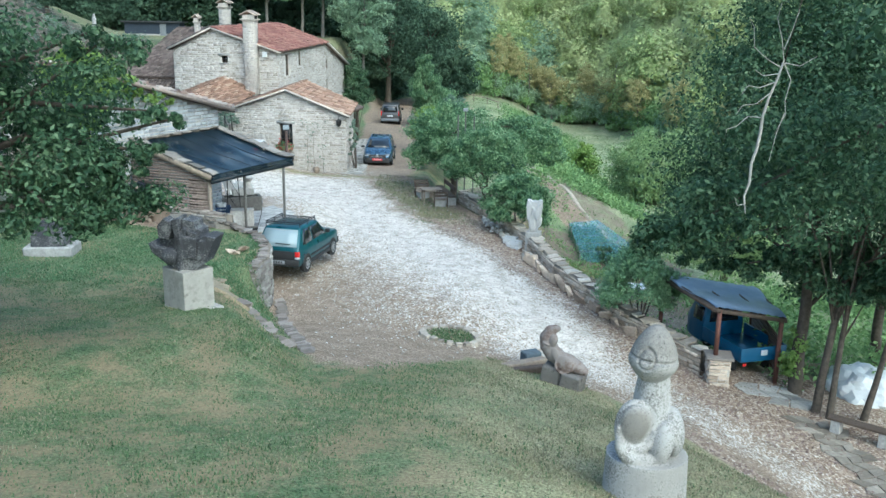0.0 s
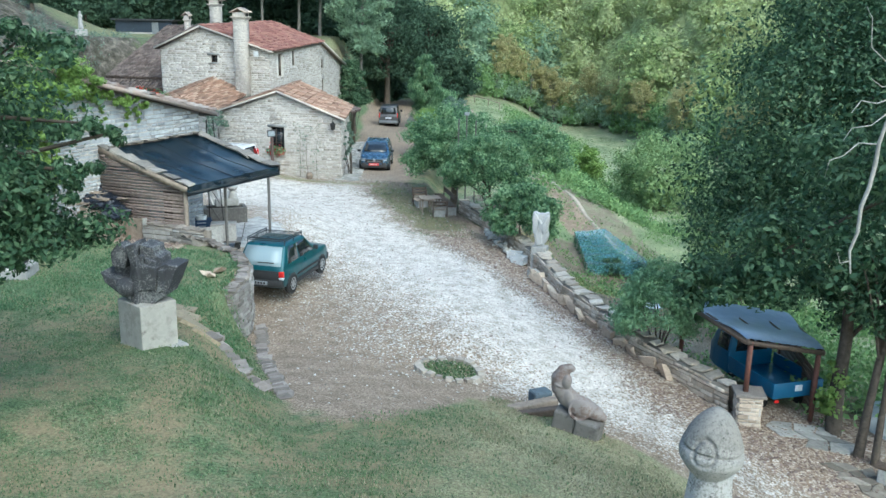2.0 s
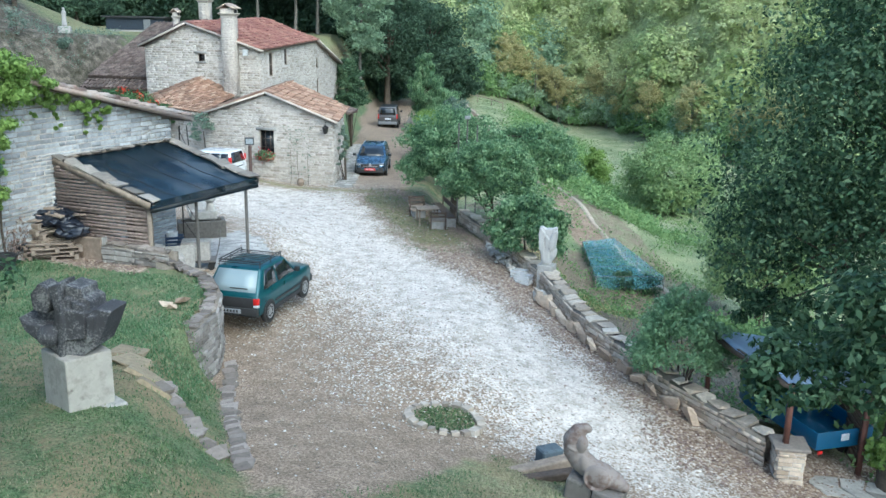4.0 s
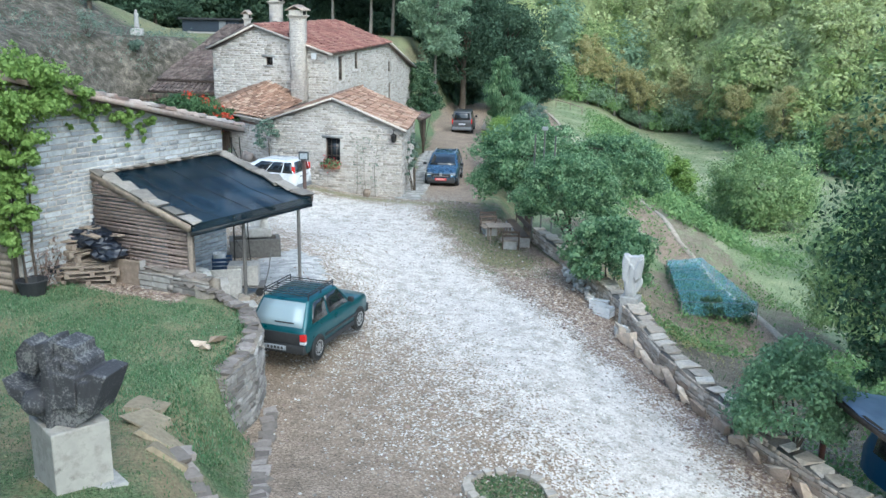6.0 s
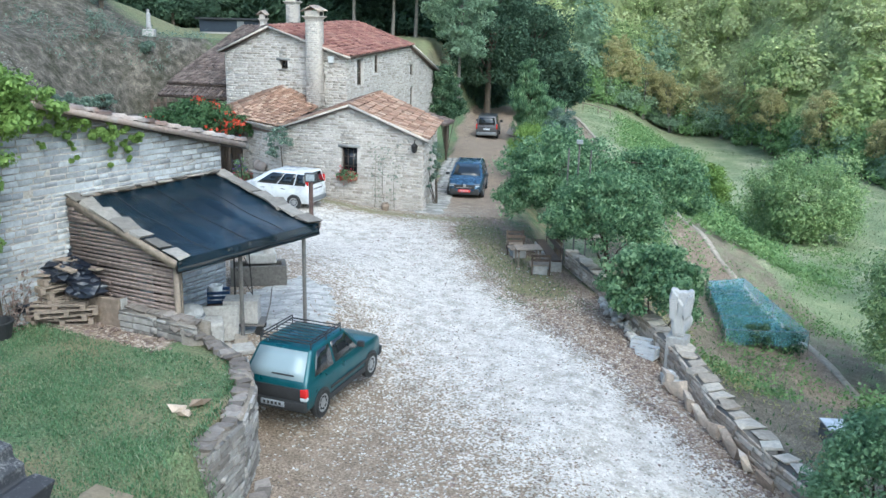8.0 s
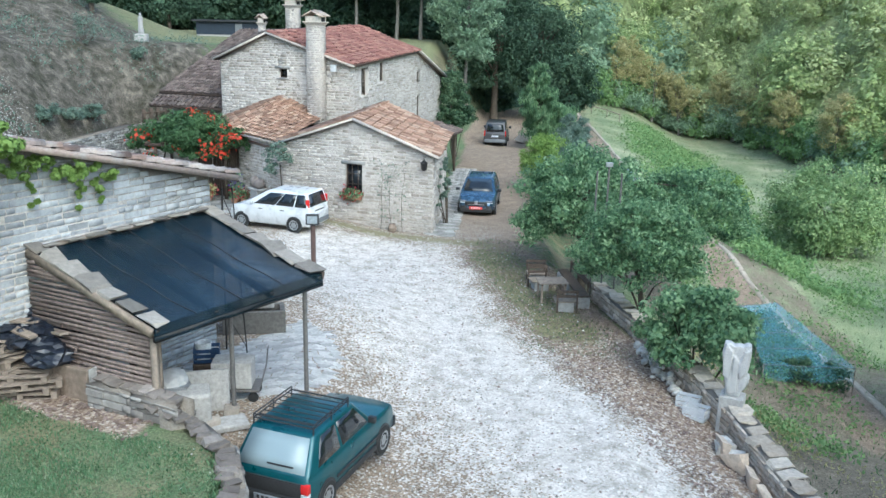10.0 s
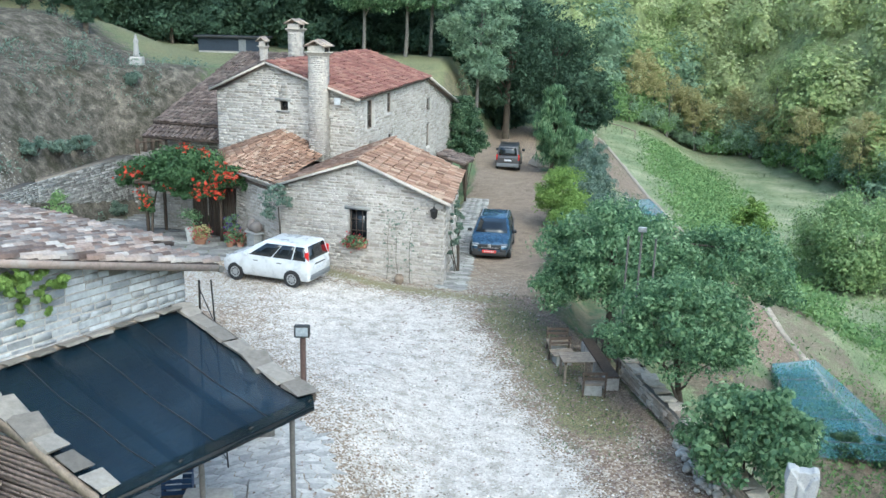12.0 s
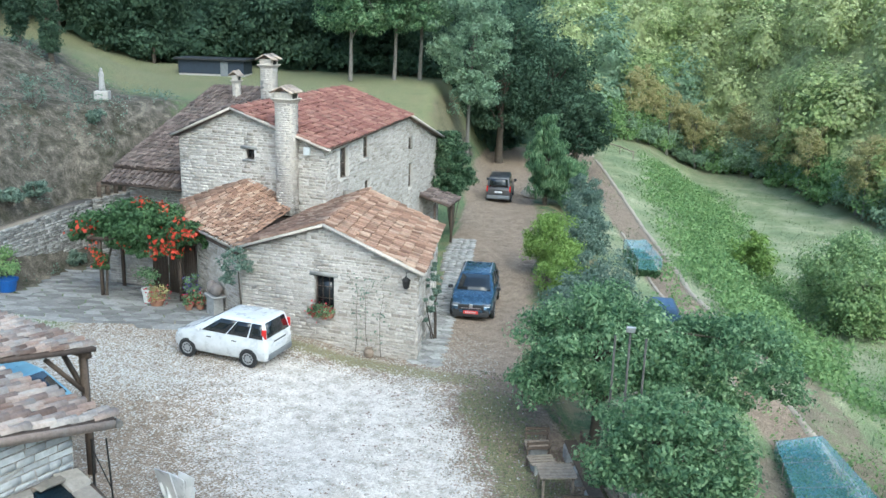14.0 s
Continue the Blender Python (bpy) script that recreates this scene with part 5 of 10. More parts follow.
for k, (x, y) in enumerate([(-20.4, 88.0), (-17.2, 89.5), (-15.2, 90.0), (-11.0, 88.5)]):
    h = (12, 13, 13, 14)[k]
    g = on_ground(x, y)
    tree("poplar_tree", gz(x, y), (x + 0.2, y, g + h * 0.75), 0.14, [((x, y, g + h * 0.62), (3.2, 2.6, h * 0.38), 130, 110, 0.26, {"low": -0.95, "clump": 0.26}), ((x + 0.8, y - 1.0, g + h * 0.36), (2.0, 1.4, 1.5), 34, 90, 0.26)], WALNUT if k < 3 else WOODS_BLUE, "slim tree with a pale trunk behind the farmhouse", bark=BARK_MID, group="slim trees behind the house", boughs=8)
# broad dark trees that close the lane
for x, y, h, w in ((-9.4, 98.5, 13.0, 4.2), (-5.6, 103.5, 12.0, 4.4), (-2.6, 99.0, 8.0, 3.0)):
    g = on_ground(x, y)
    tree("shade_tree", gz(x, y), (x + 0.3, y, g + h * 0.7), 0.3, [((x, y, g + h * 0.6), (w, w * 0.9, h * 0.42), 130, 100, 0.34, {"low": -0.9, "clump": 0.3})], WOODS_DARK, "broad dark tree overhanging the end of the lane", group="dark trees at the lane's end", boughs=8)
for x, y, h in [(-31.6, 65.8, 8.5), (-34.5, 67.2, 8.0), (-37.6, 68.8, 8.5)]:
    g = on_ground(x, y)
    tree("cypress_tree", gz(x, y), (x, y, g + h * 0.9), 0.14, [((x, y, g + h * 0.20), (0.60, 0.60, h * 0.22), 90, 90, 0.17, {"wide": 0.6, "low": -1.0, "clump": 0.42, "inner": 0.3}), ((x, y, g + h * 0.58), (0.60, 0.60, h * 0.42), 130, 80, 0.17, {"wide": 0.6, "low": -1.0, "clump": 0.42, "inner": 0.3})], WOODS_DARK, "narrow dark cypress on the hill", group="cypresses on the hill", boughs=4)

# ---------------------------------------------------------------- dry walls, paving and stones of the yard
def rock_mesh(seed, size=(1, 1, 1), flat=0.0, rough=0.13):
    """An angular stone: the hull of scattered points."""
    r = np.random.default_rng(seed)
    bm = bmesh.new()
    corners = [(a, b, c) for a in (-0.5, 0.5) for b in (-0.5, 0.5) for c in (-0.5, 0.5)]
    for p in np.concatenate([np.array(corners) * 0.92 + r.uniform(-rough, rough, (8, 3)), r.uniform(-0.56, 0.56, (5, 3))]):
        bm.verts.new((p[0] * size[0], p[1] * size[1], p[2] * size[2] * (1 - flat)))
    out = bmesh.ops.convex_hull(bm, input=bm.verts)
    bmesh.ops.delete(bm, geom=list({g for g in out["geom_interior"] + out["geom_unused"] if isinstance(g, bmesh.types.BMVert)}), context="VERTS")
    me = bpy.data.meshes.new("rock")
    bm.to_mesh(me)
    bm.free()
    return me


FIELDSTONE = pieces("field_stone", [(0.0, (0.26, 0.225, 0.185)), (0.5, (0.39, 0.345, 0.29)), (1.0, (0.51, 0.465, 0.40))], 0.9, 10, 2.0, (0.2, 0.17, 0.14), 0.5, "object")
WHITESTONE = pieces("white_stone", [(0.0, (0.50, 0.48, 0.44)), (1.0, (0.74, 0.72, 0.68))], 0.9, 10, 2.0, (0.35, 0.32, 0.28), 0.4, "object")
FLAG = pieces("flagstone", [(0.0, (0.24, 0.23, 0.21)), (0.5, (0.36, 0.35, 0.325)), (1.0, (0.50, 0.485, 0.45))], 0.85, 8, 1.2, (0.17, 0.16, 0.14), 0.5)
FLAG_OB = pieces("flagstone_slab", [(0.0, (0.24, 0.23, 0.21)), (0.5, (0.36, 0.35, 0.325)), (1.0, (0.50, 0.485, 0.45))], 0.85, 8, 1.2, (0.17, 0.16, 0.14), 0.5, "object")

COURT = [(0.0, (0.16, 0.155, 0.145)), (0.5, (0.24, 0.235, 0.225)), (1.0, (0.34, 0.335, 0.32))]
FLAG_COURT = pieces("grey_flagstone", COURT, 0.88, 8, 1.2, (0.13, 0.125, 0.11), 0.55)
FLAG_COURT_OB = pieces("grey_flagstone_slab", COURT, 0.88, 8, 1.2, (0.13, 0.125, 0.11), 0.55, per="object")
DARKS = [(0.0, (0.17, 0.145, 0.115)), (0.5, (0.25, 0.22, 0.18)), (1.0, (0.35, 0.315, 0.265))]
FLAG_DARK = pieces("dark_flagstone", DARKS, 0.9, 8, 1.2, (0.10, 0.085, 0.07), 0.6)
FLAG_DARK_OB = pieces("dark_flagstone_slab", DARKS, 0.9, 8, 1.2, (0.10, 0.085, 0.07), 0.6, per="object")


def rocks_for(mat, count, size, flat=0.0, rough=0.13):
    out = []
    for k in range(count):
        me = rock_mesh(100 + k * 7 + int(size[0] * 50), size, flat, rough)
        me.materials.append(mat)
        out.append(me)
    return out


CAPMAT = pieces("wall_cap_stone", [(0.0, (0.13, 0.108, 0.092)), (0.5, (0.22, 0.188, 0.162)), (1.0, (0.335, 0.295, 0.262))], 0.92, 10, 2.0, (0.15, 0.138, 0.12), 0.5, "object")
UPRIGHT = rocks_for(pieces("brown_field_stone", [(0.0, (0.36, 0.265, 0.195)), (0.5, (0.53, 0.415, 0.315)), (1.0, (0.68, 0.565, 0.45))], 0.92, 10, 2.0, (0.19, 0.155, 0.12), 0.55, "object"), 10, (0.50, 0.20, 0.46), 0.0, 0.3)
LUMP = rocks_for(FIELDSTONE, 8, (0.28, 0.25, 0.19))
COPING = rocks_for(pieces("pale_coping_stone", [(0.0, (0.38, 0.31, 0.235)), (0.5, (0.54, 0.46, 0.365)), (1.0, (0.70, 0.62, 0.51))], 0.92, 10, 2.0, (0.22, 0.20, 0.17), 0.5, "object"), 10, (0.40, 0.42, 0.07), 0.0, 0.18)
CAPSTONE = rocks_for(CAPMAT, 10, (0.30, 0.36, 0.10))
CAPSMALL = rocks_for(CAPMAT, 10, (0.22, 0.30, 0.08), 0.0, 0.2)
RIVERSTONE = pieces("river_stone", [(0.0, (0.40, 0.365, 0.32)), (0.5, (0.55, 0.515, 0.46)), (1.0, (0.70, 0.665, 0.61))], 0.88, 10, 2.0, (0.27, 0.24, 0.2), 0.4, "object")
COBBLE = []
for k in range(6):
    bm = bmesh.new()
    bmesh.ops.create_icosphere(bm, subdivisions=2, radius=0.5)
    for v in bm.verts:
        v.co = Vector((v.co.x * 0.34, v.co.y * 0.27, v.co.z * 0.20)) * (1 + 0.22 * noise.noise(v.co * 2.5 + Vector((k * 5, 0, 0))))
    me = bpy.data.meshes.new("cobble")
    bm.to_mesh(me)
    bm.free()
    me.materials.append(RIVERSTONE)
    COBBLE.append(smooth_all(me, 60))
WHITES = rocks_for(WHITESTONE, 6, (0.30, 0.26, 0.22))


def lay_rock(parent, name, meshes, at, turn, tilt=(0, 0), scale=1.0):
    ob = new(name, meshes[int(rng.integers(len(meshes)))])
    ob.parent = parent
    ob.matrix_parent_inverse = parent.matrix_basis.inverted()
    ob.matrix_basis = pose(*at, tilt[0], tilt[1], turn) @ Matrix.Diagonal((scale, scale, scale, 1))
    return ob


def wall_run(name, pts, label, both=True, thick=0.45, base_drop=0.3, singles=120, coping=True, mat=None, cope_step=0.41):
    """A dry wall through plan points (x, y, top height)."""
    mid = pts[len(pts) // 2]
    t = thing(name, (mid[0], mid[1], on_ground(mid[0], mid[1])), label, "stone wall")
    each = max(10, singles // (len(pts) - 1))
    for (ax, ay, az), (bx, by, bz) in zip(pts, pts[1:]):
        L = math.dist((ax, ay), (bx, by))
        d = np.array([bx - ax, by - ay]) / L
        o = np.array([d[1], -d[0]])
        base = min(on_ground(px_ + s_ * o[0] * 0.6, py_ + s_ * o[1] * 0.6) for px_, py_ in ((ax, ay), (bx, by)) for s_ in (1, -1 if both else 1)) - base_drop
        masonry(t, (ax, ay), (bx, by), base, [(0, az), (L, bz)], (), thick, (0.06, 0.15), (0.14, 0.42), mat or WALLSTONE, 0.05, True, each, DRYCORE)
        if both:
            a2, b2 = (bx - o[0] * thick, by - o[1] * thick), (ax - o[0] * thick, ay - o[1] * thick)
            masonry(t, a2, b2, base, [(0, bz), (L, az)], (), 0.1, (0.07, 0.16), (0.16, 0.42), mat or WALLSTONE, 0.05, join_mat=DRYCORE)
        if coping:
            s = 0.15
            while s < L:
                f = s / L
                p = np.array([ax, ay]) + d * s - o * (thick / 2 + rng.normal(0, 0.03))
                lay_rock(t, "coping_stone", COPING if cope_step > 0.4 else CAPSMALL, (p[0], p[1], az + (bz - az) * f + 0.03), math.degrees(math.atan2(d[1], d[0])) + rng.normal(0, 8), (rng.normal(0, 3), rng.normal(0, 3)), rng.uniform(0.8, 1.1))
                s += cope_step * rng.uniform(0.85, 1.2)
    return t


# wall between the drive and the field (outer face to the drive)
drive_wall = wall_run("dry_stone_wall", [(-0.55, 40.2, 0.20), (-0.02, 38.6, 0.2), (1.42, 34.8, 0.08), (2.42, 31.6, -0.02), (2.95, 29.0, -0.16), (3.75, 27.0, -0.28), (4.85, 24.9, -0.55), (6.35, 22.35, -0.78)], "low dry-stone wall with flat coping along the drive", singles=260, mat=DRIVESTONE)
y = 24.0
while y < 31.5:
    f = float(np.interp(y, [22.35, 24.9, 27.0, 29.0, 31.6], [6.35, 4.85, 3.75, 2.95, 2.2]))
    lay_rock(drive_wall, "leaning_stone", UPRIGHT, (f - 0.22, y - 0.1, on_ground(f - 0.3, y) + 0.10), 113 + rng.normal(0, 18), (rng.normal(-18, 4), rng.normal(0, 9)), rng.uniform(0.72, 1.1))
    y += rng.uniform(0.42, 0.72)
stone_heap = thing("stone_heap", (1.2, 34.0, on_ground(1.2, 34.0)), "heap of small pale stones at the foot of the wall", "stones")
for k in range(70):
    s = rng.uniform(0, 1)
    x, y = 0.74 + 0.98 * s + rng.normal(0, 0.12), 36.1 - 3.0 * s + rng.normal(0, 0.10)
    lay_rock(stone_heap, "stone", COBBLE, (x - 0.16, y, on_ground(x - 0.16, y) + 0.05 + 0.1 * rng.uniform()), rng.uniform(0, 360), (rng.uniform(-30, 30), rng.uniform(-30, 30)), rng.uniform(0.42, 0.78))
for x, y, s in [(2.2, 31.35, 1.0), (2.35, 30.75, 1.1), (2.15, 31.0, 1.2)]:
    lay_rock(stone_heap, "white_stone", WHITES, (x, y, on_ground(x, y) + 0.12 * s), rng.uniform(0, 360), (0, 0), s)

# pier at the end of the wall
pier = thing("stone_pier", (6.75, 22.1, on_ground(6.75, 22.1)), "square brown stone pier with a flat slab on top", "pier")
pc = [(6.45, 21.85), (6.98, 21.78), (7.05, 22.35), (6.52, 22.42)]
for p, q in zip(pc, pc[1:] + pc[:1]):
    masonry(pier, p, q, -1.9, [(0, -0.72), (1, -0.72)], (), 0.2, (0.07, 0.13), (0.15, 0.4), DRIVESTONE, 0.03, True, 12)
part("slab", bm_box(bmesh.new(), -0.36, 0.36, -0.34, 0.34, 0, 0.07, 0.015, 1, pose(6.75, 22.1, -0.72, 0, 0, -7)), CAPMAT, pier, "", True)

# retaining wall of the lawn
wall_run("retaining_wall", [(-5.98, 21.9, 1.46), (-5.62, 22.0, 1.42), (-5.52, 23.2, 1.42), (-5.75, 24.4, 1.5), (-6.3, 25.4, 1.58), (-7.05, 25.95, 1.68), (-8.0, 26.28, 1.85)], "curved dry-stone retaining wall below the lawn", False, 0.38, 0.3, 260, True, None, 0.17)
wall_run("low_stone_wall", [(-9.35, 26.35, 2.0), (-8.4, 26.08, 1.98), (-7.45, 25.8, 1.95)], "low rough stone wall beside the lean-to", True, 0.42, 0.4, 60, True, None, 0.2)
wall_run("courtyard_wall", [(-25.1, 42.0, 2.0), (-24.85, 50.0, 2.2), (-24.45, 57.2, 2.35), (-22.5, 60.5, 2.6)], "grey stone retaining wall below the bank", False, 0.5, 0.3, 120, False, STONE_GREY)
loose = thing("loose_stones", (-6.35, 23.2, on_ground(-6.6, 23.2)), "a few loose flat stones lying on the lawn", "stones")
for x, y, s in [(-6.3, 23.3, 1.0), (-6.55, 23.0, 0.8), (-6.35, 22.85, 0.7)]:
    lay_rock(loose, "stone", UPRIGHT, (x, y, on_ground(x, y) + 0.05), rng.uniform(0, 180), (78, 12), s * 0.55)
edge_row = thing("edging_stones", (-4.4, 19.6, on_ground(-4.4, 19.6)), "row of flat grey edging stones below the lawn", "edging")
for k in range(34):
    s = k / 33
    x, y = np.interp(s, [0, 0.4, 1], [-5.35, -4.65, -3.35]), np.interp(s, [0, 0.4, 1], [23.6, 20.8, 17.2])
    lay_rock(edge_row, "edging_stone", CAPSTONE, (x + rng.normal(0, 0.03), y, on_ground(x, y) + 0.0), 20 + rng.normal(0, 10), (rng.normal(0, 2), rng.normal(0, 2)), rng.uniform(0.75, 1.05))
bank_row = thing("bank_stones", (-4.6, 18.0, on_ground(-4.6, 18.0)), "line of flat grey stones half sunk in the bank", "edging")
for k in range(15):
    x, y = -5.35 + 1.5 * k / 14 + rng.normal(0, 0.04), 19.2 - 1.75 * k / 14 + rng.normal(0, 0.05)
    lay_rock(bank_row, "edging_stone", CAPSTONE, (x, y, on_ground(x, y) + 0.01), -45 + rng.normal(0, 14), (rng.normal(-6, 3), rng.normal(10, 3)), rng.uniform(0.7, 1.1))
SANDY = rocks_for(pieces("worn_sandstone", [(0.0, (0.25, 0.20, 0.13)), (1.0, (0.33, 0.27, 0.18))], 0.92, 10, 2.0, (0.17, 0.15, 0.10), 0.5, "object"), 4, (0.62, 0.58, 0.07))
steps = thing("stepping_stones", (-6.2, 20.2, on_ground(-6.2, 20.2)), "worn sandstone stepping slabs set in the grass", "paving")
for x, y in [(-6.25, 20.2), (-5.95, 19.65), (-5.58, 19.25), (-5.28, 18.9)]:
    sx = math.degrees(math.atan((on_ground(x, y + 0.3) - on_ground(x, y - 0.3)) / 0.6))
    sy = -math.degrees(math.atan((on_ground(x + 0.3, y) - on_ground(x - 0.3, y)) / 0.6))
    lay_rock(steps, "slab", SANDY, (x, y, on_ground(x, y) + 0.0), rng.uniform(-8, 8), (sx, sy), 1.0)

# round bed
bed = thing("round_flower_bed", (-0.42, 21.45, on_ground(-0.42, 21.45)), "round bed of low plants ringed with stones", "flower bed")
for k in range(20):
    a = 2 * math.pi * k / 20
    x, y = -0.42 + 0.74 * math.cos(a), 21.45 + 0.74 * math.sin(a)
    lay_rock(bed, "ring_stone", LUMP, (x, y, on_ground(x, y) + 0.04), math.degrees(a) + 90, (0, 0), rng.uniform(0.5, 0.8))
sp = Soup()
a, r = rng.uniform(0, 2 * math.pi, 1500), 0.62 * np.sqrt(rng.uniform(0, 1, 1500))
bx, by = -0.42 + r * np.cos(a), 21.45 + r * np.sin(a)
sp.add(leaves(np.stack([bx, by, height(bx, by) + rng.uniform(0.02, 0.09, 1500)], -1), ball(1500) + [0, 0, 1], 0.06), LEAF_Q)
part("growth", sp, BLADES, bed, "", True, "stuff")


def flags(name, inside, x0, x1, y0, y1, size, label, lift=0.03, turn=0.0, ratio=1.0, singles=300, near=None, mat=None):
    """Flagstones on the ground where inside(x, y): each with its own edges."""
    t = thing(name, (0.5 * (x0 + x1), 0.5 * (y0 + y1), on_ground(0.5 * (x0 + x1), 0.5 * (y0 + y1))), label, "paving", "", "structure")
    c, s = math.cos(radians(turn)), math.sin(radians(turn))
    cx, cy, R = 0.5 * (x0 + x1), 0.5 * (y0 + y1), 0.75 * max(x1 - x0, y1 - y0)
    nu, nv = int(2 * R / size), int(2 * R / (size * ratio))
    gu, gv = np.meshgrid(np.arange(nu + 1) * size - R, np.arange(nv + 1) * size * ratio - R)
    shift = (np.arange(nv + 1) % 2 * 0.5 * size)[:, None]
    gu = gu + shift + rng.uniform(-0.22, 0.22, gu.shape) * size
    gv = gv + rng.uniform(-0.2, 0.2, gv.shape) * size * ratio
    X, Y = cx + c * gu - s * gv, cy + s * gu + c * gv
    q = np.stack([np.stack([X[:-1, :-1], X[:-1, 1:], X[1:, 1:], X[1:, :-1]], -1), np.stack([Y[:-1, :-1], Y[:-1, 1:], Y[1:, 1:], Y[1:, :-1]], -1)], -1).reshape(-1, 4, 2)
    m = q.mean(1)
    ok = inside(m[:, 0], m[:, 1]) & (m[:, 0] > x0) & (m[:, 0] < x1) & (m[:, 1] > y0) & (m[:, 1] < y1)
    q, m = q[ok], m[ok]
    k = len(q)
    top = m[:, None] + (q - m[:, None]) * 0.90
    low = m[:, None] + (q - m[:, None]) * 0.95
    up = rng.uniform(0.6, 1.2, k)[:, None] * lift
    zt, zl = height(top[..., 0], top[..., 1]) + up, height(low[..., 0], low[..., 1]) - 0.05
    v = np.concatenate([np.concatenate([low, zl[..., None]], -1), np.concatenate([top, zt[..., None]], -1)], 1)
    qq = [(4, 5, 6, 7), (0, 1, 5, 4), (1, 2, 6, 5), (2, 3, 7, 6), (3, 0, 4, 7)]
    order = np.argsort(m[:, 1])
    one, rest = order[:singles], order[singles:]
    if len(rest):
        part("paving", Soup().add(v[rest], qq), mat[0] if mat else FLAG, t, "", True, "stuff")
    LATE.append(("slab", v[one], qq, mat[1] if mat else FLAG_OB, t))
    return t


PATIO = [(0.0, (0.34, 0.335, 0.325)), (0.5, (0.45, 0.445, 0.43)), (1.0, (0.56, 0.55, 0.53))]
flags("patio", lambda x, y: (np.hypot((x + 9.3), (y - 31.2)) < 3.0) & (y > 26.9 + 0.0 * x) & ((x + 10.85) * 0.92 - (y - 27.2) * 0.392 > 0.1), -11, -5.5, 27, 35, 0.30, "round-edged patio of pale stone paving under the shelter", 0.015, 40, 0.5, mat=(pieces("patio_stone", PATIO, 0.9, 9, 1.3, (0.27, 0.26, 0.245), 0.5), pieces("patio_stone_slab", PATIO, 0.9, 9, 1.3, (0.27, 0.26, 0.245), 0.5, "object")))
flags("courtyard", lambda x, y: (y > 46.6 + 0.05 * x + 1.3) & (x < -14.2), -23.7, -14.2, 46.5, 56.0, 0.6, "courtyard of irregular grey flagstones", 0.025, 8, 0.6, 200, mat=(FLAG_COURT, FLAG_COURT_OB))
flags("lane_pavement", lambda x, y: (x > -6.95 - (y - 47) * 0.09) & (x < -6.0 - (y - 47) * 0.075), -9.6, -5.6, 47.0, 68.0, 0.36, "narrow flagstone path along the house wall", 0.05, 4, 0.7, 120)
flags("lower_path", lambda x, y: (np.abs(x - 9.0 + 0.14 * (y - 18)) < 0.55) & (y < 20.6), 7.9, 10.2, 15.5, 20.8, 0.42, "narrow path of small brown stones below the oaks", 0.04, 25, 0.7, 60, mat=(FLAG_DARK, FLAG_DARK_OB))
flags("shelter_floor", lambda x, y: y > 0, 7.1, 9.3, 21.4, 22.6, 0.6, "stone slabs at the shelter's mouth", 0.04, 5, 0.7, 20)

# stones, leaves and grass too many to count
def scatter(k, x0, x1, y0, y1, keep):
    x, y = rng.uniform(x0, x1, k), rng.uniform(y0, y1, k)
    ok = rng.uniform(0, 1, k) < keep(x, y)
    return x[ok], y[ok]


PEBBLE = pieces("gravel_stone", [(0.0, (0.17, 0.15, 0.12)), (0.4, (0.38, 0.355, 0.315)), (1.0, (0.70, 0.675, 0.635))], 0.9, 20, 3, (0.3, 0.28, 0.25), 0.2)
PEB_V = np.array([(-0.5, -0.4, 0), (0.5, -0.45, 0), (0.45, 0.45, 0), (-0.45, 0.4, 0), (-0.3, -0.2, 0.4), (0.25, -0.25, 0.45), (0.2, 0.25, 0.4), (-0.25, 0.2, 0.45)])


def pebbles(name, x, y, lo, hi, label, mat=None):
    k = len(x)
    s = lo + (hi - lo) * rng.uniform(0, 1, k) ** 3
    a = rng.uniform(0, 2 * math.pi, k)
    v = PEB_V[None] * s[:, None, None] * rng.uniform(0.7, 1.3, (k, 8, 3))
    ca, sa = np.cos(a)[:, None], np.sin(a)[:, None]
    w = np.stack([v[..., 0] * ca - v[..., 1] * sa + x[:, None], v[..., 0] * sa + v[..., 1] * ca + y[:, None], v[..., 2] + (height(x, y) - 0.15 * s)[:, None]], -1)
    tagged(part(name, Soup().add(w, BOX_Q[1:]), mat or PEBBLE), label, "gravel", "", "stuff")


def yard_weight(x, y):
    d = along(ROAD, x, y)
    left = sstep(4.5, 0.2, d) * ((x < wall_x(y) - 0.5) & (x > lawn_edge(y) + 0.3) & (y > 20.5))
    return np.clip(0.2 + left, 0, 1) * (1 - 0.72 * sstep(-2.6, -4.2, x) * sstep(27.5, 24.5, y)) * (d > -2.5) * (x < wall_x(y) - 0.4) * np.where(x > np.interp(y, ROAD[::-1, 1], ROAD[::-1, 0]), 0.45, 1.0) * (x > lawn_edge(y) + 0.2) * sstep(-0.3, 2.2, y - yard_edge(x))


px, py = scatter(48000, -16, 5.5, 15, 47, yard_weight)
pebbles("loose_gravel", px, py, 0.02, 0.07, "loose pale gravel stones over the brown yard")
px, py = scatter(42000, -13, 6, 12, 46, lambda x, y: (along(ROAD, x, y) < np.where(x < np.interp(y, ROAD[::-1, 1], ROAD[::-1, 0]), -0.7, 0.4)) * 1.0)
pebbles("drive_gravel", px, py, 0.02, 0.085, "white gravel stones of the drive", pieces("white_gravel", [(0.0, (0.24, 0.22, 0.195)), (0.35, (0.49, 0.46, 0.42)), (1.0, (0.74, 0.70, 0.65))], 0.9, 20, 3, (0.4, 0.39, 0.36), 0.2))


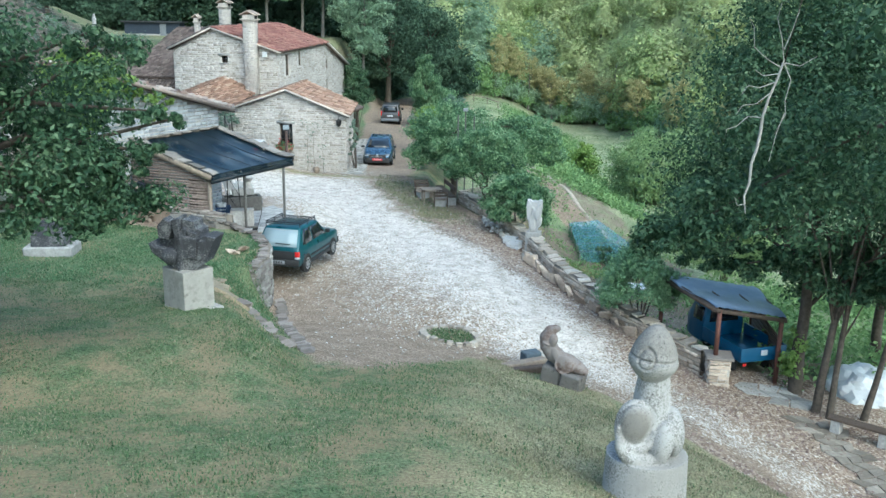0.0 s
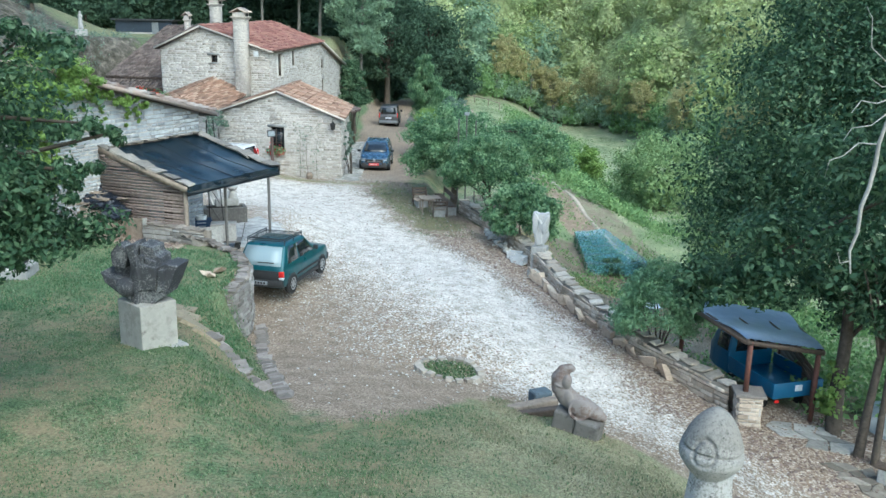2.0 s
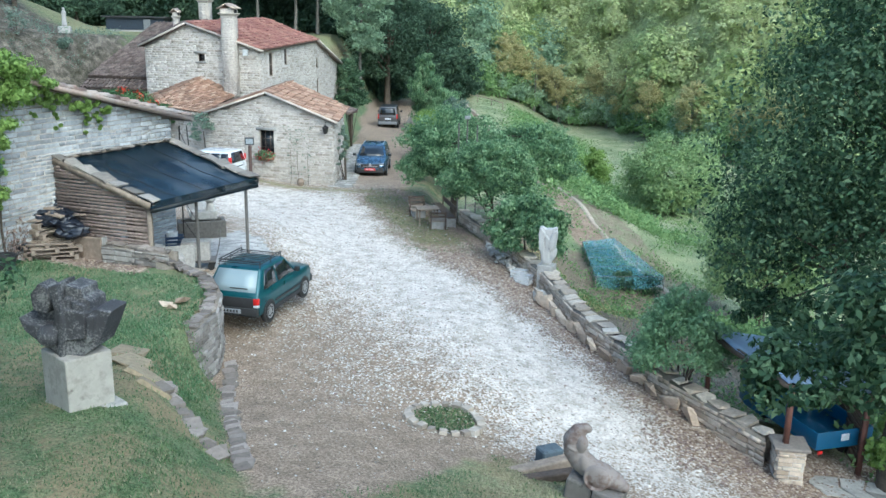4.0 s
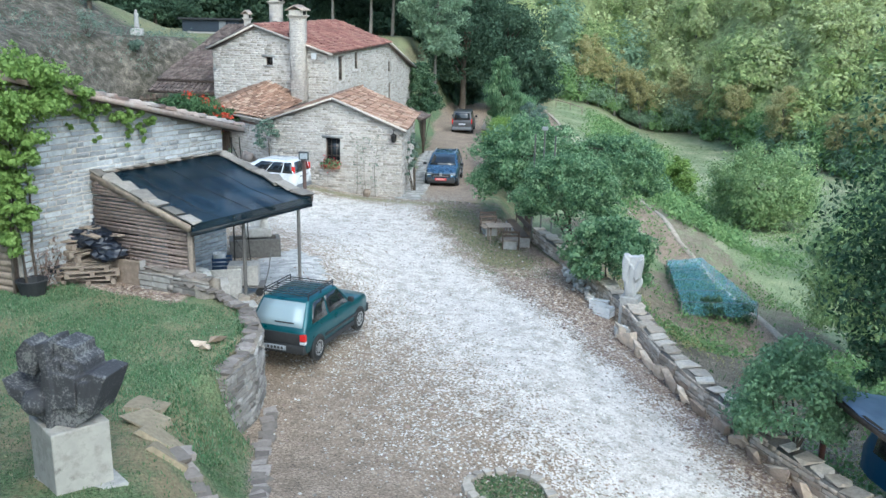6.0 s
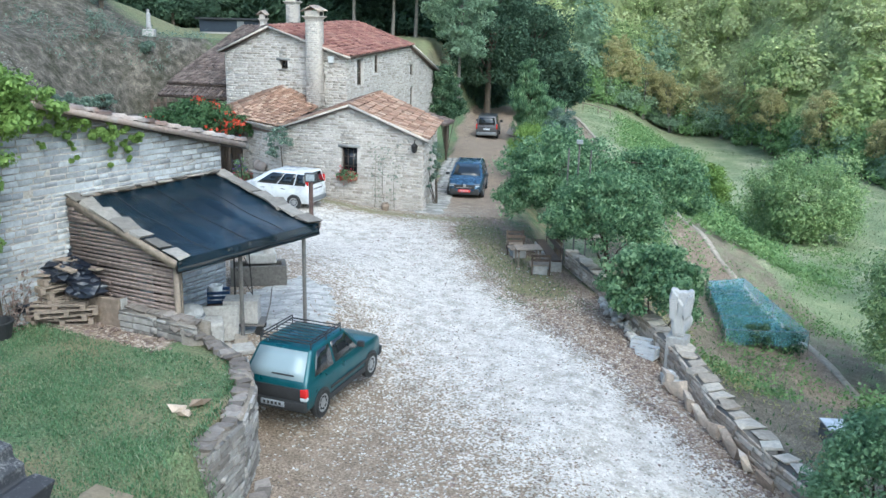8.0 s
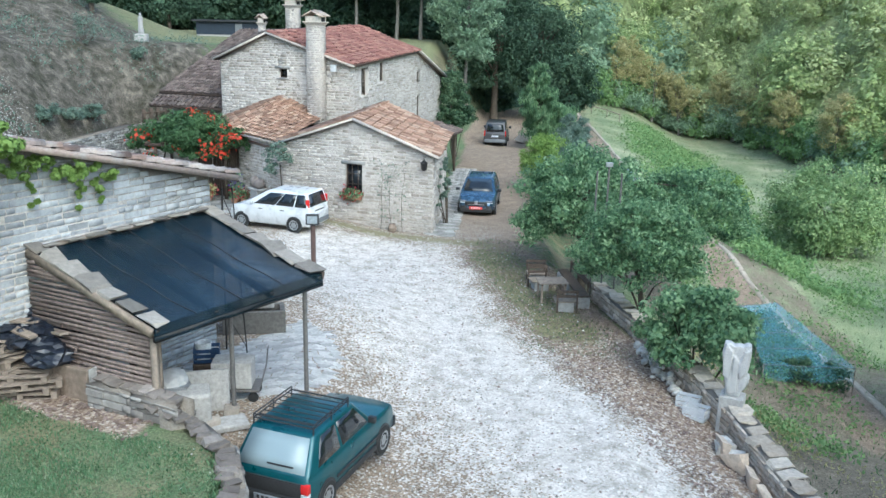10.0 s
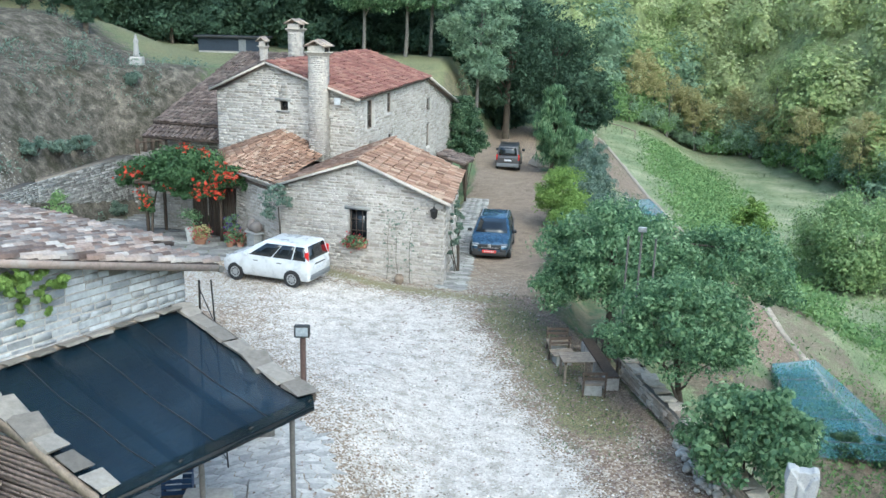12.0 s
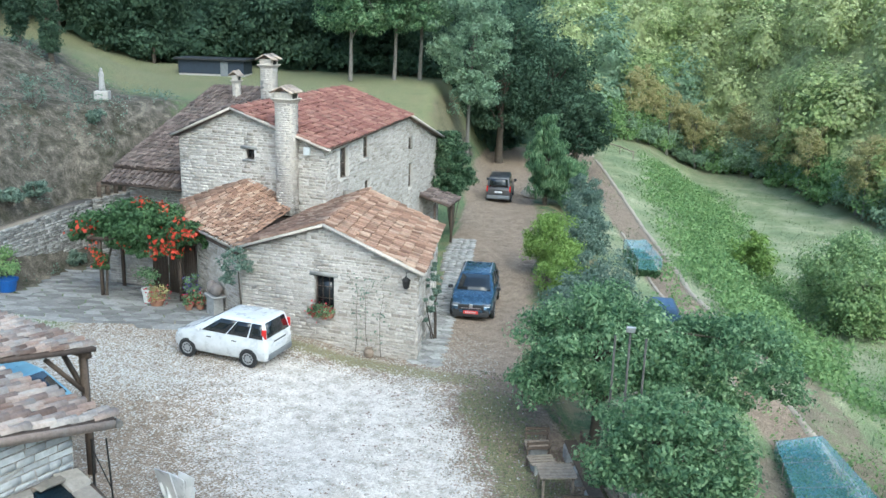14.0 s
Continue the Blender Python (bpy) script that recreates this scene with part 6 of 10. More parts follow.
def flat_leaves(name, x, y, size, label, mat):
    k = len(x)
    at = np.stack([x, y, height(x, y) + rng.uniform(0.01, 0.04, k)], -1)
    tagged(part(name, Soup().add(leaves(at, np.tile([0, 0, 2.0], (k, 1)), size, 1.2), LEAF_Q), mat), label, "fallen leaves", "", "stuff")


px, py = scatter(90000, -13, 12, 13, 47, lambda x, y: np.clip(1.5 * sstep(1.9, 1.2, np.abs(x + 9.6)) * sstep(0.75, 0.35, np.abs(y - 25.85 - 0.3 * np.clip(-7.9 - x, 0, 5))) + 0.6 * sstep(2.4, 0.6, np.abs(x - wall_x(y) + 1.1)) * (y > 21.5) * (along(ROAD, x, y) > 0.0) + 0.6 * (np.abs(x - 7.4) < 2.8) * (y < 23) * (along(ROAD, x, y) > 0.3) * (x + (y - 18) * 0.62 > 3.6) + (0.025 + 0.22 * sstep(38, 43, y) * (0.3 + (wob(x, y, 1.4, 6) > 0.1))) * (x < wall_x(y)) * (y > 21) * (x > lawn_edge(y)), 0, 1))
flat_leaves("leaf_litter", px, py, 0.085, "brown fallen leaves along the wall and drive", DRIED)


def blades(name, x, y, h, label, mat, spread=0.05):
    """Grass tufts: each of three bent blades."""
    k = len(x)
    z = height(x, y) - 0.02
    out = []
    for _ in range(3):
        a = rng.uniform(0, 2 * math.pi, k)
        hh = h * rng.uniform(0.5, 1.3, k)
        lean = hh * rng.uniform(0.2, 0.9, k)
        w = hh * 0.13 + 0.006
        bx, by = x + rng.normal(0, spread, k), y + rng.normal(0, spread, k)
        dx, dy = np.cos(a), np.sin(a)
        p0 = np.stack([bx - dy * w, by + dx * w, z], -1)
        p1 = np.stack([bx + dy * w, by - dx * w, z], -1)
        p2 = np.stack([bx + dx * lean + dy * w * 0.3, by + dy * lean - dx * w * 0.3, z + hh], -1)
        p3 = np.stack([bx + dx * lean - dy * w * 0.3, by + dy * lean + dx * w * 0.3, z + hh], -1)
        out.append(np.stack([p0, p1, p2, p3], 1))
    tagged(part(name, Soup().add(np.concatenate(out), LEAF_Q), mat), label, "grass", "", "stuff")


def lawn_weight(x, y):
    on = (x < lawn_edge(y) - 0.1) | (y < yard_edge(x) + 0.3 + 0.7 * wob(x, y, 0.9))
    thin = 0.32 + 0.68 * sstep(-0.35, 0.45, wob(x, y, 1.7, 4) + 0.7 * wob(x, y, 0.6, 2))
    return on * thin * (along(ROAD, x, y) > 0.15) * (y < 25.3 + 0.25 * wob(x, y, 0.5) + 0.3 * np.clip(-7.9 - x, 0, 5)) * (x + (y - 18) * 0.62 < 3.2)


px, py = scatter(150000, -14, 8, 8.0, 27.5, lambda x, y: lawn_weight(x, y) * (1 - 0.72 * sstep(-1.5, 0.8, x)))
blades("lawn_grass", px, py, 0.040, "short patchy mown grass", BLADES)
px, py = scatter(58000, -12, 8, 8.0, 24.0, lambda x, y: lawn_weight(x, y) * sstep(-0.3, 0.4, wob(x, y, 1.9, 8) + 0.5 * wob(x, y, 0.7, 1)) * (0.04 + 0.96 * sstep(19.0, 15.0, y)))
sx2, sy2 = scatter(60000, -1.5, 6, 9.5, 20.5, lambda x, y: lawn_weight(x, y) * sstep(-1.2, 0.8, x) * 0.8)
px, py = np.concatenate([px, sx2]), np.concatenate([py, sy2])
blades("dry_grass", px, py, 0.034, "dry straw-coloured patches in the lawn", STRAW)
px, py = scatter(34000, -14, -5, 19.5, 27.5, lambda x, y: lawn_weight(x, y) * (x < lawn_edge(y) - 0.1) * (0.5 + 0.5 * (wob(x, y, 1.3, 5) > -0.2)))
blades("terrace_grass", px, py, 0.055, "longer lush grass of the upper lawn", TERRACE)
px, py = scatter(9000, -5, 0.5, 33, 47, lambda x, y: (np.abs(x - wall_x(y) + 1.7) < 1.3 + 0.4 * wob(x, y, 0.8)) * 0.8 * (y > 35))
blades("verge_grass", px, py, 0.05, "thin grass under the garden trees", BLADES)
px, py = scatter(30000, 0, 40, 26, 126, lambda x, y: (x > wall_x(y) + 1.2) * (along(TRACK, x, y) > 0.2) * np.clip(0.5 + 0.6 * wob(x, y, 4), 0.1, 1))
blades("field_grass", px, py, 0.12, "rough field grass", BLADES, 0.25)
fx, fy = scatter(22000, 2, 17, 56, 122, lambda x, y: sstep(6.2, 1.4, np.abs(x - 8.2 - (y - 60) * 0.02 + 1.3 * wob(x, y, 5) + 0.9 * wob(x, y, 1.6))) * (along(TRACK, x, y) > 0.5))
at = np.stack([fx, fy, height(fx, fy) + rng.uniform(0.05, 0.5, len(fx)) * (1.0 + 0.8 * wob(fx, fy, 1.9, 3))], -1)
tagged(part("bramble_bank", Soup().add(leaves(np.repeat(at, 4, 0) + rng.normal(0, 0.2, (len(fx) * 4, 3)), ball(len(fx) * 4) + [0, 0, 0.5], 0.24), LEAF_Q), FERN), "bank of bright green bracken and brambles", "undergrowth", "", "stuff")
gx2, gy2 = scatter(15000, 3, 18, 26, 72, lambda x, y: (x > wall_x(y) + 1.0) * sstep(-0.2, 0.5, wob(x, y, 3, 2)))
at = np.stack([gx2, gy2, height(gx2, gy2) + rng.uniform(0.03, 0.35, len(gx2))], -1)
tagged(part("garden_weeds", Soup().add(leaves(np.repeat(at, 4, 0) + rng.normal(0, 0.12, (len(gx2) * 4, 3)), ball(len(gx2) * 4), 0.13), LEAF_Q), FERN), "low weeds and vegetable rows behind the wall", "undergrowth", "", "stuff")
gx2, gy2 = scatter(9000, 2, 10, 26, 52, lambda x, y: (x > wall_x(y) + 0.6) * (x < wall_x(y) + 5.5) * sstep(-0.3, 0.5, wob(x, y, 1.5, 7)))
at = np.stack([gx2, gy2, height(gx2, gy2) + rng.uniform(0.02, 0.3, len(gx2))], -1)
tagged(part("dry_weeds", Soup().add(leaves(np.repeat(at, 3, 0) + rng.normal(0, 0.10, (len(gx2) * 3, 3)), ball(len(gx2) * 3), 0.10, 0.6), LEAF_Q), RUSSET), "dry yellow-brown weeds on the garden soil", "undergrowth", "", "stuff")
ux2, uy2 = scatter(2600, 8.5, 17, 22.5, 38, lambda x, y: 0.35 + 0.65 * (wob(x, y, 2.1, 3) > -0.2))
at = np.stack([ux2, uy2, height(ux2, uy2) + rng.uniform(0.05, 0.8, len(ux2))], -1)
tagged(part("oak_undergrowth", Soup().add(leaves(np.repeat(at, 7, 0) + rng.normal(0, 0.2, (len(ux2) * 7, 3)), ball(len(ux2) * 7) + [0, 0, 0.5], 0.17), LEAF_Q), FERN), "green undergrowth below the oaks", "undergrowth", "", "stuff")
bx2, by2 = scatter(2600, -34, -24.2, 40, 68, lambda x, y: sstep(-0.2, 0.6, wob(x, y, 2.3, 4)) * 0.8)
at = np.stack([bx2, by2, height(bx2, by2) + rng.uniform(0.03, 0.3, len(bx2))], -1)
tagged(part("bank_scrub", Soup().add(leaves(np.repeat(at, 7, 0) + rng.normal(0, 0.16, (len(bx2) * 7, 3)), ball(len(bx2) * 7), 0.15, 0.7), LEAF_Q), GREYLEAF), "sparse dull scrub on the dry bank", "undergrowth", "", "stuff")

# ---------------------------------------------------------------- vehicles
def paint(name, col, rough=0.28, metal=0.3):
    m, n, l, b = material(name, rough, metal, 0.5)
    co = n.new("ShaderNodeTexCoord").outputs["Object"]
    g = noise_tex(n, l, 3.0, 5, 0.6, co)
    r = ramp(n, [(0.35, tuple(v * 0.88 for v in col)), (0.7, tuple(min(1, v * 1.08 + 0.004) for v in col))])
    l.new(g.outputs[0], r.inputs[0])
    l.new(r.outputs[0], b.inputs["Base Color"])
    rr = ramp(n, [(0.3, (rough * 0.8,) * 3), (0.8, (min(1, rough * 1.9),) * 3)])
    l.new(g.outputs[0], rr.inputs[0])
    l.new(rr.outputs[0], b.inputs["Roughness"])
    b.inputs["Coat Weight"].default_value = 0.4
    return m


TYRE = plain("tyre_rubber", (0.022, 0.022, 0.022), 0.85, 0, 30)
STEEL = plain("dull_silver", (0.42, 0.43, 0.44), 0.4, 0.7, 30, 0.15)
TRIM = plain("black_plastic", (0.025, 0.026, 0.028), 0.6, 0, 30)
GREYTRIM = plain("grey_plastic", (0.16, 0.17, 0.18), 0.6, 0, 30)
CARGLASS, _n, _l, _b = material("car_glass", 0.05, 0, 0.7)
_b.inputs["Base Color"].default_value = (0.012, 0.015, 0.018, 1)
# Rear glass: the reflected sky is put into its pale base colour.
PALEGLASS, _n, _l, _b = material("sky_pale_car_glass", 0.3, 0, 0.5)
_b.inputs["Base Color"].default_value = (0.24, 0.30, 0.32, 1)
LAMP_CLEAR, _n, _l, _b = material("lamp_glass", 0.08, 0.2, 0.8)
_b.inputs["Base Color"].default_value = (0.62, 0.66, 0.70, 1)
LAMP_RED, _n, _l, _b = material("red_lamp", 0.15, 0, 0.7)
_b.inputs["Base Color"].default_value = (0.50, 0.02, 0.02, 1)
PLATE_W = plain("pale_plate", (0.55, 0.57, 0.60), 0.5)
PLATE_R = plain("red_plate", (0.65, 0.06, 0.05), 0.5)


def softened(bm, width=0.03, seg=2, angle=35):
    es = [e for e in bm.edges if len(e.link_faces) == 2 and e.calc_face_angle() > radians(angle)]
    bmesh.ops.bevel(bm, geom=es, offset=width, segments=seg, profile=0.6, affect="EDGES", clamp_overlap=True)
    return bm


def smooth_part(name, bm, mat, parent, label="", angle=35):
    ob = part(name, bm, mat, parent, label)
    smooth_all(ob.data, angle)
    return ob


def panel(corners, out, inset=(0.06, 0.06, 0.06, 0.06), lift=0.006, n=4):
    """A pane laid on a four-cornered face, inset from its edges (left, right, low, high)."""
    c = [np.array(p, float) for p in corners]
    l_, r_, b_, t_ = inset

    def at(u, v):
        return (c[0] * (1 - u) + c[1] * u) * (1 - v) + (c[3] * (1 - u) + c[2] * u) * v

    nrm = np.cross(c[1] - c[0], c[3] - c[0])
    nrm /= np.linalg.norm(nrm)
    if np.dot(nrm, out) < 0:
        nrm = -nrm
    us, vs = np.linspace(l_, 1 - r_, n), np.linspace(b_, 1 - t_, n)
    s = Soup()
    g = np.array([[at(u, v) for u in us] for v in vs])
    f, k = (g + nrm * lift).reshape(-1, 3), (g - nrm * 0.004).reshape(-1, 3)
    i = (np.arange(n - 1)[:, None] * n + np.arange(n - 1)[None]).ravel()
    q = np.stack([i, i + 1, i + 1 + n, i + n], -1)
    rim = [a for a in range(n)] + [n * a + n - 1 for a in range(1, n)] + [n * (n - 1) + a for a in range(n - 2, -1, -1)] + [n * a for a in range(n - 2, 0, -1)]
    m = len(rim)
    side = [(rim[a], rim[a] + n * n, rim[(a + 1) % m] + n * n, rim[(a + 1) % m]) for a in range(m)]
    s.add(np.concatenate([f, k]), np.concatenate([q, np.array(side)]))
    return s


def wheel_parts(parent, x, y, r, w, name="wheel", rim_mat=None):
    """Tyre with a dished rim of five slots; the outer side faces away from the car's middle line."""
    s = 1 if y > 0 else -1
    m = pose(x, y, r, 90 * -s, 0, 0)
    bm = lathe([(r * 0.62, -w / 2), (r * 0.92, -w / 2), (r, -w * 0.3), (r, w * 0.3), (r * 0.92, w / 2), (r * 0.66, w / 2), (r * 0.62, w * 0.35)], 24)
    bmesh.ops.transform(bm, matrix=m, verts=bm.verts)
    t = smooth_part(name, bm, TYRE, parent, "black tyre", 50)
    bm = lathe([(r * 0.66, w * 0.30), (r * 0.68, w * 0.50), (r * 0.60, w * 0.46), (r * 0.30, w * 0.40), (r * 0.16, w * 0.50), (0.01, w * 0.50)], 20)
    bmesh.ops.transform(bm, matrix=m, verts=bm.verts)
    smooth_part("rim", bm, rim_mat or STEEL, t, "silver wheel rim", 40)
    for k in range(8):
        a = 2 * math.pi * k / 8
        b2 = bm_box(bmesh.new(), -0.02, 0.02, -0.035, 0.035, 0, 0.006, 0, 1, m @ pose(r * 0.44 * math.cos(a), r * 0.44 * math.sin(a), w * 0.425, 0, 0, math.degrees(a)))
        part("slot", b2, TRIM, t)
    return t


def car(name, at, turn, label, body, L, W, zb, line, cabin, wheels, paint_mat, glass=None, tilt=(0, 0), lower=None, category="car", side_panes=None, rear_inset=(0.09, 0.09, 0.1, 0.12), front_inset=(0.07, 0.07, 0.08, 0.08)):
    """A vehicle, front to +x. line: (x, shoulder height, half width, nose tuck) along the body;
    cabin: belt x0, x1, half width, height; roof x0, x1, half width, height."""
    t = thing(name, at, label, category)
    t.matrix_basis = pose(*at, tilt[0], tilt[1], turn)
    secs = []
    for x, z, h, low in line:
        zz = zb + low
        secs.append([(x, -h * 0.90, zz), (x, -h * 0.985, zz + 0.10), (x, -h, zz + (z - zz) * 0.55), (x, -h * 0.985, z - 0.10), (x, -h * 0.93, z - 0.015), (x, -h * 0.5, z + 0.018), (x, 0, z + 0.026),
                     (x, h * 0.5, z + 0.018), (x, h * 0.93, z - 0.015), (x, h * 0.985, z - 0.10), (x, h, zz + (z - zz) * 0.55), (x, h * 0.985, zz + 0.10), (x, h * 0.90, zz)])
    smooth_part("body", softened(loft(secs), 0.02, 2, 40), paint_mat, t, "", 45)
    bx0, bx1, bh, bz, rx0, rx1, rh, rz = cabin
    bot = [(bx0, -bh, bz), (bx1, -bh * 0.96, bz), (bx1, bh * 0.96, bz), (bx0, bh, bz)]
    top = [(rx0, -rh, rz - 0.02), (rx1, -rh * 0.97, rz - 0.03), (rx1, rh * 0.97, rz - 0.03), (rx0, rh, rz - 0.02)]
    bm = bmesh.new()
    mx_ = rx0 * 0.45 + rx1 * 0.55
    vb, vt = [bm.verts.new(p) for p in bot], [bm.verts.new(p) for p in top]
    vm = [bm.verts.new((mx_, s_ * rh * f_, rz + c_)) for s_, f_, c_ in ((-1, 0.985, -0.025), (-1, 0.6, 0.03), (1, 0.6, 0.03), (1, 0.985, -0.025))]
    bm.faces.new((vb[0], vb[1], vt[1], vm[0], vt[0]))
    bm.faces.new((vb[1], vb[2], vt[2], vt[1]))
    bm.faces.new((vb[2], vb[3], vt[3], vm[3], vt[2]))
    bm.faces.new((vb[3], vb[0], vt[0], vt[3]))
    bm.faces.new((vt[0], vm[0], vm[1], vm[2], vm[3], vt[3]))
    bm.faces.new((vm[0], vt[1], vt[2], vm[3], vm[2], vm[1]))
    bmesh.ops.recalc_face_normals(bm, faces=bm.faces)
    es = [e for e in bm.edges if not e.is_boundary]
    bmesh.ops.bevel(bm, geom=es, offset=0.07, segments=3, profile=0.5, affect="EDGES")
    smooth_part("roof", bm, paint_mat, t, "", 50)
    g = glass or CARGLASS
    part("windscreen", panel([bot[1], bot[2], top[2], top[1]], (1, 0, 0.4), front_inset), CARGLASS, t, "dark windscreen glass")
    part("rear_window", panel([bot[3], bot[0], top[0], top[3]], (-1, 0, 0.4), rear_inset), g, t, "rear window glass")
    for sgn in (-1, 1):
        a, b, c, d = (bot[0], bot[1], top[1], top[0]) if sgn < 0 else (bot[3], bot[2], top[2], top[3])
        for u0, u1 in side_panes or ((0.06, 0.34), (0.38, 0.62), (0.66, 0.90)):
            part("side_window", panel([a, b, c, d], (0, sgn, 0.3), (u0, 1 - u1, 0.07, 0.14)), CARGLASS, t, "dark side window")
    for x, r, w in wheels:
        for sgn in (-1, 1):
            hw = float(np.interp(x, [s[0] for s in line], [s[2] for s in line]))
            arch = lathe([(r * 1.10, -0.05), (r * 1.10, 0.012), (0.02, 0.012)], 22)
            bmesh.ops.transform(arch, matrix=pose(x, sgn * (hw - 0.003), r * 1.02, -90 * sgn, 0, 0), verts=arch.verts)
            part("wheel_arch", arch, TRIM, t, "dark wheel arch")
            wheel_parts(t, x, sgn * (hw - w * 0.34), r, w)
    return t


def block(parent, name, mat, x0, x1, y0, y1, z0, z1, label="", bevel=0.015):
    return smooth_part(name, box_bm(x0, x1, y0, y1, z0, z1, bevel, 2), mat, parent, label)


# old green hatchback
GREEN = paint("teal_green_paint", (0.004, 0.073, 0.090), 0.3)
z0 = on_ground(-5.7, 27.7)
hatch = car("hatchback_car", (-5.50, 27.25, z0 + 0.0), 77.5, "small boxy teal-green hatchback with a black roof rack", None, 3.38, 1.46, 0.25,
            [(-1.66, 0.78, 0.68, 0.10), (-1.60, 0.88, 0.72, 0.0), (-0.9, 0.88, 0.735, 0.0), (0.6, 0.87, 0.735, 0.0), (1.2, 0.83, 0.725, 0.0), (1.58, 0.79, 0.70, 0.0), (1.66, 0.72, 0.66, 0.08)],
            (-1.64, 0.72, 0.715, 0.86, -1.22, 0.14, 0.595, 1.43), [(-1.08, 0.28, 0.17), (1.08, 0.28, 0.17)], GREEN, PALEGLASS, side_panes=((0.13, 0.46), (0.50, 0.92)), rear_inset=(0.06, 0.06, 0.05, 0.10))
block(hatch, "rear_bumper", TRIM, -1.72, -1.56, -0.70, 0.70, 0.30, 0.50, "black bumper")
block(hatch, "front_bumper", TRIM, 1.56, 1.73, -0.69, 0.69, 0.30, 0.50, "black bumper")
block(hatch, "tailgate_panel", TRIM, -1.678, -1.62, -0.66, 0.66, 0.50, 0.76, "dark lower tailgate")
for s in (-1, 1):
    block(hatch, "tail_lamp", LAMP_RED, -1.70, -1.60, s * 0.66 - 0.07, s * 0.66 + 0.07, 0.60, 0.76, "red tail lamp")
    block(hatch, "reversing_lamp", LAMP_CLEAR, -1.702, -1.60, s * 0.66 - 0.07, s * 0.66 + 0.07, 0.53, 0.592, "clear reversing lamp")
    block(hatch, "door_trim", TRIM, -0.75, 1.3, s * 0.742 - 0.012, s * 0.742 + 0.012, 0.44, 0.50, "black rubbing strip")
    block(hatch, "sill", TRIM, -0.8, 0.78, s * 0.715 - 0.03, s * 0.715 + 0.03, 0.22, 0.34, "dark sill")
    block(hatch, "mirror", TRIM, 0.42, 0.52, s * 0.80 - 0.07, s * 0.80 + 0.07, 0.92, 1.04, "black mirror")
    block(hatch, "headlamp", LAMP_CLEAR, 1.62, 1.68, s * 0.52 - 0.12, s * 0.52 + 0.12, 0.56, 0.70, "square headlamp")
block(hatch, "number_plate", plain("grey_plate", (0.24, 0.26, 0.285), 0.6), -1.735, -1.715, -0.26, 0.26, 0.36, 0.47, "grey plate with dark bars", 0.004)
for k in range(5):
    block(hatch, "plate_bar", TRIM, -1.739, -1.734, -0.19 + k * 0.085, -0.14 + k * 0.085, 0.385, 0.445, "", 0)
block(hatch, "wiper", TRIM, -1.60, -1.57, -0.40, 0.08, 0.955, 0.975, "rear wiper", 0.004)
rack = Soup()
zr = 1.50
for p, q in [((-1.2, -0.56, zr), (0.0, -0.56, zr)), ((-1.2, 0.56, zr), (0.0, 0.56, zr)), ((-1.2, -0.56, zr), (-1.2, 0.56, zr)), ((0.0, -0.56, zr), (0.0, 0.56, zr)), ((-1.2, -0.56, zr + 0.06), (-1.2, 0.56, zr + 0.06)), ((-1.2, -0.56, zr + 0.06), (0.0, -0.56, zr + 0.06)), ((-1.2, 0.56, zr + 0.06), (0.0, 0.56, zr + 0.06))]:
    tube(rack, [p, q], 0.014, 6)
for k in range(1, 8):
    x = -1.2 + 1.2 * k / 8
    tube(rack, [(x, -0.56, zr), (x, 0.56, zr)], 0.010, 6)
for x in (-1.2, -0.6, 0.0):
    for s in (-1, 1):
        tube(rack, [(x, s * 0.56, 1.38), (x, s * 0.56, zr + 0.06)], 0.013, 6)
part("roof_rack", rack, TRIM, hatch, "black tubular roof rack")

# white small family car
WHITE = paint("white_paint", (0.60, 0.61, 0.615), 0.25, 0.0)
zf = on_ground(-12.6, 45.45)
fam = car("compact_car", (-12.62, 45.5, zf), 168.5, "clean white compact five-door car parked before the house", None, 3.65, 1.64, 0.22,
          [(-1.80, 0.86, 0.70, 0.12), (-1.72, 0.98, 0.78, 0.02), (-1.0, 1.0, 0.81, 0.0), (0.4, 0.97, 0.815, 0.0), (1.1, 0.95, 0.80, 0.0), (1.55, 0.84, 0.74, 0.0), (1.78, 0.66, 0.62, 0.06)],
          (-1.76, 1.12, 0.80, 0.95, -1.60, 0.06, 0.655, 1.55), [(-1.12, 0.295, 0.18), (1.18, 0.295, 0.18)], WHITE, side_panes=((0.03, 0.215), (0.235, 0.505), (0.52, 0.85)))
block(fam, "rear_bumper", GREYTRIM, -1.83, -1.62, -0.68, 0.68, 0.32, 0.50, "grey lower bumper")
for s in (-1, 1):
    block(fam, "tail_lamp", LAMP_RED, -1.745, -1.60, s * 0.715 - 0.055, s * 0.715 + 0.045, 0.96, 1.30, "tall red tail lamp", 0.03)
    block(fam, "mirror", WHITE, 0.62, 0.74, s * 0.88 - 0.08, s * 0.88 + 0.08, 0.98, 1.10, "white mirror")
    for x in (-0.62, 0.32):
        block(fam, "door_handle", TRIM, x - 0.09, x + 0.09, s * 0.815 - 0.015, s * 0.815 + 0.015, 0.80, 0.83, "black handle", 0.008)
    block(fam, "headlamp", LAMP_CLEAR, 1.42, 1.62, s * 0.58 - 0.12, s * 0.58 + 0.12, 0.68, 0.84, "headlamp", 0.03)
block(fam, "tailgate_grip", TRIM, -1.805, -1.76, -0.36, 0.36, 0.80, 0.86, "dark grip above the plate")
block(fam, "number_plate", PLATE_W, -1.812, -1.79, -0.26, 0.26, 0.64, 0.75, "pale plate", 0.004)

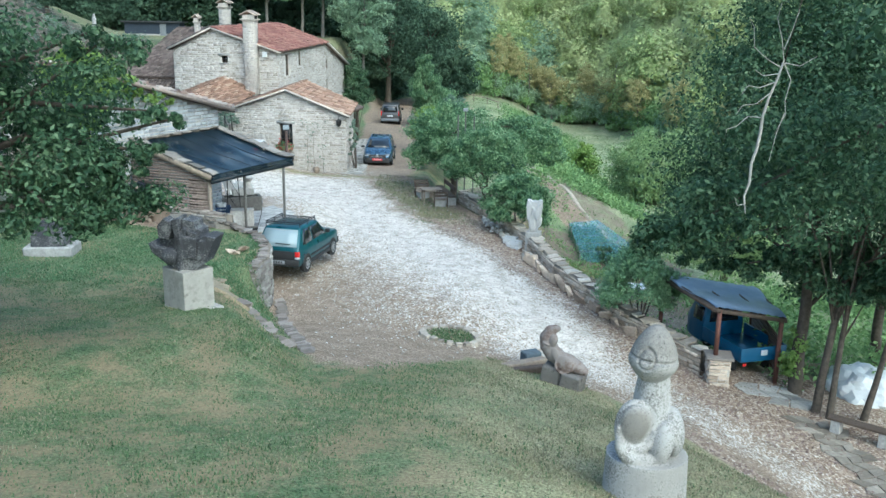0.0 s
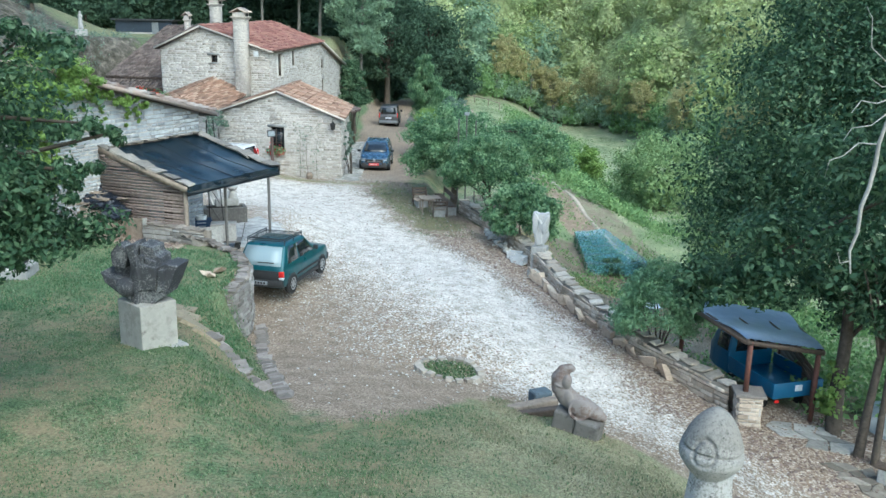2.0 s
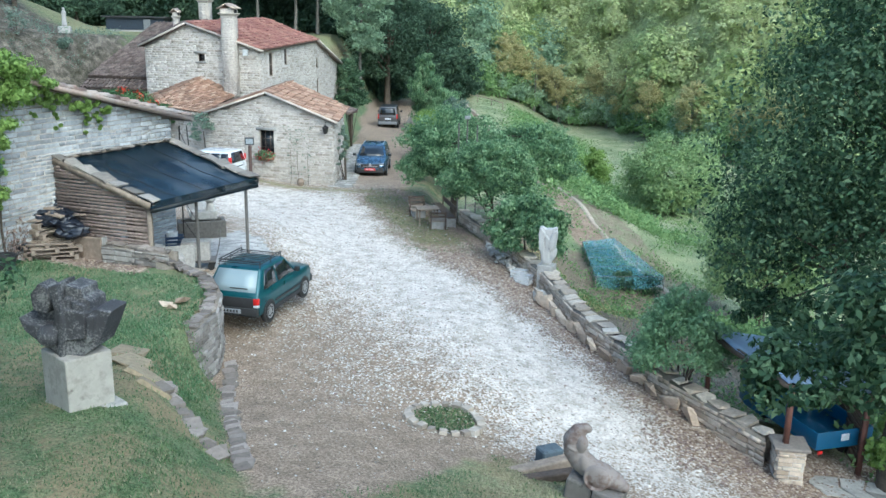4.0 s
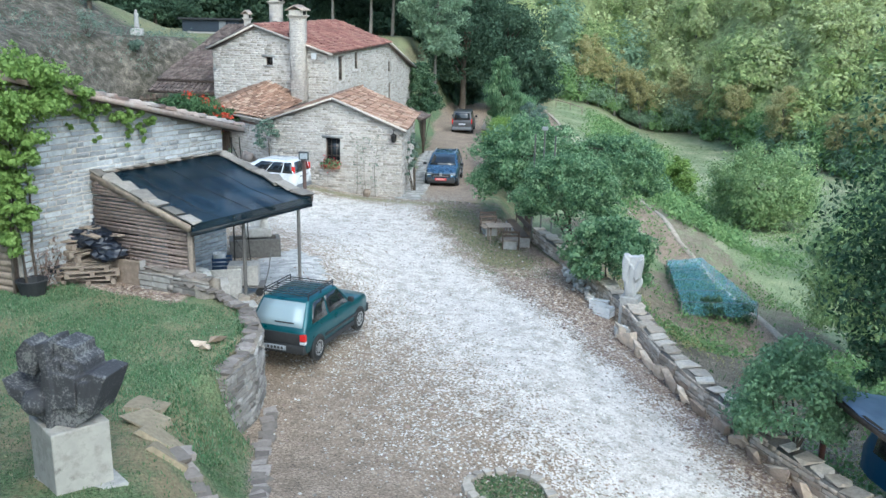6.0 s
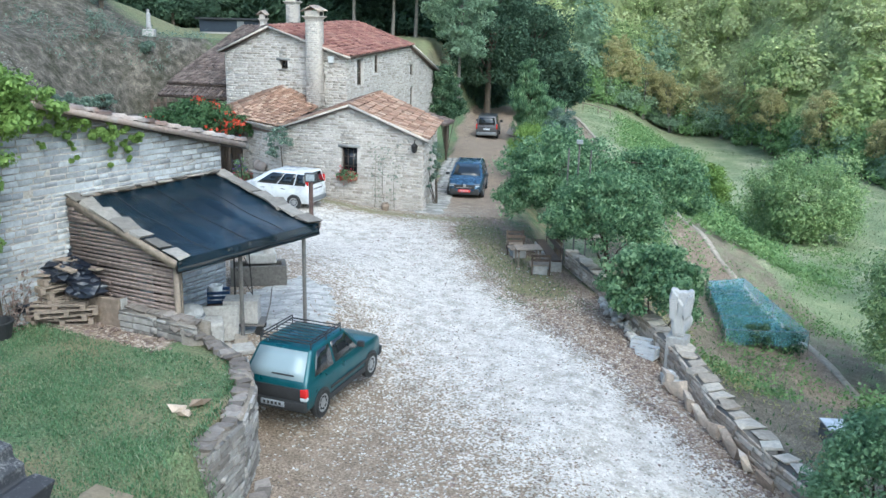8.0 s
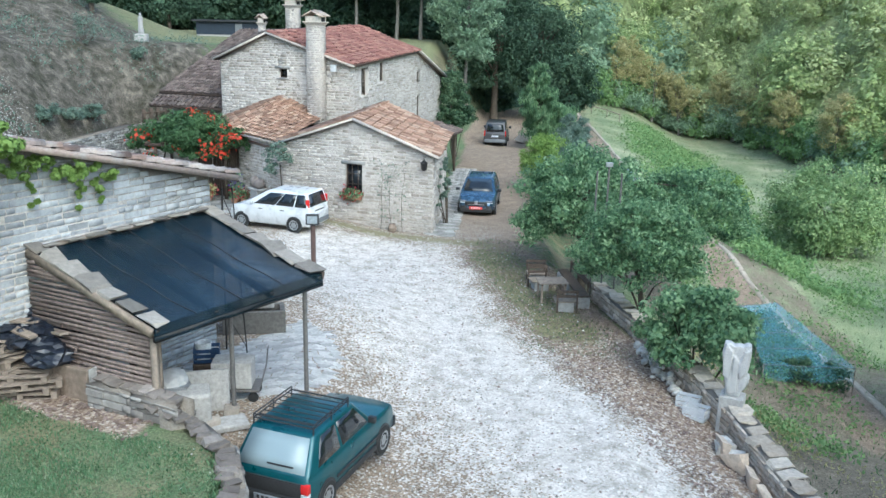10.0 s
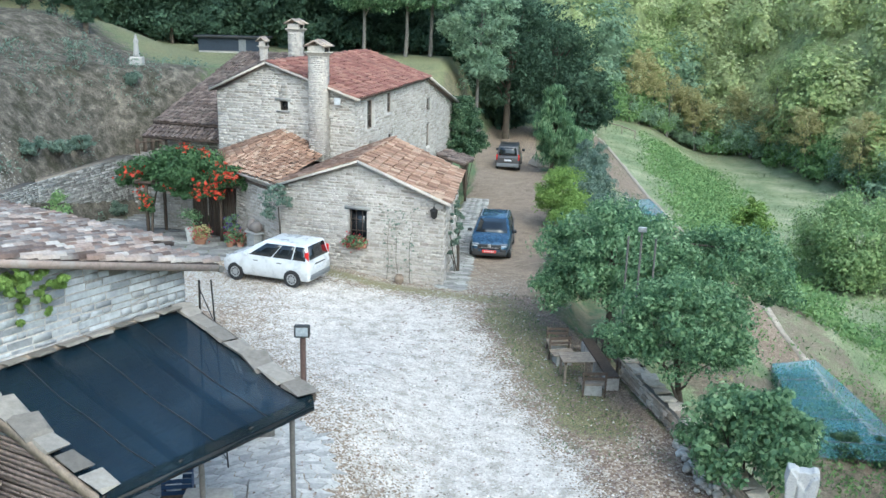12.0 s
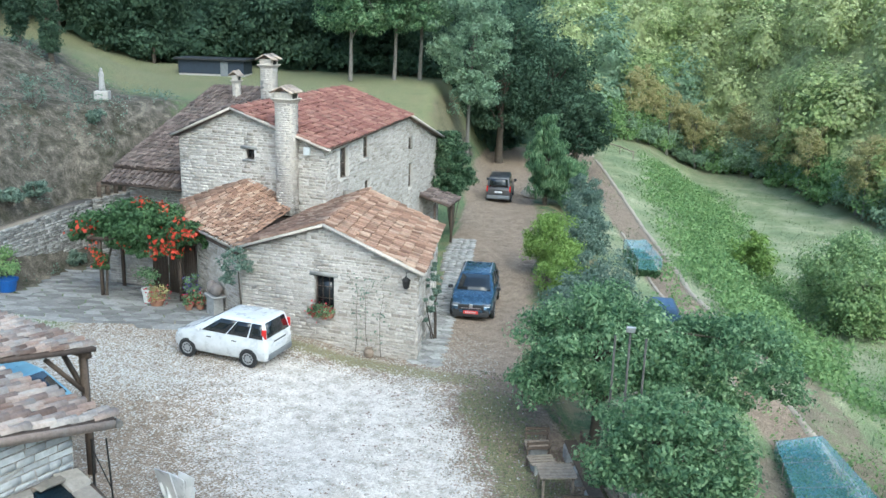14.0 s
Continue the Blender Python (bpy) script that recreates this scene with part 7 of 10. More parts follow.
# blue crossover
BLUE = paint("metallic_blue_paint", (0.045, 0.098, 0.165), 0.22, 0.5)
zk = on_ground(-5.85, 55.5)
SMOKED = plain("smoked_lamp_glass", (0.20, 0.22, 0.25), 0.15, 0.3)
suv = car("crossover_car", (-5.85, 55.5, zk), -88.0, "metallic blue crossover parked nose-first on the lane", None, 4.45, 1.84, 0.28,
          [(-2.15, 0.9, 0.78, 0.15), (-2.0, 1.05, 0.86, 0.02), (-0.8, 1.04, 0.91, 0.0), (0.6, 1.04, 0.91, 0.0), (1.2, 1.02, 0.89, 0.0), (1.75, 0.94, 0.85, 0.0), (2.05, 0.80, 0.76, 0.0), (2.18, 0.62, 0.66, 0.03)],
          (-2.0, 1.22, 0.87, 1.02, -1.55, 0.22, 0.67, 1.60), [(-1.30, 0.34, 0.21), (1.32, 0.34, 0.21)], BLUE)
block(suv, "lower_bumper", TRIM, 1.98, 2.21, -0.74, 0.74, 0.26, 0.46, "black lower bumper", 0.03)
block(suv, "grille", TRIM, 2.08, 2.195, -0.52, 0.52, 0.56, 0.76, "dark grille", 0.02)
block(suv, "chrome_strip", STEEL, 2.185, 2.20, -0.40, 0.40, 0.615, 0.64, "chrome strip", 0.005)
block(suv, "badge", STEEL, 2.17, 2.215, -0.07, 0.07, 0.62, 0.80, "plain chrome badge", 0.02)
block(suv, "number_plate", PLATE_R, 2.21, 2.23, -0.30, 0.30, 0.40, 0.53, "red plate with pale bars", 0.004)
for k in range(6):
    block(suv, "plate_bar", PLATE_W, 2.228, 2.234, -0.22 + k * 0.075, -0.18 + k * 0.075, 0.43, 0.50, "", 0)
for s in (-1, 1):
    block(suv, "headlamp", SMOKED, 1.84, 2.13, s * 0.62 - 0.17, s * 0.62 + 0.17, 0.70, 0.80, "swept smoked headlamp", 0.04)
    block(suv, "day_lamp", LAMP_CLEAR, 2.05, 2.14, s * 0.62 - 0.15, s * 0.62 + 0.15, 0.675, 0.705, "slim pale day lamp", 0.01)
    block(suv, "bumper_grille", TRIM, 2.09, 2.20, s * 0.60 - 0.13, s * 0.60 + 0.13, 0.36, 0.56, "dark side grille", 0.02)
    block(suv, "fog_lamp", STEEL, 2.10, 2.19, s * 0.60 - 0.07, s * 0.60 + 0.07, 0.42, 0.48, "fog lamp", 0.015)
    block(suv, "mirror", TRIM, 0.72, 0.86, s * 1.0 - 0.10, s * 1.0 + 0.10, 1.02, 1.15, "dark mirror", 0.03)
    block(suv, "roof_rail", STEEL, -1.4, 0.2, s * 0.58 - 0.02, s * 0.58 + 0.02, 1.585, 1.63, "silver roof rail", 0.01)

# grey van farther up
GREY = paint("charcoal_paint", (0.07, 0.068, 0.07), 0.35, 0.4)
zv = on_ground(-7.5, 81.6)
van = car("passenger_van", (-7.5, 81.6, zv), 92.0, "charcoal passenger van parked tail-first on the lane", None, 4.4, 1.79, 0.26,
          [(-2.15, 0.95, 0.80, 0.10), (-2.05, 1.05, 0.86, 0.0), (0.8, 1.05, 0.88, 0.0), (1.5, 1.0, 0.86, 0.0), (2.1, 0.75, 0.75, 0.0)],
          (-2.1, 1.35, 0.85, 1.02, -1.98, 0.55, 0.70, 1.82), [(-1.30, 0.32, 0.2), (1.32, 0.32, 0.2)], GREY, rear_inset=(0.1, 0.1, 0.12, 0.16))
block(van, "rear_bumper", GREYTRIM, -2.24, -2.0, -0.80, 0.80, 0.32, 0.56, "grey bumper", 0.03)
block(van, "number_plate", PLATE_W, -2.20, -2.14, -0.26, 0.26, 0.72, 0.84, "pale plate", 0.004)
for s in (-1, 1):
    block(van, "tail_lamp", LAMP_RED, -2.16, -2.0, s * 0.79 - 0.05, s * 0.79 + 0.05, 0.80, 1.20, "red tail lamp", 0.02)
    block(van, "mirror", TRIM, 0.85, 1.0, s * 0.99 - 0.1, s * 0.99 + 0.1, 1.05, 1.24, "dark mirror", 0.03)

# pale blue car behind the outbuilding
PALEBLUE = paint("pale_blue_paint", (0.22, 0.42, 0.52), 0.3, 0.1)
zp = on_ground(-15.9, 39.4)
pale = car("runabout_car", (-15.9, 39.4, zp), -22.0, "pale blue small car behind the outbuilding", None, 3.6, 1.6, 0.22,
           [(-1.75, 0.84, 0.70, 0.12), (-1.65, 0.95, 0.77, 0.02), (0.4, 0.95, 0.80, 0.0), (1.1, 0.92, 0.78, 0.0), (1.55, 0.80, 0.72, 0.0), (1.75, 0.64, 0.62, 0.06)],
           (-1.66, 1.05, 0.77, 0.93, -1.3, 0.10, 0.60, 1.48), [(-1.1, 0.28, 0.17), (1.15, 0.28, 0.17)], PALEBLUE)
for s in (-1, 1):
    block(pale, "headlamp", LAMP_CLEAR, 1.42, 1.62, s * 0.55 - 0.12, s * 0.55 + 0.12, 0.62, 0.78, "headlamp", 0.03)

# blue farm pickup in the shelter
PICK = paint("sky_blue_paint", (0.010, 0.10, 0.21), 0.4, 0.1)
zq = on_ground(7.9, 24.4)
pick = thing("farm_pickup", (7.9, 24.5, zq), "faded blue three-wheeled farm pickup under the shelter", "pickup")
pick.matrix_basis = pose(7.72, 24.35, zq, 0, 0, 108)
block(pick, "bed_floor", PICK, -1.55, 0.35, -0.72, 0.72, 0.52, 0.60, "blue load bed", 0.01)
for s in (-1, 1):
    block(pick, "bed_side", PICK, -1.55, 0.35, s * 0.70 - 0.025, s * 0.70 + 0.025, 0.60, 0.92, "blue side board", 0.01)
    block(pick, "tail_lamp", LAMP_RED, -1.58, -1.54, s * 0.58 - 0.06, s * 0.58 + 0.06, 0.40, 0.48, "tail lamp", 0.01)
    wheel_parts(pick, -0.9, s * 0.58, 0.26, 0.15)
block(pick, "tailgate", PICK, -1.585, -1.54, -0.72, 0.72, 0.52, 0.92, "blue tailgate", 0.01)
block(pick, "number_plate", PLATE_W, -1.60, -1.583, -0.10, 0.10, 0.68, 0.84, "small pale plate", 0.004)
cab = loft([[(x, -h, 0.40), (x, -h, 0.95), (x - d, -h * 0.9, 1.52), (x - d, h * 0.9, 1.52), (x, h, 0.95), (x, h, 0.40)] for x, h, d in ((0.40, 0.68, 0.0), (1.05, 0.66, 0.05), (1.5, 0.52, 0.28))])
smooth_part("cab", softened(cab, 0.05, 3, 30), PICK, pick, "blue rounded cab", 45)
part("rear_window", panel([(0.40, -0.68, 0.98), (0.40, 0.68, 0.98), (0.40, 0.61, 1.5), (0.40, -0.61, 1.5)], (-1, 0, 0), (0.14, 0.14, 0.06, 0.12)), CARGLASS, pick, "dark rear window")
for s in (-1, 1):
    part("side_window", panel([(0.40, s * 0.68, 0.98), (1.05, s * 0.66, 0.98), (1.0, s * 0.6, 1.5), (0.40, s * 0.61, 1.5)], (0, s, 0.2), (0.12, 0.08, 0.06, 0.12)), CARGLASS, pick, "dark side window")
wheel_parts(pick, 1.05, 0.05, 0.25, 0.14)

# ---------------------------------------------------------------- lean-to shelter
SBL, SBR, SFR, SFL = (np.array(p) for p in ((-10.80, 27.25, 4.0), (-9.12, 31.15, 4.03), (-6.10, 29.5, 3.22), (-7.92, 26.1, 3.14)))
lean = thing("lean_to_shelter", (-8.5, 28.5, 0.75), "open lean-to shelter roofed with dark shade netting", "shelter")
m, n, l, b = material("shade_net", 0.36, 0, 0.5)
co = n.new("ShaderNodeNewGeometry").outputs["Position"]
g = noise_tex(n, l, 0.7, 4, 0.6, co)
r = ramp(n, [(0.3, (0.004, 0.010, 0.016)), (0.7, (0.009, 0.026, 0.042))])
l.new(g.outputs[0], r.inputs[0])
l.new(r.outputs[0], b.inputs["Base Color"])
wv = nd(n, "ShaderNodeTexNoise", Scale=90.0)
l.new(co, wv.inputs["Vector"])
bump(n, l, b, wv.outputs[0], 0.3, 0.004)
tr = n.new("ShaderNodeBsdfTransparent")
ms = n.new("ShaderNodeMixShader")
ms.inputs[0].default_value = 0.72
l.new(tr.outputs[0], ms.inputs[1])
l.new(b.outputs[0], ms.inputs[2])
l.new(ms.outputs[0], n["Material Output"].inputs[0])
NET_DARK = m
k = 28
u, v = np.meshgrid(np.linspace(0, 1, k), np.linspace(0, 1, k))
u, v = u[..., None], v[..., None]
P = (SFL * (1 - u) + SFR * u) * (1 - v) + (SBL * (1 - u) + SBR * u) * v
sag = -0.07 * np.sin(np.pi * ((u * 3) % 1.0)) * np.sin(np.pi * v) + 0.012 * np.sin(9 * u + 14 * v) + 0.008 * np.sin(31 * u - 12 * v)
P = P + np.array([0, 0, 1.0]) * (sag + 0.05)
i = (np.arange(k - 1)[:, None] * k + np.arange(k - 1)[None]).ravel()
q = np.stack([i, i + 1, i + 1 + k, i + k], -1)
net = Soup().add(np.concatenate([P.reshape(-1, 3), P.reshape(-1, 3) - [0, 0, 0.012]]), np.concatenate([q, q[:, ::-1] + k * k]))
ob = part("net_roof", net, NET_DARK, lean, "sagging blue-black shade net", True)
smooth_all(ob.data, 60)
for t in (0.25, 0.5, 0.75):
    seam = Soup()
    row_ = int(t * (k - 1))
    tube(seam, P[:, row_] + [0, 0, 0.006], 0.010, 5)
    part("seam", seam, TRIM, lean, "dark seam of the net", True)
# hanging hem along the front
fall = np.stack([np.stack([SFL * (1 - t) + SFR * t + [0, 0, 0.06] for t in np.linspace(0, 1, 24)]), np.stack([SFL * (1 - t) + SFR * t + np.array([0.03, -0.02, -0.16 - 0.05 * math.sin(3.2 * t * math.pi) ** 2]) for t in np.linspace(0, 1, 24)])])
hem = Soup().add(np.concatenate([fall.reshape(-1, 3), fall.reshape(-1, 3) + [-0.012, 0.008, 0]]), [(a, a + 1, a + 25, a + 24) for a in range(23)] + [(a + 72, a + 73, a + 49, a + 48) for a in range(23)])
part("net_hem", hem, NET_DARK, lean, "folded hem of the net", True)


def bar(parent, name, p, q, w, h, mat, label=""):
    """A squared timber from p to q."""
    p, q = np.array(p, float), np.array(q, float)
    d = (q - p) / np.linalg.norm(q - p)
    s = np.cross(d, (0, 0, 1.0)) if abs(d[2]) < 0.95 else np.array([1.0, 0, 0])
    s /= np.linalg.norm(s)
    t = np.cross(s, d)
    c = [-s * w / 2 - t * h / 2, s * w / 2 - t * h / 2, s * w / 2 + t * h / 2, -s * w / 2 + t * h / 2]
    v = [p + x for x in c] + [q + x for x in c]
    return part(name, Soup().add(v, BOX_Q), mat, parent, label, True)


for t in (0.02, 0.33, 0.66, 0.98):
    bar(lean, "rafter", SFL * (1 - t) + SFR * t - [0, 0, 0.06], SBL * (1 - t) + SBR * t - [0, 0, 0.06], 0.08, 0.11, WOOD_DARK, "dark rafter")
bar(lean, "front_beam", SFL - [0, 0, 0.16], SFR - [0, 0, 0.16], 0.06, 0.10, IRON, "dark front beam")
bar(lean, "wall_plate", SBL + [0.05, 0, 0.02], SBR + [0.05, 0, 0.02], 0.12, 0.10, WOOD_GREY, "grey wall plate")
bar(lean, "verge_board", SFR + [0.02, 0.03, -0.02], SBR + [0.02, 0.06, 0], 0.05, 0.16, WOOD_DARK, "dark verge board")
bar(lean, "verge_board", SFL + [0.0, -0.06, -0.02], SBL + [0.0, -0.06, 0], 0.05, 0.16, WOOD_GREY, "grey verge board")
SLATE = pieces("roof_slab", [(0.0, (0.15, 0.135, 0.115)), (0.5, (0.24, 0.215, 0.185)), (1.0, (0.33, 0.30, 0.26))], 0.9, 9, 2, (0.2, 0.18, 0.16), 0.5, "object")
SLABS = rocks_for(SLATE, 8, (0.52, 0.36, 0.06))
for a, bb, off in ((SFL, SBL, (0.10, 0.08)), (SFR, SBR, (-0.10, -0.06))):
    d = bb - a
    L = np.linalg.norm(d)
    for s in np.arange(0.2, L, 0.50):
        p = a + d * (s / L) + np.array([off[0], off[1], 0.10])
        lay_rock(lean, "edge_slab", SLABS, tuple(p), math.degrees(math.atan2(d[1], d[0])) + rng.normal(0, 7), (0, -math.degrees(math.asin(d[2] / L)) + rng.normal(0, 3)), rng.uniform(0.85, 1.08))
for s in np.arange(0.3, 4.0, 0.5):
    p = SBL + (SBR - SBL) * s / 4.25 + np.array([0.16, -0.06, 0.09])
    lay_rock(lean, "edge_slab", SLABS, tuple(p), 67 + rng.normal(0, 8), (-10, 0), rng.uniform(0.55, 0.8))
# posts
POST = plain("grey_steel_post", (0.16, 0.15, 0.14), 0.6, 0.3)
for x, y, z in ((-7.42, 28.05, 3.03), (-6.38, 29.25, 3.08)):
    s = Soup()
    tube(s, [(x, y, on_ground(x, y) - 0.05), (x, y, z)], 0.045, 10)
    part("post", s, POST, lean, "slim grey post", True)
lay_rock(lean, "foot_stone", LUMP, (-7.45, 27.95, on_ground(-7.45, 27.95) + 0.12), 20, (0, 0), 1.1)
WOOD_SLAT = plain("brown_slats", (0.215, 0.168, 0.148), 0.85, 0, 10, 0.4, 0.5, 0.01)
# slatted side wall towards the lawn
ba, bb = np.array([-10.78, 27.15]), np.array([-8.05, 26.32])
for k in range(32):
    z = 1.3 + k * 0.085
    f = np.clip((z - 3.0) / 0.92, 0, 1)
    e = bb + (ba - bb) * f
    if f < 0.95:
        bar(lean, "slat", (*(ba + rng.normal(0, 0.012, 2)), z + rng.normal(0, 0.010)), (*(e + rng.normal(0, 0.012, 2)), z + rng.normal(0, 0.010)), 0.022, rng.uniform(0.048, 0.074), WOOD_SLAT, "weathered slat")
bar(lean, "corner_post", (bb[0], bb[1], 0.6), (bb[0], bb[1], 3.05), 0.10, 0.10, WOOD_GREY, "grey corner post")
bar(lean, "plank_panel", (-8.35, 26.7, 0.8), (-8.35, 26.7, 2.9), 0.45, 0.04, WOOD_GREY, "upright grey planks")
bar(lean, "dark_partition", (-8.75, 27.2, 0.8), (-8.75, 27.2, 2.9), 0.5, 0.05, WOOD_DARK, "dark wooden partition")

# floodlight on its post
SMOKED_GLASS = plain("dull_lamp_glass", (0.30, 0.33, 0.35), 0.2)
fl = thing("floodlight_post", (-6.36, 29.86, 3.05), "brown steel post on the shelter edge with a small floodlight", "lamp post")
s = Soup()
tube(s, [(-6.36, 29.80, 3.05), (-6.36, 29.80, 4.15)], 0.05, 10)
part("post", s, plain("rusty_post", (0.11, 0.07, 0.06), 0.7, 0.2), fl, "rust-brown post", True)
part("lamp_housing", bm_box(bmesh.new(), -0.13, 0.13, -0.05, 0.05, 4.17, 4.38, 0.015, 2, pose(-6.36, 29.77, 0, 0, 0, 10)), TRIM, fl, "black lamp housing", True)
part("lamp_glass", bm_box(bmesh.new(), -0.10, 0.10, -0.056, -0.05, 4.20, 4.35, 0, 1, pose(-6.36, 29.77, 0, 0, 0, 10)), SMOKED_GLASS, fl, "pale lamp glass", True)

# things under and beside the shelter
CONC = plain("rough_concrete", (0.40, 0.385, 0.36), 0.92, 0, 14, 0.25, 0.4, 0.01)
trough = thing("stone_trough", (-8.85, 32.85, on_ground(-8.85, 32.85)), "grey stone water trough with a carved block on it", "trough")
m_t = pose(-8.85, 32.85, on_ground(-8.85, 32.85), 0, 0, 22)
bm = bmesh.new()
for x0, x1, y0, y1, z0_, z1_ in ((-0.75, 0.75, -0.36, -0.24, 0, 0.55), (-0.75, 0.75, 0.24, 0.36, 0, 0.55), (-0.75, -0.63, -0.24, 0.24, 0, 0.55), (0.63, 0.75, -0.24, 0.24, 0, 0.55), (-0.63, 0.63, -0.24, 0.24, 0, 0.2)):
    bm_box(bm, x0, x1, y0, y1, z0_, z1_, 0.012, 1, m_t)
part("basin", bm, plain("mossy_grey_stone", (0.125, 0.117, 0.108), 0.92, 0, 12, 0.35, 0.4, 0.01), trough, "", True)
part("upper_block", bm_box(bmesh.new(), -0.32, 0.5, -0.16, 0.2, 0.56, 0.86, 0.05, 2, m_t), STONE_GREY, trough, "pale carved block", True)
bm = lathe([(0.17, 0), (0.13, 0.1), (0.1, 0.24), (0.19, 0.34), (0.2, 0.4), (0.14, 0.42)], 14)
bmesh.ops.transform(bm, matrix=m_t @ pose(0.3, 0, 0.86), verts=bm.verts)
part("urn", bm, CONC, trough, "small stone urn", True)

trolley = thing("stone_trolley", (-7.75, 28.9, on_ground(-7.75, 28.9)), "low steel trolley carrying a squared stone block", "trolley")
mt = pose(-7.75, 28.95, on_ground(-7.75, 28.95), 0, 0, 12)
part("deck", bm_box(bmesh.new(), -0.5, 0.5, -0.3, 0.3, 0.22, 0.27, 0.01, 1, mt), POST, trolley, "steel deck", True)
part("block", bm_box(bmesh.new(), -0.42, 0.36, -0.27, 0.25, 0.28, 0.82, 0.02, 2, mt), CONC, trolley, "squared pale stone", True)
for sx in (-0.38, 0.38):
    for sy in (-0.24, 0.24):
        bm = lathe([(0.05, -0.03), (0.10, -0.03), (0.10, 0.03), (0.05, 0.03)], 14)
        bmesh.ops.transform(bm, matrix=mt @ pose(sx, sy, 0.10, 90, 0, 0), verts=bm.verts)
        part("wheel", bm, TYRE, trolley, "black castor", True)
s = Soup()
e = lambda x, y, z: tuple(mt @ Vector((x, y, z)))
tube(s, [e(0.5, 0.0, 0.25), e(0.62, 0.0, 0.7), e(0.66, 0, 1.05)], 0.014, 6)
tube(s, [e(0.66, -0.1, 1.05), e(0.66, 0.1, 1.05)], 0.014, 6)
part("handle", s, POST, trolley, "bent steel handle", True)

barrow = thing("wheelbarrow", (-8.55, 27.75, on_ground(-8.55, 27.75)), "grey metal wheelbarrow with a pale sack in it", "wheelbarrow")
mb = pose(-8.5, 27.75, on_ground(-8.5, 27.75), 0, 0, -60)
tray = loft([[(x, -w, z1), (x, w, z1), (x, w * 0.7, z0_), (x, -w * 0.7, z0_)] for x, w, z0_, z1 in ((-0.45, 0.30, 0.55, 0.72), (0.2, 0.32, 0.42, 0.76), (0.45, 0.24, 0.62, 0.80))])
bmesh.ops.transform(tray, matrix=mb, verts=tray.verts)
part("tray", tray, STEEL, barrow, "dented metal tray", True)
s = Soup()
for sy in (-0.24, 0.24):
    tube(s, [tuple(mb @ Vector(p)) for p in ((0.62, sy * 0.3, 0.2), (-0.3, sy, 0.45), (-0.95, sy * 1.1, 0.62))], 0.018, 6)
    tube(s, [tuple(mb @ Vector(p)) for p in ((-0.35, sy, 0.45), (-0.42, sy, 0.0))], 0.018, 6)
part("frame", s, POST, barrow, "tubular frame", True)
bm = lathe([(0.1, -0.04), (0.2, -0.04), (0.2, 0.04), (0.1, 0.04)], 16)
bmesh.ops.transform(bm, matrix=mb @ pose(0.62, 0, 0.2, 90, 0, 0), verts=bm.verts)
part("wheel", bm, TYRE, barrow, "rubber wheel", True)

bm = bmesh.new()
bmesh.ops.create_icosphere(bm, subdivisions=3, radius=1.0)
for v in bm.verts:
    d = 1 + 0.15 * noise.noise(v.co * 3.0) + 0.06 * noise.noise(v.co * 8)
    v.co = mb @ Vector((v.co.x * d * 0.40 - 0.02, v.co.y * d * 0.29, max(-0.05, v.co.z * d * 0.17) + 0.78))
part("sack", bm, plain("pale_sack", (0.50, 0.49, 0.47), 0.8, 0, 8, 0.15), barrow, "pale dusty sack", True)
CRATE = plain("blue_plastic", (0.02, 0.05, 0.12), 0.5)
crate = thing("plastic_crate", (-8.6, 29.5, on_ground(-8.6, 29.5)), "dark blue slatted crate on a stand", "crate")
mc = pose(-8.6, 29.55, on_ground(-8.6, 29.55), 0, 0, 20)
for k in range(3):
    z = 0.48 + k * 0.11
    for x0, x1, y0, y1 in ((-0.26, 0.26, -0.19, -0.175), (-0.26, 0.26, 0.175, 0.19), (-0.26, -0.245, -0.175, 0.175), (0.245, 0.26, -0.175, 0.175)):
        part("slat", bm_box(bmesh.new(), x0, x1, y0, y1, z, z + 0.075, 0, 1, mc), CRATE, crate, "", True)
part("stand", bm_box(bmesh.new(), -0.28, 0.28, -0.2, 0.2, 0, 0.46, 0.02, 1, mc), WOOD_DARK, crate, "dark wooden stand", True)
pail = thing("white_bucket", (-8.65, 29.5, on_ground(-8.6, 29.5) + 0.5), "white plastic bucket standing in the crate", "bucket")
bm = lathe([(0.13, 0.0), (0.165, 0.36), (0.175, 0.36), (0.175, 0.39), (0.15, 0.39), (0.12, 0.05)], 18)
bmesh.ops.transform(bm, matrix=pose(-8.65, 29.5, on_ground(-8.6, 29.5) + 0.5), verts=bm.verts)
part("bucket", bm, plain("white_plastic", (0.72, 0.73, 0.73), 0.5), pail, "", True)
blk = thing("stone_block", (-8.1, 27.6, on_ground(-8.1, 27.6)), "rough pale stone block on the ground", "stone block")
part("block", bm_box(bmesh.new(), -0.38, 0.38, -0.3, 0.3, 0, 0.72, 0.06, 2, pose(-8.05, 27.5, on_ground(-8.05, 27.5), 0, 0, 25)), CONC, blk, "", True)
lay_rock(blk, "chip", LUMP, (-7.6, 27.45, on_ground(-7.6, 27.45) + 0.1), 30, (0, 0), 1.2)
part("slab", bm_box(bmesh.new(), -0.34, 0.34, -0.22, 0.22, 0.0, 0.12, 0.02, 1, pose(-7.35, 27.6, on_ground(-7.35, 27.6), 4, 0, 35)), CONC, blk, "flat pale slab", True)
part("slab", bm_box(bmesh.new(), -0.42, 0.42, -0.06, 0.06, 0.0, 0.8, 0.02, 1, pose(-8.0, 28.15, on_ground(-8.0, 28.15), -14, 0, 22)), CONC, blk, "pale slab leaning on edge", True)

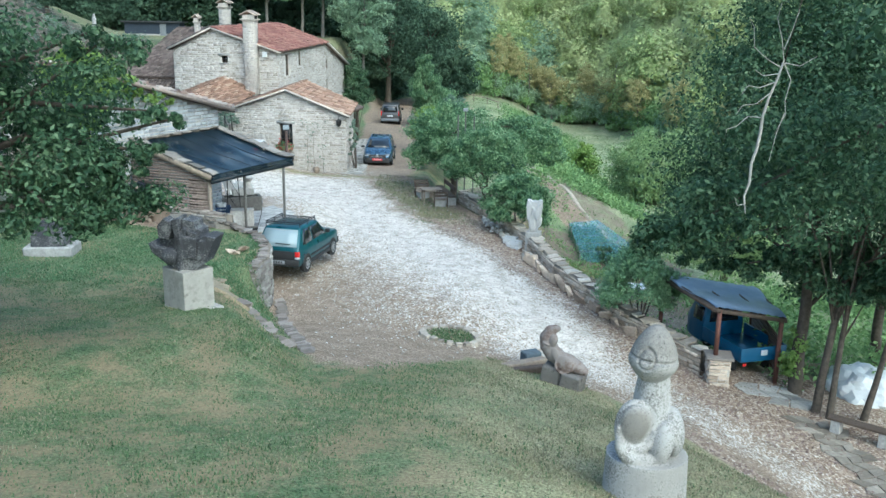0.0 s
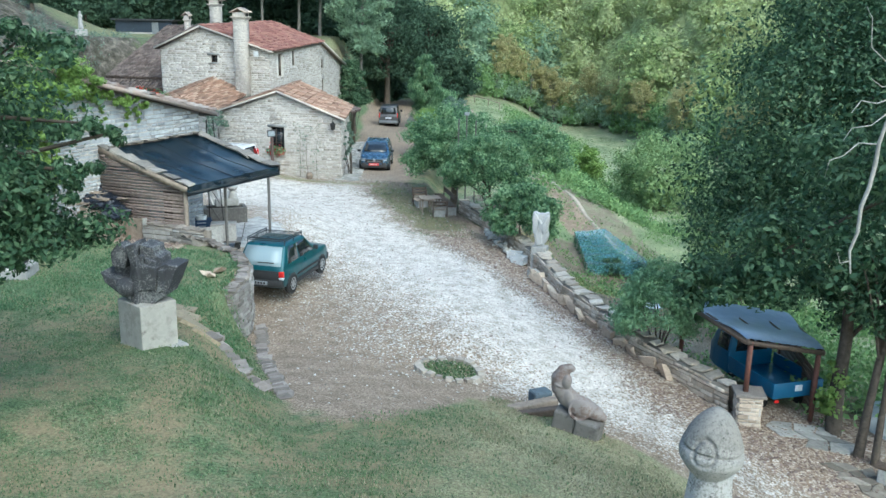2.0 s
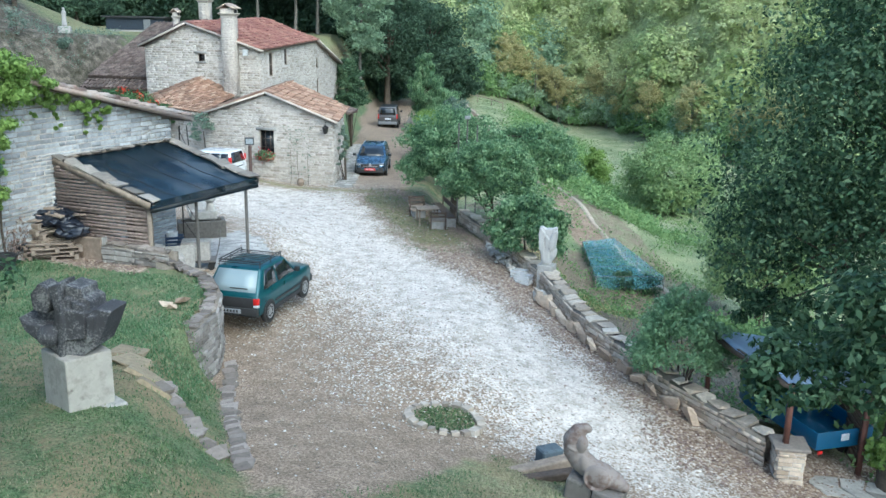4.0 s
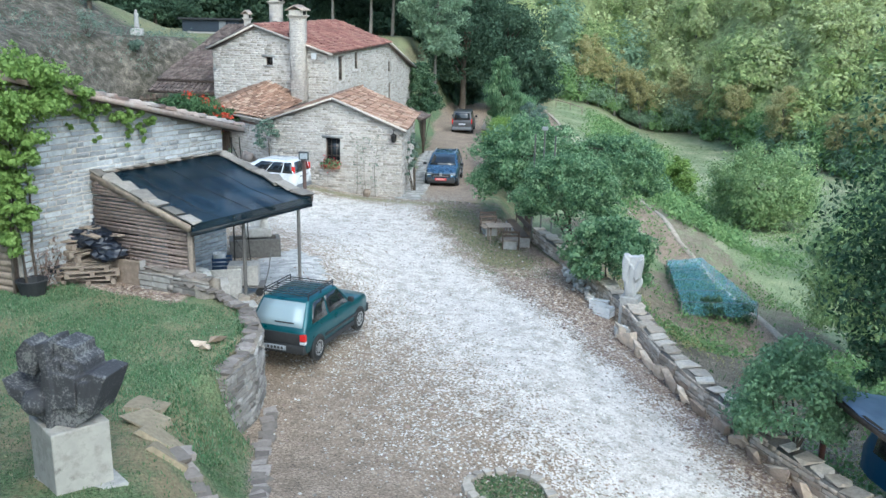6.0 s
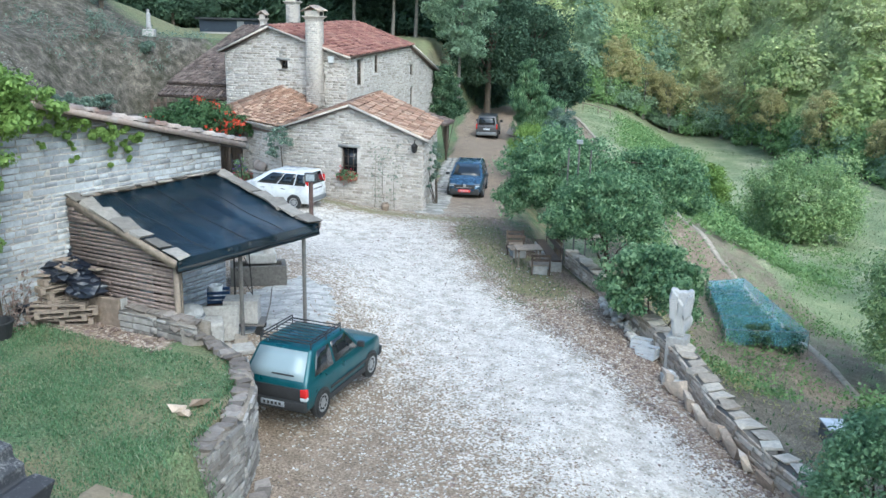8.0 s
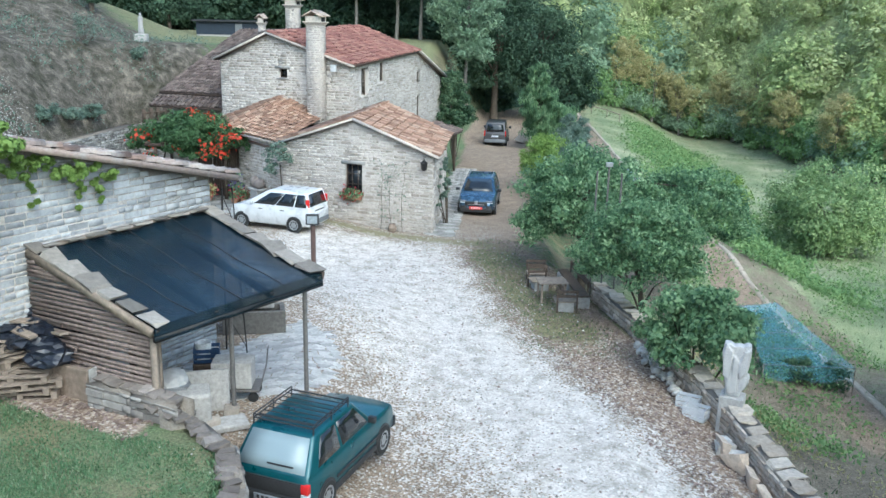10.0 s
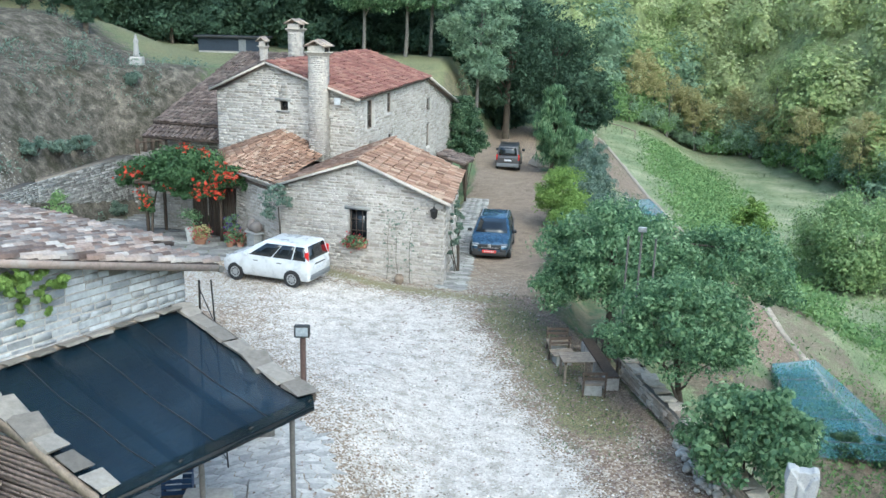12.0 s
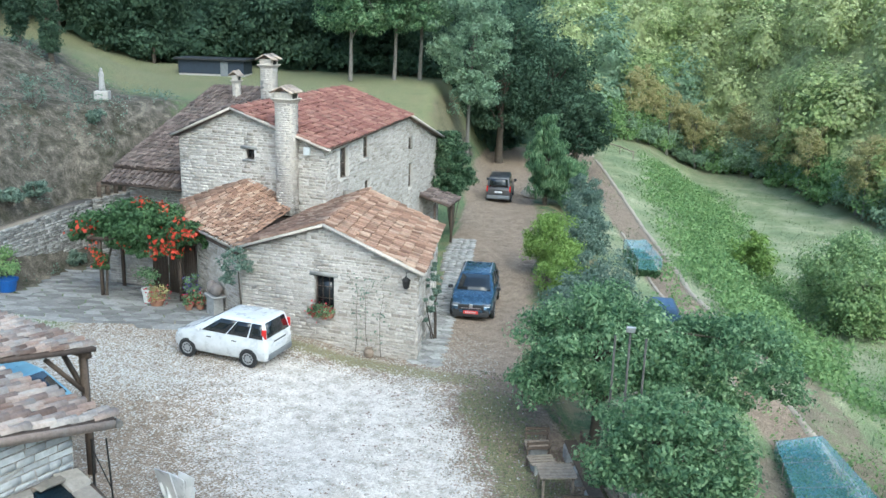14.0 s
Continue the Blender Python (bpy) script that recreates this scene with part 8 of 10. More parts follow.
# brick planter and the heap of pallets
planter = thing("brick_planter", (-9.85, 26.95, 1.55), "low brick planter with withered plants", "planter")
BRICKY = plain("old_brick", (0.25, 0.195, 0.15), 0.9, 0, 9, 0.35)
mp = pose(-9.85, 26.98, 1.45, 0, 0, -17) @ Matrix.Diagonal((1.05, 0.95, 1.1, 1))
bm = bmesh.new()
for x0, x1, y0, y1 in ((-0.5, 0.5, -0.34, -0.22), (-0.5, 0.5, 0.2, 0.3), (-0.5, -0.38, -0.22, 0.2), (0.38, 0.5, -0.22, 0.2)):
    bm_box(bm, x0, x1, y0, y1, 0, 0.62, 0.012, 1, mp)
part("box", bm, BRICKY, planter, "", True)
part("end_slab", bm_box(bmesh.new(), 0.505, 0.53, -0.30, 0.26, 0.05, 0.64, 0.006, 1, mp), STONE_GREY, planter, "grey slab on the end", True)
at = np.array([tuple(mp @ Vector((x, y, z))) for x, y, z in np.stack([rng.normal(-0.05, 0.2, 520), rng.normal(0, 0.13, 520), 0.55 + np.abs(rng.normal(0, 0.22, 520))], -1)])
part("dry_growth", Soup().add(leaves(at, ball(520), 0.10, 0.4), LEAF_Q), DRIED, planter, "withered brown plants", True, "stuff")


def pallet(at, turn, tilt=0.0, group="pallets by the wall"):
    t = thing("wooden_pallet", at, "weathered wooden pallet in an untidy stack", "pallet", group)
    t.matrix_basis = pose(*at, tilt, 0, turn)
    for k in range(6):
        y = -0.5 + k * 0.18
        part("board", box_bm(-0.6, 0.6, y, y + 0.10, 0.11, 0.13), WOOD_GREY, t)
    for k in range(3):
        y = -0.5 + k * 0.45
        part("board", box_bm(-0.6, 0.6, y, y + 0.10, 0, 0.02), WOOD_GREY, t)
    for x in (-0.55, 0.0, 0.55):
        part("bearer", box_bm(x - 0.05, x + 0.05, -0.5, 0.5, 0.02, 0.11), WOOD_GREY, t)
    return t


for k, (dx, dy, dt) in enumerate([(0, 0, 0), (0.05, 0.02, 6), (-0.06, 0.05, -8), (0.1, 0.02, 3), (0.0, 0.06, 12), (0.1, 0.0, -5), (-0.08, 0.1, 9)]):
    pallet((-11.15 + dx, 27.0 + dy, 1.55 + k * 0.135), 62 + dt)
    if k < 4:
        pallet((-10.75 - dx, 26.75 - dy, 1.55 + k * 0.135), 20 - dt, 4 * (k - 1))
    if k < 6:
        pallet((-10.45 + dx, 27.5 + dy, 1.50 + k * 0.135), 48 + dt)
BLACKBAG, _n, _l, _b = material("black_plastic_sheet", 0.35, 0, 0.6)
_b.inputs["Base Color"].default_value = (0.012, 0.016, 0.027, 1)
for x, y, z, s, kk in [(-10.95, 27.2, 2.62, 0.42, 0), (-10.6, 26.95, 2.45, 0.38, 1), (-11.75, 26.1, 1.78, 0.33, 2), (-10.4, 26.95, 2.15, 0.36, 3), (-11.25, 26.8, 2.68, 0.3, 4), (-10.55, 27.1, 2.62, 0.36, 5), (-10.75, 26.75, 2.55, 0.32, 6), (-11.65, 26.3, 1.95, 0.42, 7), (-10.25, 26.7, 2.30, 0.36, 8), (-10.30, 27.45, 2.62, 0.36, 9), (-10.75, 27.45, 2.86, 0.34, 10), (-11.45, 27.1, 2.72, 0.32, 11)]:
    t = thing("plastic_bundle", (x, y, z - 0.2), "crumpled black plastic sheet and sacks on the pallets", "plastic sheet", "black plastic bundles")
    bm = bmesh.new()
    bmesh.ops.create_icosphere(bm, subdivisions=3, radius=s)
    for v in bm.verts:
        d = 1 + 0.42 * noise.noise(v.co * 4.5 + Vector((kk * 7, 0, 0))) + 0.30 * noise.noise(v.co * 11 + Vector((0, kk * 5, 0)))
        v.co = Vector((v.co.x * d * 1.15, v.co.y * d * 0.95, v.co.z * d * 0.55)) + Vector((x, y, z))
    part("sheet", bm, BLACKBAG, t, "", True)
for k, (x, y, z, t_) in enumerate([(-11.1, 26.5, 2.58, 30), (-10.8, 26.7, 2.72, -20), (-11.4, 26.7, 2.58, 70), (-10.6, 26.6, 2.3, 10), (-10.3, 27.0, 2.62, -35), (-11.0, 26.9, 2.82, 15)]):
    p = thing("scrap_board", (x, y, z), "broken pale board on the heap", "board", "scrap boards")
    part("board", bm_box(bmesh.new(), -0.45, 0.45, -0.08, 0.08, -0.02, 0.02, 0, 1, pose(x, y, z, rng.uniform(-8, 8), rng.uniform(-12, 12), t_)), WOOD_GREY, p, "", True)
dg = thing("withered_plant", (-11.35, 26.0, on_ground(-11.35, 26.0)), "tangle of withered brown stems beside the pallets", "dead plant")
at = np.array([-11.45, 25.95, 2.1]) + rng.normal(0, 1, (520, 3)) * [0.22, 0.2, 0.28]
part("dry_growth", Soup().add(leaves(at, ball(520), 0.13, 0.5), LEAF_Q), DRIED, dg, "", True, "stuff")
s = Soup()
for k in range(9):
    a = 2 * math.pi * k / 9
    tube(s, [(-11.42, 25.95, on_ground(-11.42, 25.95)), (-11.42 + 0.15 * math.cos(a), 25.95 + 0.15 * math.sin(a), 1.9), (-11.42 + 0.35 * math.cos(a), 25.95 + 0.3 * math.sin(a), 2.35)], [0.012, 0.009, 0.004], 5)
part("stem", s, BARK, dg, "", True, "stuff")
tub = thing("black_tub", (-11.6, 25.3, on_ground(-11.6, 25.3)), "black rubber tub with scraps beside the lawn", "tub")
bm = lathe([(0.26, 0), (0.32, 0.30), (0.34, 0.30), (0.34, 0.34), (0.29, 0.34), (0.24, 0.04)], 18)
bmesh.ops.transform(bm, matrix=pose(-11.35, 25.3, on_ground(-11.35, 25.3)), verts=bm.verts)
part("tub", bm, TRIM, tub, "", True)

# plank gate at the corner of the outbuilding
gate = thing("plank_gate", (-12.4, 25.0, 1.5), "grey horizontal plank gate beside the outbuilding", "gate")
ga, gb = np.array([-14.2, 25.9]), np.array([-11.75, 25.25])
for k in range(18):
    z = 1.55 + k * 0.155
    bar(gate, "plank", (*ga, z), (*(gb + rng.normal(0, 0.02, 2)), z + rng.normal(0, 0.008)), 0.03, 0.14, WOOD_GREY, "weathered plank")
bar(gate, "gate_post", (gb[0] + 0.03, gb[1] + 0.05, 1.3), (gb[0] + 0.03, gb[1] + 0.05, 4.4), 0.10, 0.10, WOOD_DARK, "dark post")

# creeper over the outbuilding
ivy = thing("wall_creeper", (-11.4, 25.3, on_ground(-11.4, 25.2)), "bright green creeper spilling over the outbuilding roof", "climbing plant")
sp = Soup()
a_, d_, o_, L_ = frame2(GA, GB)
for u_, v_, z_, ru, rz, c_ in [(0.1, 0.2, 6.2, 1.1, 0.75, 80), (-0.2, 0.2, 4.9, 0.8, 1.1, 70), (-0.3, 0.2, 3.5, 0.55, 1.0, 44), (1.2, 0.2, 6.05, 0.9, 0.35, 26), (-0.9, 0.1, 5.7, 0.9, 0.7, 34)] + [(1.0 + 0.22 * k, 0.2, 6.12 - 0.248 * (1.0 + 0.22 * k) - 0.05 * (k % 3), 0.24, 0.15 + 0.05 * (k % 4), 6) for k in range(13)] + [(1.5, 0.1, 5.2, 0.13, 0.4, 4), (2.2, 0.1, 5.0, 0.13, 0.45, 5), (3.1, 0.1, 4.85, 0.15, 0.4, 6), (3.5, 0.1, 4.7, 0.1, 0.45, 4)]:
    c3 = to_world(a_, d_, o_, np.array(u_), np.array(v_), np.array(z_))
    v, _ = clumps(tuple(c3), (ru, ru * 0.55, rz), c_, 120, 0.092, 0.42, 1.1, -1.0, 0.8)
    sp.add(v, LEAF_Q)
part("foliage", sp, LIME, ivy, "", True, "stuff")
s = Soup()
for u_ in (-0.3, 0.0, 0.3):
    w = [to_world(a_, d_, o_, np.array(u_ + rng.normal(0, 0.06)), np.array(0.06), np.array(z_)) for z_ in (1.4, 2.6, 3.8, 5.0, 5.8)]
    tube(s, w, [0.035, 0.03, 0.025, 0.02, 0.01], 5)
part("wood", s, BARK, ivy, "", True, "stuff")

# ---------------------------------------------------------------- sculptures
def speckled(name, base, dark, amount=0.5, scale=26.0, rough=0.9, crusts=(), crust=(0.15, 0.137, 0.12)):
    m, n, l, b = material(name, rough, 0, 0.3)
    co = n.new("ShaderNodeTexCoord").outputs["Object"]
    g = noise_tex(n, l, 2.2, 5, 0.65, co)
    f = noise_tex(n, l, scale, 4, 0.7, co)
    r = ramp(n, [(0.3, tuple(v * 0.72 for v in base)), (0.7, base)])
    l.new(g.outputs[0], r.inputs[0])
    mul = n.new("ShaderNodeMath")
    mul.operation = "MULTIPLY"
    l.new(g.outputs[0], mul.inputs[0])
    l.new(f.outputs[0], mul.inputs[1])
    sp = ramp(n, [(0.24, (0, 0, 0)), (0.34, (amount,) * 3)])
    l.new(mul.outputs[0], sp.inputs[0])
    col = r.outputs[0]
    for at, r0, r1, much in crusts:
        far = n.new("ShaderNodeVectorMath")
        far.operation = "DISTANCE"
        l.new(co, far.inputs[0])
        far.inputs[1].default_value = at
        rag = n.new("ShaderNodeMath")
        rag.operation = "MULTIPLY_ADD"
        l.new(g.outputs[0], rag.inputs[0])
        rag.inputs[1].default_value = 0.35
        l.new(far.outputs["Value"], rag.inputs[2])
        edge = ramp(n, [(r0 + 0.17, (much,) * 3), (r1 + 0.17, (0, 0, 0))])
        l.new(rag.outputs[0], edge.inputs[0])
        col = mix(n, l, edge.outputs[0], col, crust)
    pit = nd(n, "ShaderNodeTexVoronoi", Scale=scale * 0.55)
    l.new(co, pit.inputs["Vector"])
    hole = ramp(n, [(0.16, (1, 1, 1)), (0.26, (0, 0, 0))])
    l.new(pit.outputs["Distance"], hole.inputs[0])
    rare = n.new("ShaderNodeMath")
    rare.operation = "MULTIPLY"
    l.new(hole.outputs[0], rare.inputs[0])
    l.new(sp.outputs[0], rare.inputs[1])
    col = mix(n, l, sp.outputs[0], col, dark)
    l.new(mix(n, l, rare.outputs[0], col, tuple(0.45 * v for v in dark)), b.inputs["Base Color"])
    hh = n.new("ShaderNodeMath")
    hh.operation = "SUBTRACT"
    l.new(f.outputs[0], hh.inputs[0])
    l.new(rare.outputs[0], hh.inputs[1])
    bump(n, l, b, hh.outputs[0], 0.5, 0.012)
    return m


PALE_CARVED = speckled("pale_carved_stone", (0.43, 0.42, 0.405), (0.12, 0.117, 0.112), 0.85, 38)
DARK_CARVED = speckled("dark_carved_stone", (0.062, 0.063, 0.070), (0.30, 0.30, 0.29), 0.55, 30)
PINK_CARVED = speckled("pinkish_carved_stone", (0.27, 0.235, 0.215), (0.13, 0.08, 0.065), 0.7, 7)


def blob(bm, at, radii, turn=(0, 0, 0), sub=3):
    out = bmesh.ops.create_icosphere(bm, subdivisions=sub, radius=1.0)
    bmesh.ops.transform(bm, matrix=pose(*at, *turn) @ Matrix.Diagonal((*radii, 1)), verts=out["verts"])


def sculpted(name, bm, mat, at, turn, label, voxel=0.03, category="sculpture"):
    """A carved piece in one mesh: forms fused and softened."""
    me = bpy.data.meshes.new(name)
    bm.to_mesh(me)
    bm.free()
    me.materials.append(mat)
    ob = new(name, me)
    ob.matrix_basis = pose(*at, 0, 0, turn)
    k = ob.modifiers.new("fuse", "REMESH")
    k.mode, k.voxel_size, k.use_smooth_shade = "VOXEL", voxel, True
    s = ob.modifiers.new("soften", "SMOOTH")
    s.factor, s.iterations = 0.5, 2
    return tagged(ob, label, category)


def ring(bm, at, R, r, turn=(0, 0, 0), n=24, k=8):
    m = pose(*at, *turn)
    vs = [[bm.verts.new(m @ Vector(((R + r * math.cos(b)) * math.cos(a), (R + r * math.cos(b)) * math.sin(a), r * math.sin(b)))) for b in np.linspace(0, 2 * math.pi, k, endpoint=False)] for a in np.linspace(0, 2 * math.pi, n, endpoint=False)]
    for i_ in range(n):
        for j_ in range(k):
            bm.faces.new((vs[i_][j_], vs[(i_ + 1) % n][j_], vs[(i_ + 1) % n][(j_ + 1) % k], vs[i_][(j_ + 1) % k]))


def cone(bm, z0_, z1_, r0_, r1_, at=(0, 0), sq=(1, 1), n=20):
    b2 = lathe([(r0_, z0_), (r1_, z1_)], n)
    me_ = bpy.data.meshes.new("tmp")
    bmesh.ops.transform(b2, matrix=pose(at[0], at[1], 0) @ Matrix.Diagonal((sq[0], sq[1], 1, 1)), verts=b2.verts)
    b2.to_mesh(me_)
    b2.free()
    bm.from_mesh(me_)
    bpy.data.meshes.remove(me_)


def prism(bm, outline, y0_, y1_, m=None):
    """A slab of an outline in x and z, from y0 to y1."""
    fr_ = [bm.verts.new((x, y0_, z)) for x, z in outline]
    bk_ = [bm.verts.new((x, y1_, z)) for x, z in outline]
    n_ = len(outline)
    fs_ = [bm.faces.new(fr_), bm.faces.new(bk_[::-1])] + [bm.faces.new((fr_[(k + 1) % n_], fr_[k], bk_[k], bk_[(k + 1) % n_])) for k in range(n_)]
    bmesh.ops.recalc_face_normals(bm, faces=fs_)
    if m is not None:
        bmesh.ops.transform(bm, matrix=m, verts=fr_ + bk_)


def roll(bm, c, R, r, a0, a1, lean=0.0, sq=1.0):
    """A thick crescent that thins at its ends, hung in front of the body."""
    for t_ in np.linspace(0, 1, 17):
        a_ = radians(a0 + (a1 - a0) * t_)
        f_ = 0.55 + 0.45 * math.sin(math.pi * t_)
        blob(bm, (c[0] + R * math.cos(a_), c[1] + lean * math.cos(a_), c[2] + R * sq * math.sin(a_)), (r * f_, r * 1.2 * f_, r * f_), sub=2)


# tall figure with a helmet-like head
xs_, ys_ = 2.30, 10.09
zs_ = on_ground(xs_, ys_) - 0.15
HZ = 3.90 - zs_
bm = bmesh.new()
out = bmesh.ops.create_icosphere(bm, subdivisions=6, radius=1.0)
eye = Vector((-0.50, -0.86, 0.04)).normalized()
for v in out["verts"]:
    c = v.co.copy()
    e = (c - eye).length
    cut = 0.0
    if abs(e - 0.36) < 0.05:
        cut = 0.13
    if e < 0.30:
        cut = -0.02
    if abs(c.z - 0.02) < 0.034 and (c.y < 0.4 or c.x > 0):
        cut = max(cut, 0.12)
    jaw = 1.0 + 0.10 * math.exp(-((c.z + 0.30) / 0.30) ** 2)
    slim = 1.0 - 0.24 * max(0.0, c.z - 0.05)
    f = (1 - cut) * jaw * slim
    v.co = Vector((c.x * 0.335 * f, c.y * 0.33 * f, c.z * (0.43 if c.z > 0 else 0.36) * (1 - cut)))
bmesh.ops.transform(bm, matrix=pose(0, 0, HZ, 0, 4, 0), verts=out["verts"])
cone(bm, HZ - 1.25, HZ - 0.22, 0.30, 0.185, (0.02, 0.02), (1, 0.9), 28)
cone(bm, HZ - 0.9, HZ - 0.24, 0.10, 0.05, (0.22, 0.05), (1, 1), 14)
cone(bm, HZ - 1.0, HZ - 0.30, 0.13, 0.04, (-0.16, 0.06), (1, 1), 14)
cone(bm, -0.3, HZ - 1.42, 0.64, 0.60, (0.02, 0.05), (1, 0.9), 40)
blob(bm, (0.05, 0.10, HZ - 1.15), (0.40, 0.33, 0.45))
blob(bm, (0.36, 0.02, HZ - 1.08), (0.175, 0.27, 0.36), (0, -6, 0))
blob(bm, (0.16, -0.20, HZ - 1.18), (0.17, 0.20, 0.34), (0, 10, 0))
blob(bm, (-0.27, -0.16, HZ - 0.92), (0.26, 0.17, 0.36), (0, 8, 0))
blob(bm, (-0.27, -0.28, HZ - 0.86), (0.20, 0.10, 0.27), (0, 8, -8))
roll(bm, (-0.22, -0.24, HZ - 0.96), 0.27, 0.085, 175, 350, 0.02, 1.05)
roll(bm, (-0.10, -0.26, HZ - 1.10), 0.37, 0.115, 178, 345, 0.04, 0.80)
bmesh.ops.transform(bm, matrix=Matrix.Translation((0, 0, HZ)) @ Matrix.Diagonal((0.85, 0.85, 0.93, 1)) @ Matrix.Translation((0, 0, -HZ)), verts=bm.verts)
LICHENED = speckled("lichened_pale_stone", (0.46, 0.445, 0.425), (0.14, 0.132, 0.12), 0.8, 40, 0.9, [((0, -0.02, HZ + 0.16), 0.26, 0.46, 0.75), ((-0.23, -0.30, HZ - 0.80), 0.16, 0.30, 0.85), ((0.10, -0.1, HZ - 1.5), 0.25, 0.55, 0.5)], (0.19, 0.172, 0.15))
sculpted("stone_sculpture", bm, LICHENED, (xs_, ys_, zs_), 0, "tall pale stone sculpture with a round lichened head", 0.013)

# dark layered carving on a white plinth
pz = on_ground(-5.9, 17.45)
plinth = thing("stone_plinth", (-5.9, 17.45, pz), "white weathered square plinth on the lawn", "plinth")
part("shaft", bm_box(bmesh.new(), -0.40, 0.40, -0.36, 0.36, -0.15, 0.86, 0.02, 2, pose(-5.90, 17.45, pz, 0, 0, -40)), speckled("limewashed_stone", (0.41, 0.39, 0.35), (0.20, 0.185, 0.16), 0.6, 5), plinth, "", True)
part("foot_slab", bm_box(bmesh.new(), -0.45, 0.52, -0.42, 0.44, -0.14, 0.02, 0.02, 1, pose(-5.84, 17.45, pz, 0, 0, -40)), FLAG_OB, plinth, "grey foot slab", True)
bm = bmesh.new()
prism(bm, [(-0.02, 0.0), (0.26, 0.02), (0.52, 0.20), (0.66, 0.48), (0.80, 0.84), (0.56, 0.88), (0.42, 0.80), (0.10, 0.84), (0.0, 0.55)], -0.26, 0.30)
prism(bm, [(-0.02, 0.25), (0.42, 0.30), (0.43, 0.98), (0.31, 1.04), (0.30, 1.18), (0.02, 1.24)], -0.18, 0.30)
prism(bm, [(0.04, 0.30), (0.36, 0.36), (0.38, 0.80), (0.06, 0.86)], -0.31, -0.10)
prism(bm, [(0.40, 0.28), (0.50, 0.34), (0.58, 0.78), (0.44, 0.76)], -0.33, -0.10)
for x_, z0_, z1_ in ((0.08, 0.78, 1.02), (0.20, 0.74, 0.96), (0.32, 0.70, 0.92)):
    prism(bm, [(x_ - 0.04, z0_), (x_ + 0.045, z0_), (x_ + 0.045, z1_), (x_ - 0.04, z1_ + 0.03)], -0.27, -0.1)
prism(bm, [(-0.14, 0.04), (-0.03, 0.02), (0.01, 0.60), (-0.05, 1.27), (-0.20, 1.22), (-0.13, 0.80), (-0.18, 0.50)], -0.29, 0.24)
prism(bm, [(-0.08, 0.02), (0.0, 0.0), (0.05, 0.60), (0.02, 1.0), (-0.05, 0.6)], -0.36, -0.1)
prism(bm, [(-0.56, 0.76), (-0.32, 0.72), (-0.25, 0.90), (-0.30, 1.16), (-0.42, 1.24), (-0.58, 1.04)], -0.20, 0.16)
prism(bm, [(-0.78, 0.64), (-0.64, 0.54), (-0.34, 0.50), (-0.14, 0.26), (-0.14, 0.02), (-0.40, 0.18), (-0.70, 0.42)], -0.27, 0.26)
prism(bm, [(-0.66, 0.50), (-0.20, 0.40), (-0.16, 1.10), (-0.36, 1.10), (-0.60, 0.98)], 0.02, 0.24)
blob(bm, (-0.26, -0.25, 0.36), (0.20, 0.20, 0.20))
bmesh.ops.transform(bm, matrix=Matrix.Diagonal((0.92, 0.95, 0.88, 1)), verts=bm.verts)
sculpted("carved_stone", bm, DARK_CARVED, (-5.90, 17.45, pz + 0.83), -6, "dark layered stone carving with a ball, on the plinth", 0.013)

# reclining figure on its block
sx_, sy_ = 2.36, 18.55
sz = on_ground(sx_, sy_)
BLOCKSTONE = speckled("dark_block_stone", (0.19, 0.175, 0.16), (0.085, 0.075, 0.065), 0.6, 9)
base_blk = thing("boulder_block", (sx_, sy_, sz), "long rough dark grey stone block at the drive's edge", "stone block")
part("block", bm_box(bmesh.new(), -0.34, 0.12, -0.24, 0.24, -0.8, 0.06, 0.05, 2, pose(2.11, 18.55, 0.26, 0, 8, -22)), BLOCKSTONE, base_blk, "", True)
part("block", bm_box(bmesh.new(), 0.14, 0.62, -0.28, 0.22, -0.8, 0.05, 0.04, 2, pose(2.11, 18.55, 0.24, 0, 8, -26)), BLOCKSTONE, base_blk, "", True)
bm = bmesh.new()
spine = [(0.60, 0.05, 0.09), (0.42, 0.13, 0.16), (0.22, 0.20, 0.20), (0.02, 0.26, 0.19), (-0.15, 0.36, 0.20), (-0.28, 0.53, 0.19), (-0.31, 0.72, 0.175), (-0.24, 0.88, 0.135), (-0.12, 0.97, 0.085), (-0.02, 0.95, 0.05)]
for (ax, az, ar), (bx_, bz_, br_) in zip(spine, spine[1:]):
    for f in (0.0, 0.5):
        r_ = ar + (br_ - ar) * f
        blob(bm, (ax + (bx_ - ax) * f, 0, az + (bz_ - az) * f), (r_, r_ * 0.95, r_), sub=3)
blob(bm, (0.16, -0.16, 0.20), (0.24, 0.09, 0.20), (0, 28, 0))
blob(bm, (-0.06, -0.13, 0.36), (0.10, 0.08, 0.20), (0, -20, 0))
blob(bm, (-0.14, -0.08, 0.70), (0.10, 0.10, 0.16), (0, 10, 0))
ring(bm, (0.16, -0.20, 0.20), 0.19, 0.025, (80, 0, 12))
ring(bm, (-0.28, -0.02, 0.62), 0.15, 0.022, (0, 18, 0))
sculpted("reclining_sculpture", bm, PINK_CARVED, (2.11, 18.55, 0.24), -22, "pinkish-grey stone sculpture like a resting seal", 0.014)
beam = thing("timber_beam", (1.3, 19.6, on_ground(1.3, 19.6)), "weathered flat timber beams edging the yard", "beam")
part("beam", bm_box(bmesh.new(), -0.75, 0.75, -0.12, 0.12, -0.05, 0.12, 0.02, 1, pose(1.25, 19.55, on_ground(1.25, 19.55), 0, 0, 28)), WOOD_GREY, beam, "", True)
